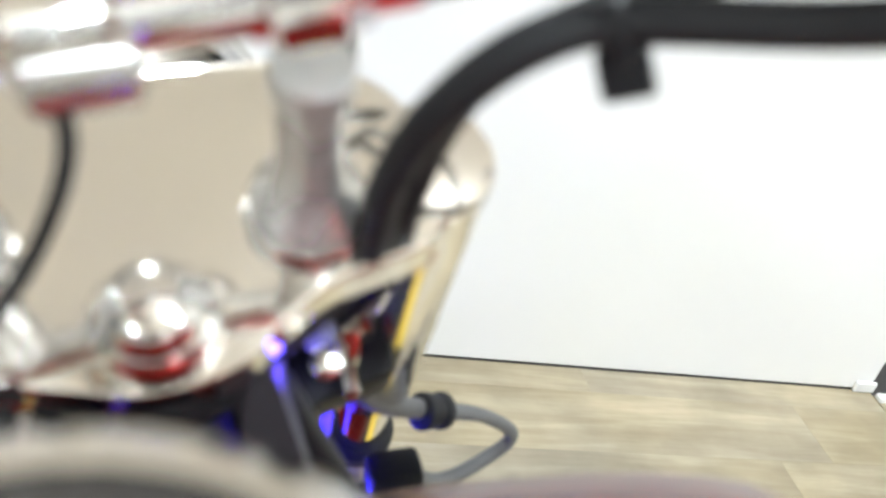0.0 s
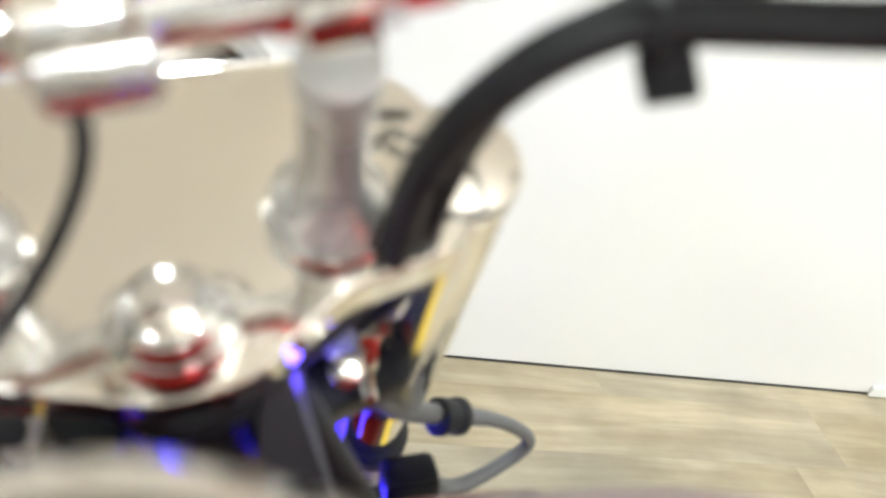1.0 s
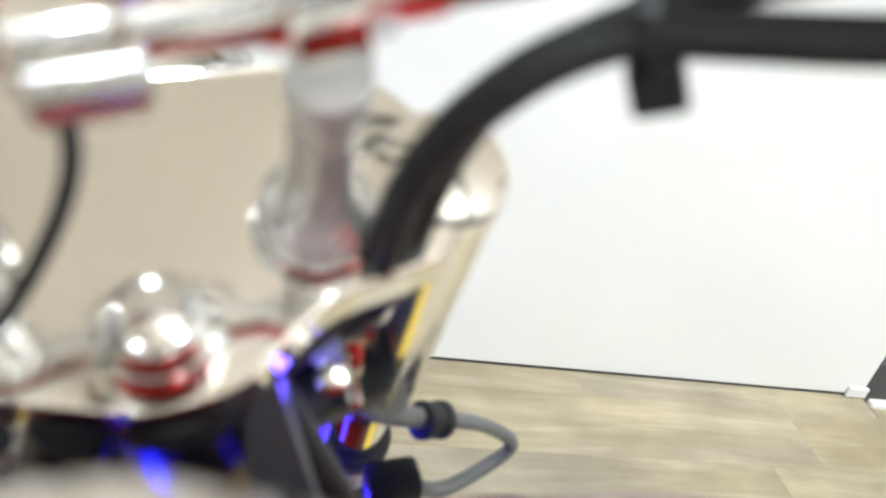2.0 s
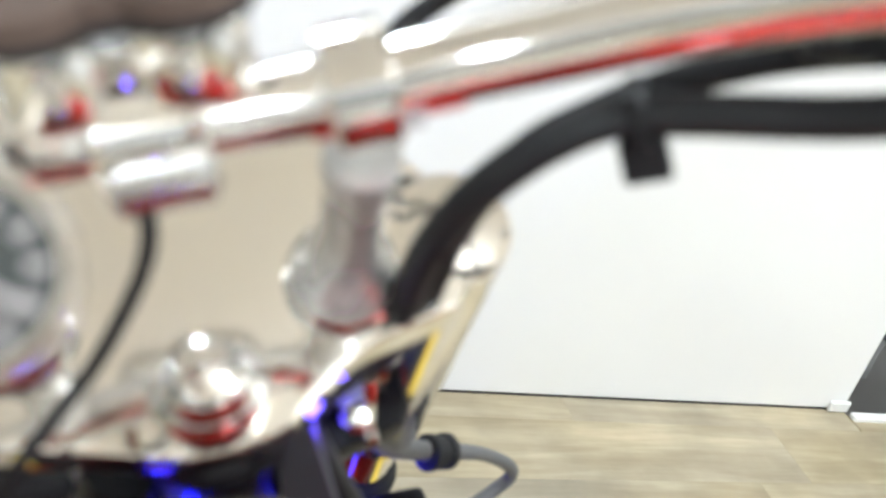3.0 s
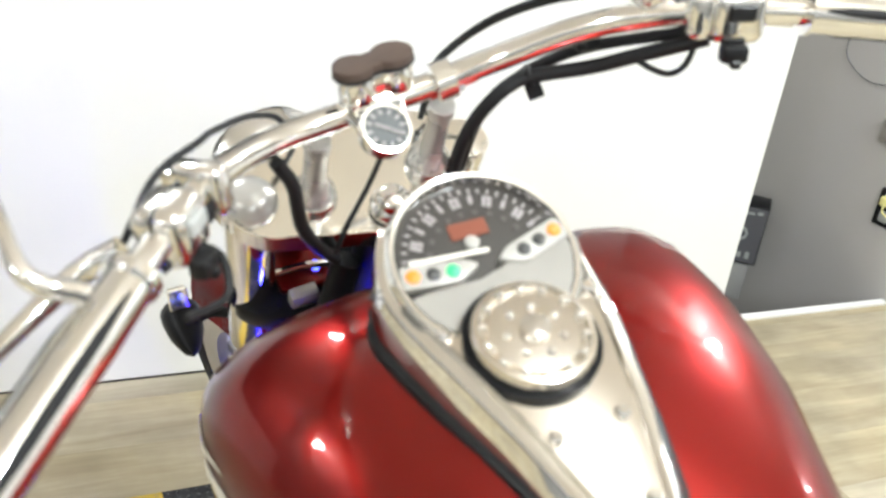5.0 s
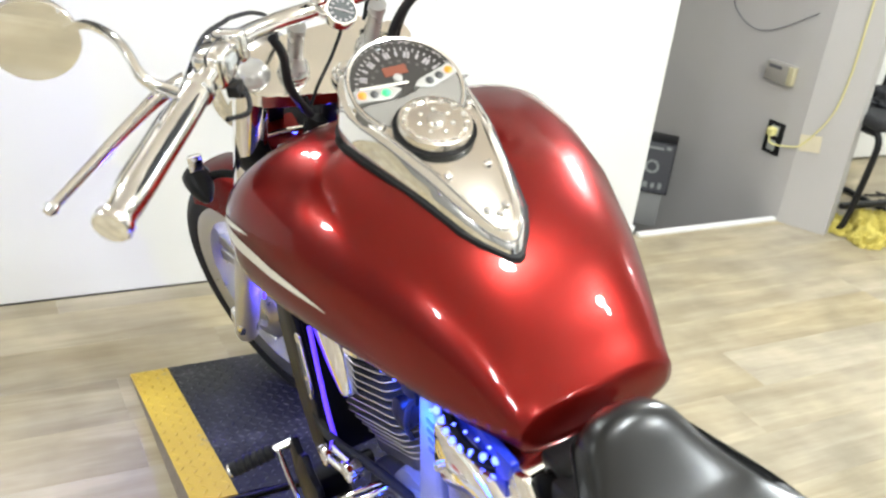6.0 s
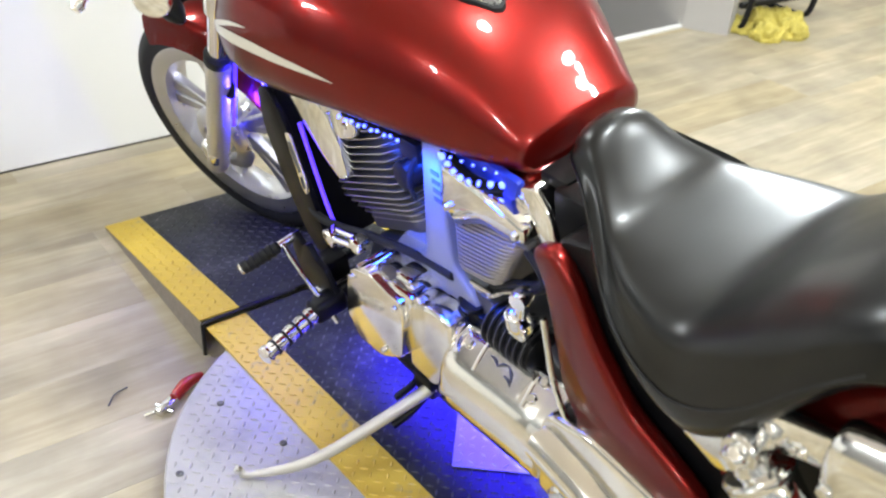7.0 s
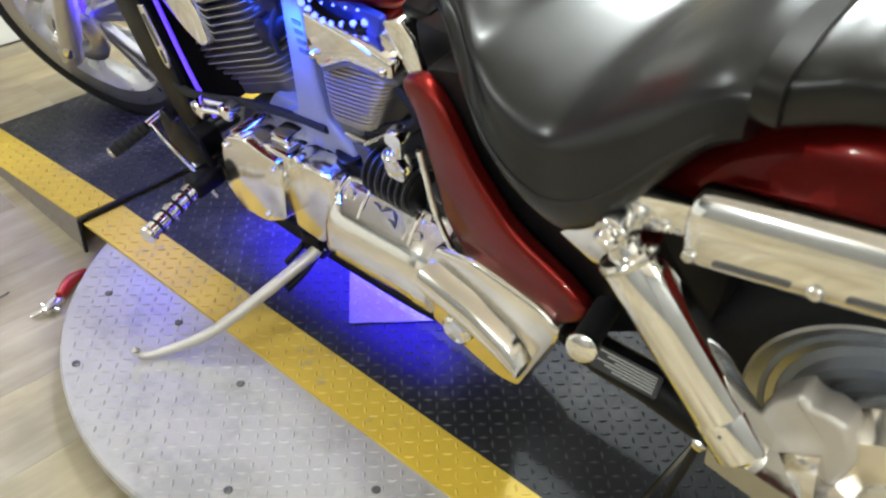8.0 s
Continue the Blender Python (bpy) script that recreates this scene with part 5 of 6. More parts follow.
part("front_chrome_cover", side_plate(rounded([(0.990, 0.640), (0.945, 0.668), (0.868, 0.640), (0.848, 0.575), (0.842, 0.512), (0.860, 0.500), (0.905, 0.530), (0.968, 0.598)], 0.018), -0.128, 0.03, 0.008, 3), CHROME, cf, "tapered chrome cover")
# pieces between the cylinders
vee = part("vee_cover", side_plate(rounded([(0.634, 0.69), (0.588, 0.69), (0.604, 0.53), (0.598, 0.455), (0.548, 0.412), (0.545, 0.385), (0.74, 0.385), (0.735, 0.415), (0.668, 0.448), (0.655, 0.545)], 0.016), -0.108, 0.05, 0.008, 3), VEE, bike, "smooth grey cover between the cylinders")
for k in range(4):
    part("vent_slot", box(-0.1095, -0.107, 0.602, 0.619, 0.575 + k * 0.016, 0.582 + k * 0.016), GUN, vee)
part("intake", join(tube([(-0.03, 0.665, 0.60), (-0.07, 0.675, 0.60), (-0.098, 0.69, 0.585)], 0.022, 14, 4), lathe([(0.02, 0), (0.024, 0.004), (0.024, 0.014), (0.016, 0.018), (0.0005, 0.018)], (-0.095, 0.695, 0.58), (-1, 0, 0), 20), box(-0.105, -0.08, 0.655, 0.70, 0.615, 0.65, 0.006, 2)), BLACK, bike, "black intake tube")
part("spark_lead", tube([(-0.06, 0.64, 0.65), (-0.10, 0.66, 0.63), (-0.112, 0.675, 0.585), (-0.10, 0.685, 0.54)], 0.004, 8, 5), RUBBER, bike)
part("rear_bracket", side_plate(rounded([(0.432, 0.690), (0.405, 0.700), (0.378, 0.672), (0.352, 0.585), (0.362, 0.572), (0.384, 0.590)], 0.008), -0.108, 0.010, 0.003), CHROME, bike, "chrome engine bracket")
part("vacuum_hose", tube([(-0.095, 0.435, 0.58), (-0.10, 0.40, 0.555), (-0.10, 0.41, 0.53), (-0.09, 0.47, 0.49), (-0.085, 0.53, 0.455)], 0.009, 10, 5), RUBBER, bike, "black rubber hose")
front_strip = part("light_bar", tube([(-0.139, 0.785, 0.668), (-0.129, 0.73, 0.667), (-0.119, 0.67, 0.667)], 0.004, 8, 4), BLACK, bike, "slim blue light bar under the tank")
for k in range(10):
    u = k / 9
    part("led", lathe([(0.0003, -0.003), (0.0024, -0.002), (0.003, 0), (0.0024, 0.002), (0.0003, 0.003)], (-0.145 + 0.022 * u, 0.785 - 0.115 * u, 0.666 - 0.003 * (k % 2)), (-1, 0, 0), 10), LED_BLUE, front_strip, "glowing blue led")
part("led_panel", side_plate(rounded([(0.592, 0.685), (0.565, 0.652), (0.50, 0.642), (0.452, 0.652), (0.440, 0.685), (0.51, 0.69)], 0.008), -0.100, 0.012, 0.002), BLUE_PANEL, bike, "deep blue lamp holder")
rear_strip = part("light_bar", tube([(-0.100, 0.590, 0.672), (-0.110, 0.54, 0.662), (-0.108, 0.495, 0.660), (-0.088, 0.468, 0.664)], 0.008, 8, 5), BLACK, bike, "curved blue light bar under the tank")
for k in range(8):
    u = k / 7
    part("led", lathe([(0.0003, -0.005), (0.0045, -0.003), (0.0056, 0), (0.0045, 0.003), (0.0003, 0.005)], (-0.112 - 0.012 * math.sin(math.pi * u) + 0.012 * u, 0.582 - 0.11 * u, 0.670 - 0.010 * math.sin(math.pi * u)), (-1, 0, 0.3), 12), LED_BLUE, rear_strip, "glowing blue led")
for k in range(6):
    u = k / 5
    part("led", lathe([(0.0003, -0.0025), (0.0025, 0), (0.0003, 0.0025)], (-0.128 + 0.022 * u, 0.565 - 0.09 * u, 0.690), (0, 0, 1), 8), LED_BLUE, rear_strip, "glowing blue led")

# ---- chrome lower covers, standing out further at the foot
def flare(bm):
    for v in bm.verts:
        drop = max(0.0, 0.41 - v.co.z)
        v.co.x -= 0.11 * drop
        v.co.z += 0.15 * drop
    return bm


cov1 = part("generator_cover", flare(side_plate(rounded([(0.805, 0.345), (0.790, 0.385), (0.735, 0.405), (0.690, 0.395), (0.655, 0.392), (0.648, 0.34), (0.652, 0.262), (0.71, 0.222), (0.775, 0.218), (0.812, 0.262)], 0.010, 3), -0.178, 0.085, 0.006, 2)), POLISHED, bike, "faceted chrome engine side cover", 30)
for a, b in (((-0.120, 0.765, 0.405), (-0.172, 0.775, 0.394)), ((-0.118, 0.745, 0.412), (-0.172, 0.752, 0.401))):
    part("cover_rib", flare(rod(a, b, 0.0045, 10)), CHROME, cov1)
part("cover_step", flare(join(box(-0.165, -0.10, 0.64, 0.705, 0.372, 0.404, 0.006, 2), box(-0.150, -0.10, 0.66, 0.70, 0.40, 0.418, 0.004, 2))), CHROME, cov1)
for yy, zz in ((0.785, 0.37), (0.70, 0.250), (0.665, 0.375)):
    part("cover_bolt", flare(lathe([(0.006, 0), (0.006, 0.004), (0.0045, 0.006), (0.0005, 0.006)], (-0.178, yy, zz), (-1, 0, 0), 12)), CHROME_WORN, cov1)
part("cover_link", flare(side_plate(rounded([(0.668, 0.372), (0.60, 0.392), (0.562, 0.386), (0.560, 0.25), (0.60, 0.212), (0.668, 0.218)], 0.012, 3), -0.152, 0.05, 0.008, 3)), POLISHED, cov1, "smooth chrome joining cover", 30)
part("timing_cover", join(box(-0.112, -0.08, 0.50, 0.62, 0.335, 0.395, 0.008, 2), lathe([(0.028, 0), (0.028, 0.01), (0.02, 0.014), (0.0005, 0.014)], (-0.09, 0.57, 0.398), (-0.25, 0, 1), 24)), BLACK, bike, "glossy black inner cover")
# loaf-shaped gearbox cover: sloping top, rolled shoulder, straight foot
GB = [(-0.100, 0.255), (-0.165, 0.254), (-0.188, 0.262), (-0.197, 0.278), (-0.195, 0.300), (-0.188, 0.325), (-0.178, 0.343), (-0.168, 0.353), (-0.150, 0.363), (-0.132, 0.373), (-0.116, 0.380), (-0.106, 0.376), (-0.100, 0.360)]


def loaf(y, k):
    return [(-0.10 + (x + 0.10) * k, y, 0.315 + (z - 0.315) * (0.35 + 0.65 * k) - 0.06 * (y - 0.46)) for x, z in GB]


ends = [(0.578, 0.30), (0.577, 0.62), (0.572, 0.82), (0.562, 0.93), (0.548, 0.985), (0.53, 1.0)]
cov2 = part("gearbox_cover", rings([loaf(y, k) for y, k in ends] + [loaf(y, 1.0) for y in (0.46, 0.40)] + [loaf(0.362, 1.0), loaf(0.356, 0.985), loaf(0.352, 0.95)]), POLISHED, bike, "loaf-shaped chrome gearbox cover", 50)


def on_top(y, k, up=0.0):
    """A spot on the cover's sloping top, k from its shoulder to its back rim."""
    x, z = -0.168 + 0.052 * k, 0.353 + 0.027 * k
    return Vector((x - 0.46 * up, y, z + 0.89 * up - 0.06 * (y - 0.46)))


rim = [on_top(0.545, 0.15), on_top(0.557, 0.45), on_top(0.557, 0.75), on_top(0.545, 0.98), on_top(0.46, 1.0), on_top(0.372, 1.0)]
part("cover_rim", tube(rim, 0.0048, 10, 5), CHROME, cov2, "raised chrome rim")
for yy in (0.508, 0.402):
    part("cover_rib", tube([on_top(yy, 0.95), on_top(yy - 0.004, 0.5, 0.001), on_top(yy - 0.010, 0.05)], 0.0036, 8, 4), CHROME, cov2)
rc2 = rings([[on_top(0.498, 0.10, -0.001), on_top(0.498, 0.10, 0.0018), on_top(0.498, 0.88, 0.0018), on_top(0.498, 0.88, -0.001)], [on_top(0.408, 0.10, -0.001), on_top(0.408, 0.10, 0.0018), on_top(0.408, 0.88, 0.0018), on_top(0.408, 0.88, -0.001)]])
part("cover_recess", rc2, CHROME_WORN, cov2, "dull panel in the cover's top")
for ya, ka, yb, kb in ((0.488, 0.62, 0.468, 0.50), (0.468, 0.50, 0.450, 0.66), (0.450, 0.66, 0.430, 0.34), (0.448, 0.40, 0.428, 0.26)):
    part("cover_emblem", tube([on_top(ya, ka, 0.002), on_top((ya + yb) / 2, (ka + kb) / 2 + 0.05, 0.004), on_top(yb, kb, 0.002)], [0.0012, 0.0022, 0.001], 8, 4), GUN, cov2, "dark cast emblem")
for yy, kk in ((0.535, 0.55), (0.385, 0.35), (0.385, 0.85)):
    part("cover_bolt", lathe([(0.008, 0), (0.008, 0.004), (0.006, 0.007), (0.0005, 0.007)], on_top(yy, kk), (-0.46, 0, 0.89), 14), CHROME, cov2)
band = [loaf(y, 1.03) for y in (0.366, 0.362, 0.344, 0.340)]
part("cover_band", rings(band), POLISHED, cov2, "", 40)
cov3 = part("pivot_cover", flare(side_plate(rounded([(0.348, 0.365), (0.330, 0.392), (0.262, 0.405), (0.15, 0.385), (0.118, 0.362), (0.122, 0.335), (0.178, 0.185), (0.22, 0.178), (0.345, 0.222)], 0.012, 4), -0.168, 0.05, 0.008, 3)), POLISHED, bike, "chrome swingarm pivot cover", 30)
ridge = []
for y, z, w in ((0.340, 0.338, 0.9), (0.325, 0.334, 1.0), (0.25, 0.312, 1.0), (0.195, 0.286, 0.95), (0.172, 0.270, 0.75), (0.160, 0.262, 0.4)):
    ridge.append([(-0.165, y + 0.004, z - 0.034 * w), (-0.190, y + 0.002, z - 0.028 * w), (-0.199, y, z - 0.010 * w), (-0.198, y, z + 0.012 * w), (-0.188, y, z + 0.026 * w), (-0.165, y - 0.004, z + 0.030 * w)])
part("cover_ridge", flare(rings(ridge)), POLISHED, cov3, "broad rolled ridge", 45)
part("pivot_cap", flare(lathe([(0.026, 0), (0.026, 0.004), (0.021, 0.008), (0.016, 0.005), (0.0005, 0.006)], (-0.170, 0.290, 0.240), (-1, 0, 0), 28)), CHROME, cov3)

starter = part("starter_housing", lathe([(0.020, -0.055), (0.034, -0.050), (0.034, 0.045), (0.024, 0.052)], (-0.098, 0.465, 0.402), (0, 1, 0.05), 28), BLACK, bike, "black ribbed starter housing", 40)
for k in range(7):
    part("rib", lathe([(0.033, -0.0016), (0.0395, -0.0012), (0.0395, 0.0012), (0.033, 0.0016)], (-0.098, 0.425 + 0.0135 * k, 0.400 + 0.0007 * k), (0, 1, 0.05), 28), GREY_PLASTIC, starter)

# ---- shift linkage, pegs, side stand
part("shift_linkage", join(rod((-0.150, 0.885, 0.402), (-0.148, 0.80, 0.425), 0.006), rod((-0.165, 0.875, 0.398), (-0.16, 0.795, 0.418), 0.005), box(-0.172, -0.14, 0.855, 0.885, 0.385, 0.412, 0.006, 2), box(-0.165, -0.135, 0.785, 0.812, 0.405, 0.43, 0.006, 2)), CHROME, bike, "chrome shift linkage")
part("clutch_cable", tube([(-0.118, 1.02, 0.40), (-0.135, 0.965, 0.385), (-0.14, 0.88, 0.405), (-0.125, 0.78, 0.425), (-0.108, 0.68, 0.43), (-0.108, 0.60, 0.440)], 0.0076, 10, 6), RUBBER, bike, "black clutch cable to the engine")
part("cable_end", tube([(-0.095, 0.60, 0.432), (-0.092, 0.565, 0.432), (-0.092, 0.53, 0.436)], [0.0062, 0.0055, 0.0035], 10, 3), CHROME, bike)
part("clutch_arm", join(lathe([(0.019, 0), (0.019, 0.012), (0.015, 0.03), (0.009, 0.034)], (-0.118, 0.438, 0.455), (-0.3, 0, 1), 24), box(-0.132, -0.105, 0.42, 0.455, 0.435, 0.462, 0.007, 3), lathe([(0.013, -0.012), (0.015, -0.006), (0.015, 0.006), (0.013, 0.012)], (-0.128, 0.418, 0.525), (1, 0.2, 0), 20), rod((-0.122, 0.43, 0.48), (-0.126, 0.42, 0.52), 0.009)), CHROME, bike, "chrome clutch release")
part("oil_line", tube([(-0.098, 0.53, 0.436), (-0.10, 0.49, 0.47), (-0.105, 0.45, 0.50), (-0.112, 0.425, 0.53)], 0.0038, 8, 4), CHROME_WORN, bike)
controls = part("control_bracket", join(side_plate(rounded([(0.985, 0.345), (0.968, 0.372), (0.945, 0.352), (0.925, 0.365), (0.905, 0.338), (0.880, 0.330), (0.858, 0.285), (0.862, 0.245), (0.890, 0.225), (0.915, 0.240), (0.955, 0.248), (0.980, 0.285)], 0.006), -0.186, 0.012, 0.002),
                                        box(-0.175, -0.12, 0.905, 0.950, 0.268, 0.318, 0.006, 2), rod((-0.15, 0.93, 0.30), (-0.06, 0.95, 0.28), 0.014)), BLACK, bike, "black forward control bracket")
part("pivot_bolt", lathe([(0.011, 0), (0.011, 0.006), (0.008, 0.010), (0.0005, 0.010)], (-0.187, 0.905, 0.272), (-1, 0, 0), 14), CHROME_WORN, controls)
part("return_spring", tube([(-0.178 + 0.006 * math.cos(1.3 * k), 0.965 - 0.0035 * k, 0.330 - 0.0030 * k + 0.006 * math.sin(1.3 * k)) for k in range(24)], 0.0016, 6, 2), GUN, controls)
part("shift_lever", join(tube([(-0.206, 0.982, 0.350), (-0.209, 0.945, 0.330), (-0.210, 0.905, 0.308), (-0.206, 0.872, 0.276), (-0.200, 0.845, 0.240)], [0.0045, 0.0042, 0.0042, 0.0045, 0.005], 10, 5), rod((-0.180, 0.982, 0.350), (-0.214, 0.983, 0.346), 0.008)), CHROME_WORN, controls, "worn chrome shift lever")
peg = part("shift_peg", rod((-0.215, 0.982, 0.347), (-0.284, 1.001, 0.326), 0.0125, 18), RUBBER, controls, "black rubber shift peg")
for k in range(5):
    f = 0.18 + 0.16 * k
    c = Vector((-0.215, 0.982, 0.347)).lerp(Vector((-0.284, 1.001, 0.326)), f)
    part("peg_ring", lathe([(0.0128, -0.003), (0.0142, -0.0015), (0.0142, 0.0015), (0.0128, 0.003)], c, (-0.069, 0.019, -0.021), 18), RUBBER, peg)
part("peg_end", lathe([(0.0105, 0), (0.0105, 0.003), (0.007, 0.006), (0.0005, 0.0065)], (-0.284, 1.001, 0.326), (-0.069, 0.019, -0.021), 16), CHROME_WORN, peg)
pa, pb = Vector((-0.228, 0.868, 0.268)), Vector((-0.340, 0.850, 0.258))
fpeg = part("foot_peg", rod(pa, pb, 0.0145, 24), CHROME, bike, "chrome foot peg with rubber rings")
part("peg_mount", join(box(-0.235, -0.165, 0.850, 0.892, 0.246, 0.288, 0.012, 3), rod((-0.20, 0.875, 0.27), (-0.10, 0.90, 0.25), 0.015)), BLACK, fpeg, "black peg mount")
for k in range(8):
    c = pa.lerp(pb, 0.10 + 0.105 * k)
    part("rubber_ring", lathe([(0.0142, -0.0028), (0.0163, -0.002), (0.0163, 0.002), (0.0142, 0.0028)], c, pb - pa, 22), RUBBER if k % 2 else CHROME, fpeg)
part("peg_cap", lathe([(0.0165, -0.004), (0.0175, 0.0), (0.0165, 0.006), (0.010, 0.010), (0.0005, 0.0115)], pb, pb - pa, 24), CHROME, fpeg)
stand = part("side_stand", tube([(-0.150, 0.640, 0.196), (-0.240, 0.668, 0.163), (-0.335, 0.702, 0.129), (-0.385, 0.727, 0.113), (-0.415, 0.750, 0.105), (-0.445, 0.772, 0.101), (-0.463, 0.786, 0.103), (-0.469, 0.791, 0.112)], [0.0115, 0.0110, 0.0100, 0.0095, 0.0085, 0.0070, 0.0070, 0.0070], 16, 6), CAST, bike, "lowered pale steel side stand", 60)
part("stand_knob", lathe([(0.0005, -0.008), (0.006, -0.007), (0.0085, -0.002), (0.0085, 0.002), (0.006, 0.007), (0.0005, 0.008)], (-0.470, 0.792, 0.114), (-0.3, 0.3, 0.9), 16), CHROME_WORN, stand, "curled tip of the stand", 50)
part("stand_spring", tube([(-0.235, 0.655, 0.150), (-0.200, 0.650, 0.160), (-0.165, 0.648, 0.175)], 0.0065, 10, 4), BLACK, stand, "black stand spring")
part("stand_bracket", join(box(-0.165, -0.11, 0.63, 0.68, 0.172, 0.222, 0.008, 2), tube([(-0.20, 0.69, 0.165), (-0.16, 0.68, 0.185), (-0.12, 0.72, 0.175)], 0.006, 8, 4)), BLACK, stand, "black stand bracket and spring")

# ---- seat
SY = [-0.095, -0.06, -0.02, 0.04, 0.09, 0.125, 0.16, 0.22, 0.28, 0.325, 0.36, 0.385]
ST = [0.868, 0.864, 0.840, 0.784, 0.733, 0.701, 0.697, 0.697, 0.706, 0.744, 0.782, 0.766]
SW = [0.178, 0.182, 0.188, 0.196, 0.197, 0.192, 0.186, 0.166, 0.128, 0.092, 0.072, 0.056]
SB = [0.785, 0.762, 0.705, 0.615, 0.580, 0.582, 0.592, 0.628, 0.672, 0.700, 0.715, 0.725]
SS = [0.168, 0.170, 0.174, 0.178, 0.177, 0.173, 0.168, 0.148, 0.106, 0.072, 0.058, 0.047]
SE = [2.0, 2.0, 2.1, 2.3, 2.7, 3.4, 3.8, 3.8, 2.8, 2.2, 2.0, 2.0]
SD = [0.070, 0.075, 0.078, 0.070, 0.053, 0.042, 0.038, 0.034, 0.034, 0.036, 0.036, 0.036]


def seat_ring(y):
    t, w, b, ws, e, deep = (fade(y, SY, v) for v in (ST, SW, SB, SS, SE, SD))
    drop = min(deep, (t - b) * 0.5)
    prof = [(ws * max(0.0, math.cos(a)) ** (2 / e), t - drop + drop * math.sin(a) ** (2 / e)) for a in np.linspace(math.pi / 2, 0, 14)]
    low = t - drop
    prof += [(ws + (w - ws) * 0.45, low - (low - b) * 0.22), (ws + (w - ws) * 0.85, low - (low - b) * 0.45), (w, low - (low - b) * 0.68), (w * 0.985, b + 0.022), (w * 0.95, b + 0.006), (w * 0.88, b), (w * 0.6, b + 0.006), (w * 0.3, b + 0.015), (0.0, b + 0.015)]
    right = [(x, y, z) for x, z in prof]
    return right + [(-x, yy, z) for x, yy, z in right[-2:0:-1]]


sy = np.linspace(-0.095, 0.385, 56)
loops = [seat_ring(y) for y in sy]
cen = Vector((0, 0.396, 0.745))
loops += [[cen + (Vector(p) - cen) * k + Vector((0, 0.012 * (1 - k), 0)) for p in loops[-1]] for k in (0.85, 0.55, 0.15)]
bm = moved(rings(loops), Matrix.Translation((-0.008, 0, 0)))
for _ in range(2):
    bmesh.ops.smooth_vert(bm, verts=bm.verts, factor=0.35, use_axis_x=True, use_axis_y=True, use_axis_z=True)
seat = part("rider_seat", bm, VINYL, bike, "black vinyl dished rider seat", 80)
for sx in (-1, 1):
    pts = []
    for y in np.linspace(-0.07, 0.30, 9):
        ring = seat_ring(y)
        p = ring[15] if sx > 0 else ring[-15]
        pts.append((p[0] * 1.002 - 0.008, p[1], p[2]))
    part("seam_piping", tube(pts, 0.0015, 8, 4), FABRIC, seat, "sewn seat seam")
part("electrics_case", join(box(-0.075, 0.075, 0.29, 0.408, 0.50, 0.682, 0.008, 2), box(-0.06, 0.06, 0.395, 0.445, 0.668, 0.686, 0.005, 2)), PLASTIC, bike, "black case under the seat")
# pillion seat
PY = [-0.42, -0.40, -0.34, -0.25, -0.16, -0.115]
PT = [0.84, 0.882, 0.905, 0.905, 0.893, 0.872]
PW = [0.07, 0.095, 0.122, 0.148, 0.168, 0.172]
PB = [0.82, 0.828, 0.832, 0.828, 0.810, 0.788]
loops = []
for y in np.linspace(-0.42, -0.10, 16):
    t, w, b = (float(np.interp(y, PY, v)) for v in (PT, PW, PB))
    loops.append(ring_profile(0, (t + b) / 2, w, t, b, 3.2, 3.5, y, 36))
bm = rings(loops)
pillion = part("pillion_seat", bm, VINYL, bike, "black vinyl pillion pad", 80)
part("seat_strap", rings([ring_profile(0, 0.83, 0.180, 0.877, 0.795, 3.0, 3.4, y, 36) for y in (-0.118, -0.113, -0.098, -0.093)]), VINYL, pillion, "black seat cross band", 50)

# ---- side panel, rear mudguard, struts
outer = [(0.385, 0.640), (0.358, 0.60), (0.342, 0.52), (0.330, 0.44), (0.292, 0.385), (0.21, 0.352), (0.150, 0.345), (0.095, 0.385), (0.085, 0.42), (0.13, 0.452), (0.20, 0.490), (0.26, 0.560), (0.30, 0.632), (0.338, 0.665)]
bm = side_plate(rounded(outer, 0.02, 4), -0.160, 0.03, 0.012, 4)
for v in bm.verts:
    v.co.x += 0.10 * max(0.0, v.co.y - 0.22) ** 1.2 * 1.6
panel = part("side_panel", bm, RED, bike, "candy-red side panel", 40)
part("panel_trim", tube([(-0.152, 0.350, 0.55), (-0.151, 0.346, 0.50), (-0.153, 0.335, 0.44), (-0.160, 0.294, 0.382), (-0.166, 0.212, 0.348), (-0.166, 0.150, 0.340)], 0.0048, 10, 5), CHROME, panel, "thin chrome lower trim")
part("inner_panel", side_plate(rounded([(0.36, 0.66), (0.30, 0.35), (0.10, 0.33), (-0.06, 0.45), (-0.10, 0.70), (0.10, 0.60), (0.25, 0.69)], 0.03), -0.125, 0.25, 0.01), BLACK, bike, "black inner side panel")
bm = bmesh.new()
RC = Vector((0, -0.30, 0.33))
sec = []
for a in np.linspace(radians(28), radians(175), 24):
    row = []
    for t in np.linspace(-1, 1, 15):
        r = 0.486 + 0.012 * (1 - t * t) - 0.35 * max(0, abs(t) - 0.78)
        row.append(bm.verts.new((0.166 * (abs(t) ** 0.8) * (1 if t > 0 else -1), RC.y + r * math.cos(a), RC.z + r * math.sin(a))))
    sec.append(row)
for a, b in zip(sec, sec[1:]):
    for i in range(14):
        bm.faces.new((a[i], a[i + 1], b[i + 1], b[i]))
bmesh.ops.solidify(bm, geom=bm.faces[:], thickness=0.003)
part("rear_mudguard", bm, RED, bike, "candy-red rear mudguard", 60)
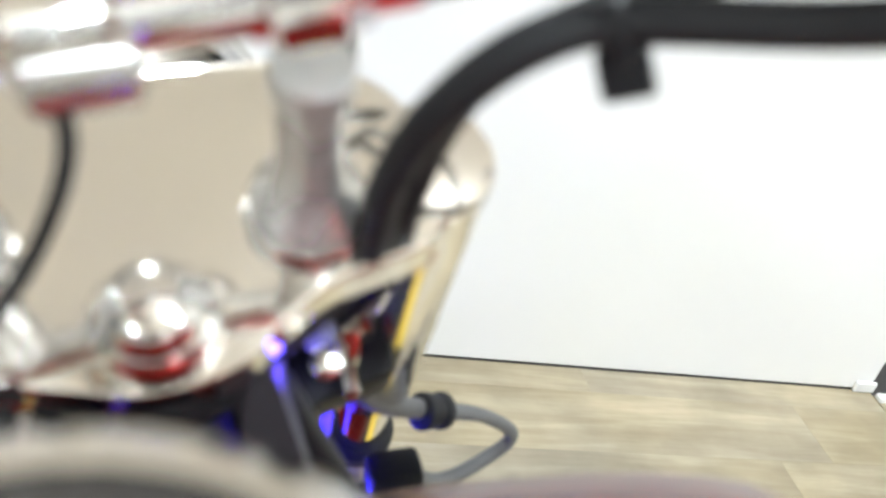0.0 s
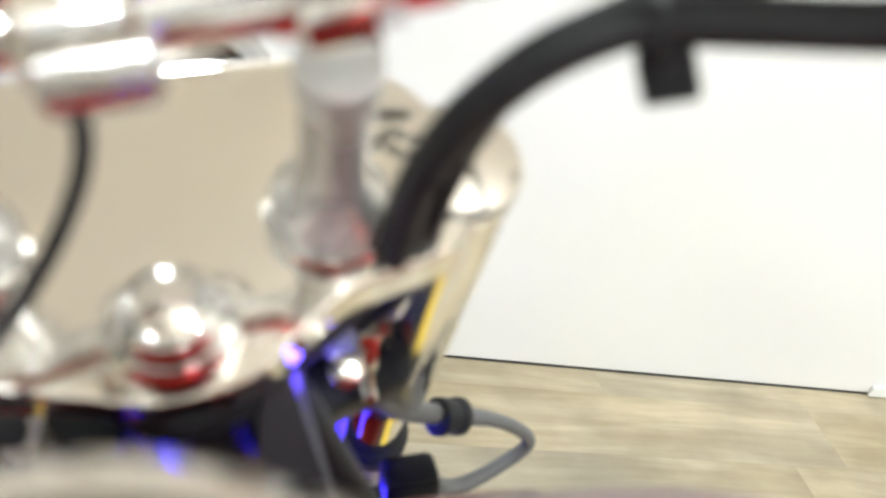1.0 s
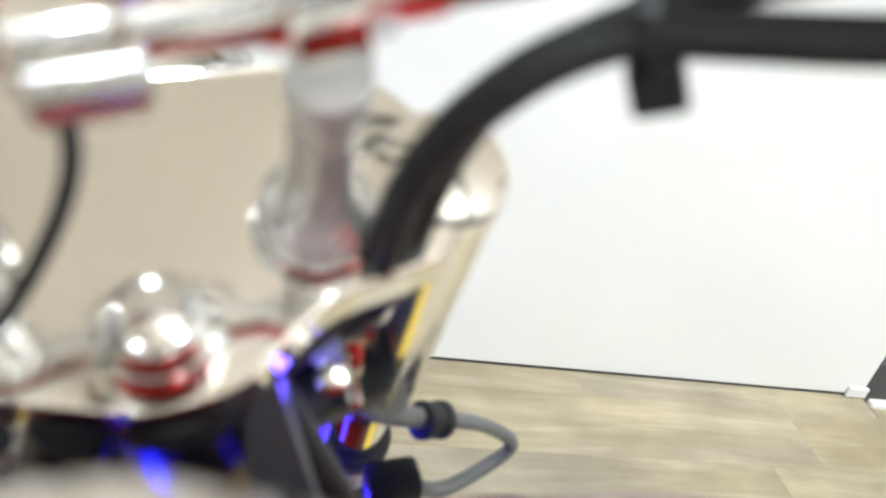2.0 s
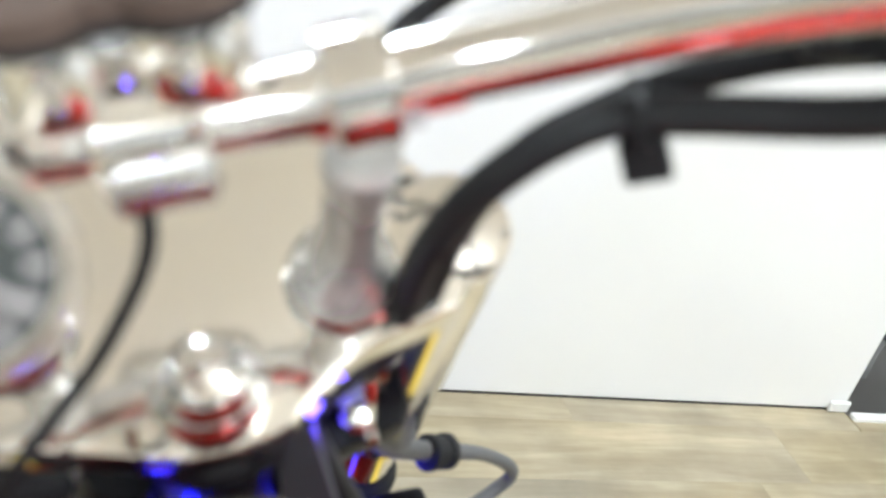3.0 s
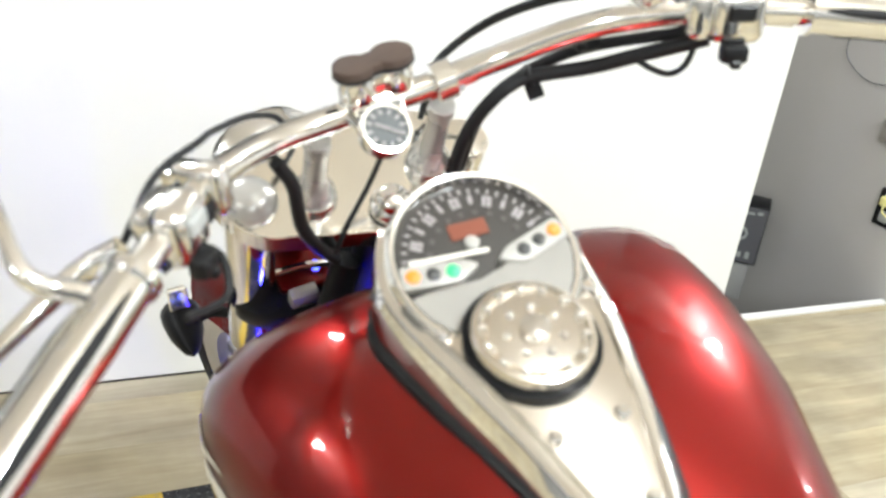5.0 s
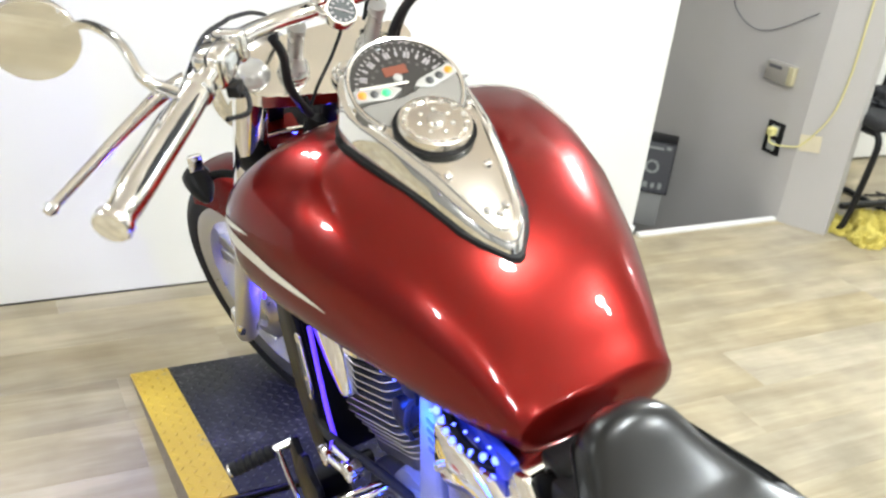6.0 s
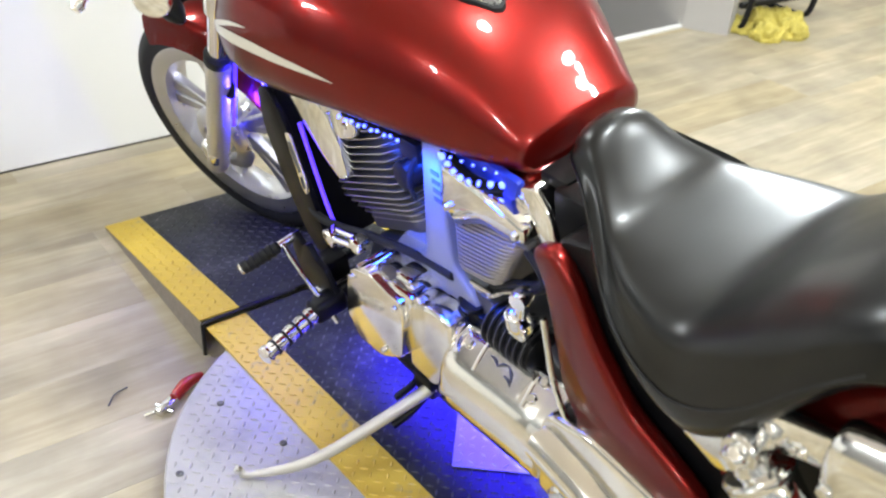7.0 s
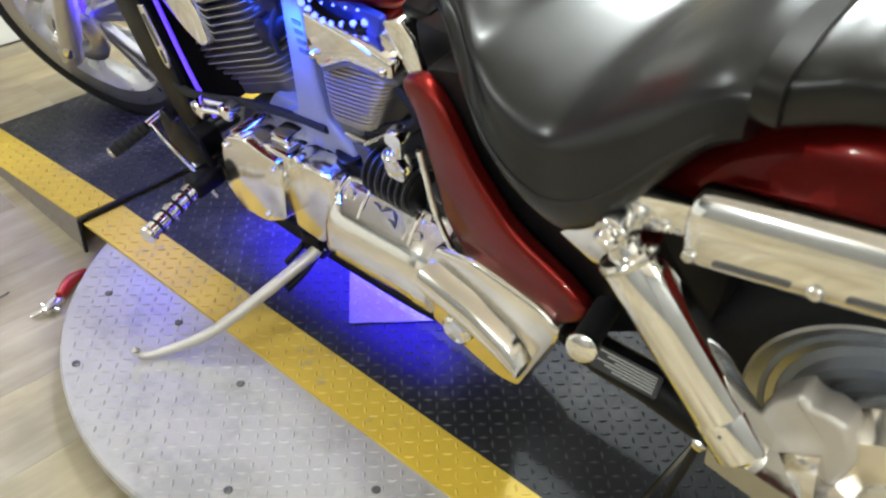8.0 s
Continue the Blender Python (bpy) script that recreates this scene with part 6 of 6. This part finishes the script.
for sx in (-1, 1):
    mir = Matrix.Diagonal((-sx, 1, 1, 1))
    loops = []
    for y, k in [(-0.0575, 0.62), (-0.0590, 0.82), (-0.0625, 0.94), (-0.0690, 0.99)] + [(y, 1.0) for y in np.linspace(-0.08, -0.40, 12)] + [(-0.412, 0.9), (-0.416, 0.6)]:
        top, low = 0.728 - (y + 0.065) * 0.215, 0.640 - (y + 0.085) * 0.255
        mid = low + (top - low) * 0.52
        loops.append(ring_profile(-0.178, mid, 0.030 * k, mid + (top - mid) * k, mid - (mid - low) * k, 2.1, 3.6, y, 44))
    st = part("mudguard_strut", moved(side_plate(rounded([(0.055, 0.640), (0.035, 0.672), (-0.02, 0.690), (-0.075, 0.705), (-0.075, 0.66), (-0.03, 0.648), (0.03, 0.615)], 0.012), -0.186, 0.02, 0.005, 2), mir), CHROME, bike, "chrome rear mudguard strut", 35)
    cover = part("strut_cover", moved(rings(loops), mir), CHROME, st, "rounded chrome strut cover", 60)
    for slot in ([(-0.092, 0.660), (-0.094, 0.669), (-0.168, 0.688), (-0.168, 0.680)], [(-0.215, 0.694), (-0.217, 0.703), (-0.30, 0.724), (-0.30, 0.716)]):
        part("strut_slot", moved(side_plate(rounded(slot, 0.003), -0.2085, 0.004), mir), GUN, cover)
    for yy, zz in ((-0.069, 0.660), (-0.190, 0.688)):
        part("strut_bolt", moved(lathe([(0.0085, 0), (0.0085, 0.004), (0.006, 0.008), (0.0005, 0.0085)], (-0.204, yy, zz), (-1, 0, 0), 14), mir), CHROME_WORN, cover)
    sa, sb = Vector((sx * 0.198, 0.012, 0.628)), Vector((sx * 0.198, -0.166, 0.386))
    dd = (sb - sa).length
    shock = part("shock_absorber", lathe([(0.016, 0.012), (0.0325, 0.014), (0.0350, 0.018), (0.0350, 0.10), (0.0345, dd - 0.06), (0.031, dd - 0.022), (0.02, dd - 0.016)], sa, sb - sa, 96), CHROME, bike, "chrome shrouded shock absorber", 35)
    band = part("shock_band", lathe([(0.0344, dd - 0.075), (0.0354, dd - 0.072), (0.0350, dd - 0.020), (0.030, dd - 0.013)], sa, sb - sa, 64), CHROME, shock)
    ax = (sb - sa).normalized()
    out = Vector((sx, 0, 0))
    for turn in (-0.35, 0.35):
        side = (out * math.cos(turn) + ax.cross(out) * math.sin(turn)).normalized()
        part("hole", lathe([(0.0022, 0), (0.0022, 0.0008), (0.0003, 0.0009)], sb - ax * 0.062 + side * 0.0350, side, 10), GUN, band)
    part("shock_cap", lathe([(0.0345, 0.016), (0.0362, 0.018), (0.0362, 0.022), (0.0348, 0.025)], sa, sb - sa, 64), CHROME_WORN, shock)
    part("shock_eye", lathe([(0.010, -0.016), (0.019, -0.016), (0.021, -0.012), (0.021, 0.012), (0.019, 0.016), (0.010, 0.016)], sa + Vector((0, 0.004, 0.012)), (1, 0, 0), 24), CHROME_WORN, shock)
    part("shock_bolt", lathe([(0.013, 0), (0.013, 0.008), (0.009, 0.014), (0.0005, 0.015)], sa + Vector((sx * 0.016, 0.004, 0.012)), (sx, 0, 0), 18), CHROME, shock)
    part("shock_collar", lathe([(0.02, 0), (0.0225, 0.004), (0.02, 0.016), (0.014, 0.02)], sa + (sb - sa) * 0.06, sa - sb, 20), CHROME_WORN, shock)
ppeg = part("passenger_peg", rod((-0.15, 0.06, 0.44), (-0.232, 0.036, 0.468), 0.0165, 20), RUBBER, bike, "folded black rubber passenger peg")
part("peg_cap", lathe([(0.0165, -0.002), (0.0190, 0.002), (0.0186, 0.008), (0.014, 0.0115), (0.0005, 0.0125)], (-0.232, 0.036, 0.468), (-0.9, -0.25, 0.3), 24), SATIN, ppeg, "pale metal peg cap")
part("strut_gusset", side_plate(rounded([(0.118, 0.548), (0.080, 0.582), (0.046, 0.618), (0.035, 0.60), (0.045, 0.535), (0.070, 0.525)], 0.006), -0.166, 0.006, 0.002), SATIN, bike, "pale metal gusset below the seat")
part("seat_bolt", lathe([(0.006, 0), (0.006, 0.003), (0.0035, 0.0035), (0.003, 0.001)], (-0.176, 0.006, 0.678), (-1, 0, 0), 14), CHROME_WORN, bike)
part("swingarm", join(tube([(-0.10, 0.17, 0.30), (-0.145, 0.08, 0.335), (-0.15, 0.0, 0.34), (-0.15, -0.10, 0.325), (-0.14, -0.25, 0.315)], 0.026, 16, 5), tube([(0.10, 0.17, 0.30), (0.14, 0.08, 0.335), (0.145, 0.0, 0.34), (0.14, -0.25, 0.315)], 0.026, 16, 5)), BLACK, bike, "black swingarm tube")
sw_lab = part("swingarm_label", moved(plate(rounded([(-0.048, -0.015), (0.048, -0.015), (0.048, 0.015), (-0.048, 0.015)], 0.004), 0.0015), Matrix.Translation((-0.166, 0.02, 0.36)) @ pose(0, 0, 0, 0, -50, 0) @ pose(0, 0, 0, 0, 0, 92)), GREY_PLASTIC, bike, "dark label with pale printed bars")
for k in range(6):
    part("print_bar", moved(box(-0.042, 0.040 - 0.012 * (k % 3), -0.0115 + k * 0.004, -0.0095 + k * 0.004, 0.0015, 0.0022), Matrix.Translation((-0.166, 0.02, 0.36)) @ pose(0, 0, 0, 0, -50, 0) @ pose(0, 0, 0, 0, 0, 92)), PRINT, sw_lab)
drive = part("final_drive", join(lathe([(0.05, -0.06), (0.09, -0.055), (0.115, -0.03), (0.12, 0.0), (0.10, 0.03), (0.05, 0.04)], (-0.14, -0.325, 0.395), (-1, 0, 0), 36), tube([(-0.148, -0.12, 0.335), (-0.152, -0.18, 0.35), (-0.15, -0.25, 0.375)], [0.03, 0.045, 0.07], 20, 4)), POLISHED, bike, "polished final drive housing", 40)
part("drive_cap", lathe([(0.05, 0), (0.052, 0.006), (0.04, 0.014), (0.018, 0.016), (0.0005, 0.016)], (-0.178, -0.325, 0.395), (-1, 0, 0), 32), CHROME_WORN, drive)
part("shock_mount", join(rod((-0.215, -0.165, 0.365), (-0.13, -0.165, 0.365), 0.012), box(-0.20, -0.14, -0.20, -0.14, 0.335, 0.362, 0.01, 2)), CHROME, drive)
part("breather_hose", tube([(-0.165, -0.094, 0.345), (-0.170, -0.088, 0.30), (-0.170, -0.072, 0.22), (-0.168, -0.055, 0.14)], 0.0055, 10, 4), RUBBER, bike, "thin black breather hose")
for by, bz in ((-0.104, 0.352), (-0.094, 0.318)):
    part("hose_bolt", lathe([(0.010, -0.02), (0.010, 0.004), (0.007, 0.008), (0.0005, 0.009)], (-0.176, by, bz), (-1, 0, 0), 14), CHROME_WORN, bike)
# added pale plate in the outline of the bright reflected fan
part("bright_fan_plate", side_plate(rounded([(-0.150, 0.425), (-0.165, 0.470), (-0.192, 0.508), (-0.205, 0.494), (-0.222, 0.500), (-0.245, 0.492), (-0.262, 0.440), (-0.250, 0.385), (-0.200, 0.372), (-0.160, 0.392)], 0.008, 4), -0.182, 0.04, 0.008, 3), CAST, drive, "pale fan-shaped plate holding the wheel's bright reflection", 40)
RW = Matrix.Translation((0.0, -0.31, 0.318))
wheel("rear_wheel", RW, 0.318, 0.165, 0.215, "cast alloy rear wheel", 5)
rear = bpy.data.objects["rear_wheel"]
part("wheel_disc", moved(lathe([(0.03, -0.075), (0.07, -0.085), (0.085, -0.072), (0.12, -0.066), (0.124, -0.076), (0.138, -0.078), (0.142, -0.066), (0.150, -0.064), (0.155, -0.074), (0.168, -0.074), (0.172, -0.058), (0.192, -0.05), (0.196, -0.060), (0.21, -0.060), (0.21, -0.03), (0.03, -0.03), (0.03, -0.075)], (0, 0, 0), (1, 0, 0), 56, True), RW), VEE, rear, "stepped grey alloy wheel disc", 35)
part("drive_bracket", rings([[(-0.215, -0.12, 0.392), (-0.19, -0.12, 0.395), (-0.19, -0.12, 0.36), (-0.215, -0.12, 0.35)], [(-0.22, -0.20, 0.392), (-0.18, -0.20, 0.398), (-0.18, -0.20, 0.352), (-0.22, -0.20, 0.345)], [(-0.20, -0.32, 0.36), (-0.17, -0.32, 0.365), (-0.17, -0.32, 0.32), (-0.20, -0.32, 0.315)]]), CHROME_WORN, bike, "chrome lower shock bracket")
part("exhaust", join(tube([(0.10, 0.90, 0.60), (0.17, 0.97, 0.45), (0.19, 0.85, 0.30), (0.19, 0.5, 0.25), (0.19, 0.1, 0.26), (0.19, -0.45, 0.30)], [0.02, 0.02, 0.022, 0.03, 0.042, 0.045], 20, 6), tube([(0.10, 0.42, 0.58), (0.17, 0.36, 0.50), (0.19, 0.2, 0.38), (0.19, -0.45, 0.40)], [0.02, 0.022, 0.03, 0.042], 20, 6)), CHROME, bike, "twin chrome exhaust", 60)

# purple lit plate lying under the engine
bm = join(box(-0.085, 0.085, -0.085, 0.085, 0.0, 0.003, 0.0008, 1), plate_bm([], [treads(-0.083, 0.083, -0.083, 0.083, lambda x, y: 0.003)]))
tagged(part("metal_plate", moved(bm, DECK @ Matrix.Translation((-0.057, 0.594, ZT + 0.002)) @ pose(0, 0, 0, 0, 0, 46)), (PLATE, LUG_GREY)), "square dull tread-plate piece lying on the deck under the engine", "metal plate")

# ---------------------------------------------------------------- things in the room
def wall_pose(s, z, out=0.0):
    """A pose on the stair wall, s metres along it behind its bend; y points out of the wall."""
    p = p1 + slant * s + o_dir * out
    x = o_dir.cross(Vector((0, 0, 1)))
    return Matrix(((x.x, o_dir.x, 0, p.x), (x.y, o_dir.y, 0, p.y), (x.z, o_dir.z, 1, z), (0, 0, 0, 1)))


def outlet():
    e = empty("wall_outlet", wall_pose(0.112, 0.312), "dark wall outlet with a plugged-in yellow cable", "outlet")
    part("cover_plate", box(-0.04, 0.04, 0.0, 0.007, -0.065, 0.065, 0.003, 2), PLASTIC, e)
    for z in (-0.03, 0.03):
        part("socket", box(-0.018, 0.018, 0.006, 0.010, z - 0.02, z + 0.02, 0.004, 2), PRINT, e)
    part("plug", box(-0.016, 0.016, 0.009, 0.04, 0.012, 0.045, 0.006, 2), YELLOW_WIRE, e, "yellow plug")
    return e


outlet()


def thermostat():
    e = empty("thermostat", wall_pose(0.150, 0.563), "beige wall thermostat box", "thermostat")
    part("case", box(-0.065, 0.065, 0.0, 0.028, -0.038, 0.038, 0.005, 2), material("grey_beige_plastic", (0.32, 0.30, 0.27), 0.5, vary=0.06), e)
    part("side_cover", box(-0.066, -0.040, 0.003, 0.030, -0.037, 0.037, 0.004, 2), material("pale_yellow_plastic", (0.5, 0.46, 0.30), 0.5, vary=0.06), e)
    part("slot", box(-0.01, 0.05, 0.0275, 0.030, 0.014, 0.026, 0.001, 1), GUN, e)
    return e


thermostat()
pl = wall_pose(0.112, 0.335, 0.035)
face = (p0 - p1).normalized()
w = [pl.translation, p1 + slant * 0.09 + o_dir * 0.05 + Vector((0, 0, 0.305)), p1 + slant * 0.045 + o_dir * 0.02 + Vector((0, 0, 0.302)), p1 + face * 0.02 + o_dir * 0.012 + Vector((0, 0, 0.33)), p1 + face * 0.09 + o_dir * 0.008 + Vector((0, 0, 0.455)), p1 + face * 0.115 + o_dir * 0.008 + Vector((0, 0, 0.60)),
     p1 + face * 0.12 + o_dir * 0.008 + Vector((0, 0, 0.83)), p1 + face * 0.12 + o_dir * 0.008 + Vector((0, 0, 1.4))]
tagged(part("yellow_cable", tube(w, 0.0032, 8, 8), YELLOW_WIRE), "thin yellow cable running up the stair wall", "cable")
gw = [p1 + slant * s_ + o_dir * 0.01 + Vector((0, 0, z)) for s_, z in ((0.53, 1.05), (0.502, 0.928), (0.448, 0.853), (0.442, 0.755), (0.336, 0.694), (0.221, 0.714), (0.055, 0.813))]
tagged(part("thin_wire", tube(gw, 0.002, 6, 8), GUN), "thin dark wire hanging on the stair wall", "wire")


face_n = Vector((face.y, -face.x, 0))
if face_n.dot(o_dir) < 0:
    face_n = -face_n
tape_m = Matrix(((face.x, 0, face_n.x, p1.x), (face.y, 0, face_n.y, p1.y), (0, 1, 0, 0), (0, 0, 0, 1)))
tagged(part("tape_patch", moved(plate([(0.005, 0.30), (0.085, 0.31), (0.078, 0.375), (0.0, 0.365)], 0.0012, pose(0, 0, 0.0015)), tape_m), TAPE), "strip of pale yellow tape over the cable on the wall", "tape")


def floor_box():
    e = empty("equipment_box", pose(1.597, 2.613, -0.06, 0, 0, 137), "black printed box on a grey stand in the stairwell", "box")
    H = 0.23
    part("case", box(0.0, 0.26, -0.14, -0.003, 0.0, H, 0.004, 2), BLACK, e)
    part("front_panel", box(0.004, 0.256, -0.0035, 0.0, 0.005, H - 0.005, 0.001, 1), GUN, e, "dark printed front")
    part("print_ring", lathe([(0.03, 0), (0.03, 0.002), (0.02, 0.002), (0.02, 0)], (0.085, -0.001, H * 0.52), (0, 1, 0), 24), PRINT, e)
    for x0, x1, z0, z1 in ((0.05, 0.12, 0.86, 0.90), (0.03, 0.045, 0.10, 0.22), (0.06, 0.075, 0.10, 0.2), (0.09, 0.11, 0.10, 0.21), (0.02, 0.04, 0.88, 0.93), (0.13, 0.16, 0.42, 0.7)):
        part("print_bar", box(x0, x1, -0.001, 0.001, z0 * H, z1 * H), PRINT, e)
    part("stand", box(0.02, 0.24, -0.13, -0.02, -0.16, -0.001, 0.008, 2), material("grey_stand", (0.35, 0.35, 0.34), 0.6, vary=0.08), e, "grey plastic stand")
    part("post", rod((0.13, -0.07, -1.34), (0.13, -0.07, -0.155), 0.02), BLACK, e)
    return e


floor_box()


def chair():
    """Cantilever frame: two side loops of black tube, a padded seat."""
    e = empty("cantilever_chair", pose(1.955, 1.985, 0, 0, 0, -4), "black padded chair on a black tube frame beside the wall", "chair")
    W, D, H = 0.40, 0.40, 0.425
    for x in (0.0, W):
        part("frame_side", tube([(x, 0.02, H + 0.01), (x + (0.0 if x else 0), -0.01, H), (x, -0.03, H - 0.05), (x, -0.012, 0.2), (x, 0.01, 0.06), (x, 0.04, 0.022), (x, 0.09, 0.014), (x, D, 0.014)], 0.0125, 14, 6), PLASTIC, e)
        part("seat_rail", tube([(x, 0.0, H), (x, D, H - 0.01)], 0.0125, 12, 1, False), PLASTIC, e)
    part("floor_bar", tube([(0, D, 0.014), (W, D, 0.014)], 0.0125, 12, 1, False), PLASTIC, e)
    part("front_bar", box(-0.01, W + 0.01, 0.03, 0.055, 0.10, 0.125, 0.004, 1), PLASTIC, e)
    part("seat_pad", box(-0.02, W + 0.02, -0.03, D + 0.02, H + 0.008, H + 0.062, 0.022, 4), FABRIC, e, "black fabric seat pad")
    return e


chair()


def soft_heap(name, c, size, height, mat, seed, label, category, folds=5.0):
    bm = bmesh.new()
    bmesh.ops.create_icosphere(bm, subdivisions=5, radius=1.0)
    for v in bm.verts:
        p = v.co.copy()
        n1 = noise.noise(p * 1.7 + Vector((seed, 0, 0)))
        n2 = 1 - abs(noise.noise(p * folds + Vector((0, seed, 0)))) * 2
        r = 1 + 0.35 * n1 + 0.22 * n2
        v.co = Vector((p.x * size[0] * r, p.y * size[1] * r, max(0.0, p.z + 0.15) * height * (0.7 + 0.5 * n2 + 0.6 * n1)))
    return tagged(part(name, moved(bm, pose(*c)), mat, None, "", 80), label, category)


for rx, ry, wx, wy, h, seed in ((2.02, 1.91, 0.075, 0.05, 0.045, 1.3), (2.13, 1.88, 0.06, 0.055, 0.05, 3.9), (2.21, 1.97, 0.08, 0.05, 0.05, 4.1), (2.10, 2.03, 0.07, 0.06, 0.06, 7.7), (2.27, 2.05, 0.06, 0.05, 0.04, 9.2), (1.985, 2.03, 0.05, 0.05, 0.04, 12.5)):
    soft_heap("cleaning_rag", (rx, ry, 0.001), (wx, wy), h, RAG, seed, "crumpled yellow cloth under the chair", "cloth", 4.2)
soft_heap("shoulder_bag", (2.14, 2.13, 0.488), (0.085, 0.06), 0.06, FABRIC, 2.2, "small crumpled black bag lying on the chair", "bag", 2.6)
umbrella = empty("umbrella", pose(2.26, 2.22, 0.49, 8, -14, 0), "folded black umbrella standing on the chair", "umbrella")
part("canopy", lathe([(0.004, 0.0), (0.02, 0.01), (0.024, 0.03), (0.017, 0.12), (0.007, 0.22), (0.002, 0.25)], n=14), FABRIC, umbrella)
part("tip", rod((0, 0, 0.245), (0, 0, 0.275), 0.002, 8), PLASTIC, umbrella)
for k in range(4):
    rnd = random.Random(k)
    pts = [(2.48 + 0.18 * i + rnd.uniform(-0.05, 0.05), 2.22 + 0.06 * math.sin(1.4 * i + k) + rnd.uniform(-0.04, 0.04), 0.005 + 0.002 * k) for i in range(8)]
    tagged(part("floor_cable", tube(pts, 0.0045, 8, 6), RUBBER), "black cable lying loose on the floor", "cable", "cables on the floor")
dm = empty("door_1", pose(2.75, 2.718, 0), "white flush door in the far wall", "door", "", "structure")
part("leaf", box(0.0, 0.80, -0.03, 0.0, 0.01, 2.03, 0.003, 1), TRIM, dm)
part("door_handle", join(rod((0.06, -0.03, 1.0), (0.06, -0.075, 1.0), 0.009), rod((0.06, -0.07, 1.0), (0.17, -0.07, 1.0), 0.009)), CHROME_WORN, dm)
part("frame", join(box(-0.07, -0.002, -0.04, 0.002, 0, 2.1, 0.004, 1), box(0.802, 0.87, -0.04, 0.002, 0, 2.1, 0.004, 1), box(-0.07, 0.87, -0.04, 0.002, 2.04, 2.1, 0.004, 1)), TRIM, dm)
strap = [DECK @ Vector(p) for p in ((YL0 - 0.006, F0 - 0.006, 0.012), (YL0 - 0.006, F0 - 0.006, ZT + 0.006), (YL0 + 0.02, F0 - 0.006, ZT + 0.008), (-0.12, F0 - 0.006, ZT + 0.007))]
tagged(part("tie_strap", tube(strap, 0.0045, 8, 1, False), PLASTIC), "black strap in the joint of ramp and turntable", "strap")


def clamp_tool():
    e = empty("hand_tool", pose(-0.862, 1.067, 0.0, 0, 0, 27), "small red-handled hand tool lying on the floor", "tool")
    part("handle", tube([(-0.01, 0, 0.014), (0.03, 0.004, 0.020), (0.07, 0.0, 0.013)], [0.011, 0.013, 0.009], 12, 5), RED_TAG, e, "red plastic handle")
    part("jaw", join(box(-0.06, -0.008, -0.010, 0.010, 0.002, 0.018, 0.004, 2), rod((-0.04, -0.022, 0.008), (-0.04, 0.022, 0.008), 0.005), rod((-0.055, 0.006, 0.010), (-0.075, 0.02, 0.006), 0.004)), CHROME_WORN, e, "bare metal jaw")
    return e


clamp_tool()
twig = [(-0.985, 1.12, 0.003), (-0.965, 1.145, 0.004), (-0.935, 1.155, 0.003)]
tagged(part("wire_scrap", tube(twig, 0.0016, 6, 5), GUN), "short dark wire scrap on the floor", "wire")

# ---------------------------------------------------------------- floor planks, laid along the wall
floor_ob = bpy.data.objects["floor"]
PL, PW_, GAP = 1.22, 0.178, 0.0001


def plank_mesh(x_len, y_len):
    return mesh_of("plank", box(GAP, x_len - GAP, GAP, y_len - GAP, -0.0075, 0.0, 0.0003, 1), WOOD)


shared = {}
rnd = random.Random(5)
row = 0
y = -3.555
while y < 2.72:
    x = -4.2 - rnd.uniform(0, PL)
    while x < 4.38:
        xa, xb = max(x, -4.2), min(x + PL, 4.4)
        if y + PW_ <= 2.2:
            cells = [(xa, xb, y + PW_)]
        else:                                          # keep the stair opening and the wall's foot free
            cells = [(xa, min(xb, WX), WY + 0.05), (max(xa, WX), min(xb, 1.84), 2.2), (max(xa, 1.84), xb, y + PW_)]
        for ca, cb, cy in cells:
            if cb - ca > 0.02 and cy - y > 0.01:
                key = (round(cb - ca, 2), round(cy - y, 3))
                if key not in shared:
                    shared[key] = plank_mesh(*key)
                ob = new("plank", shared[key])
                ob.location = (ca, y, 0)
                ob.parent = floor_ob
        x += PL
    y += PW_
    row += 1
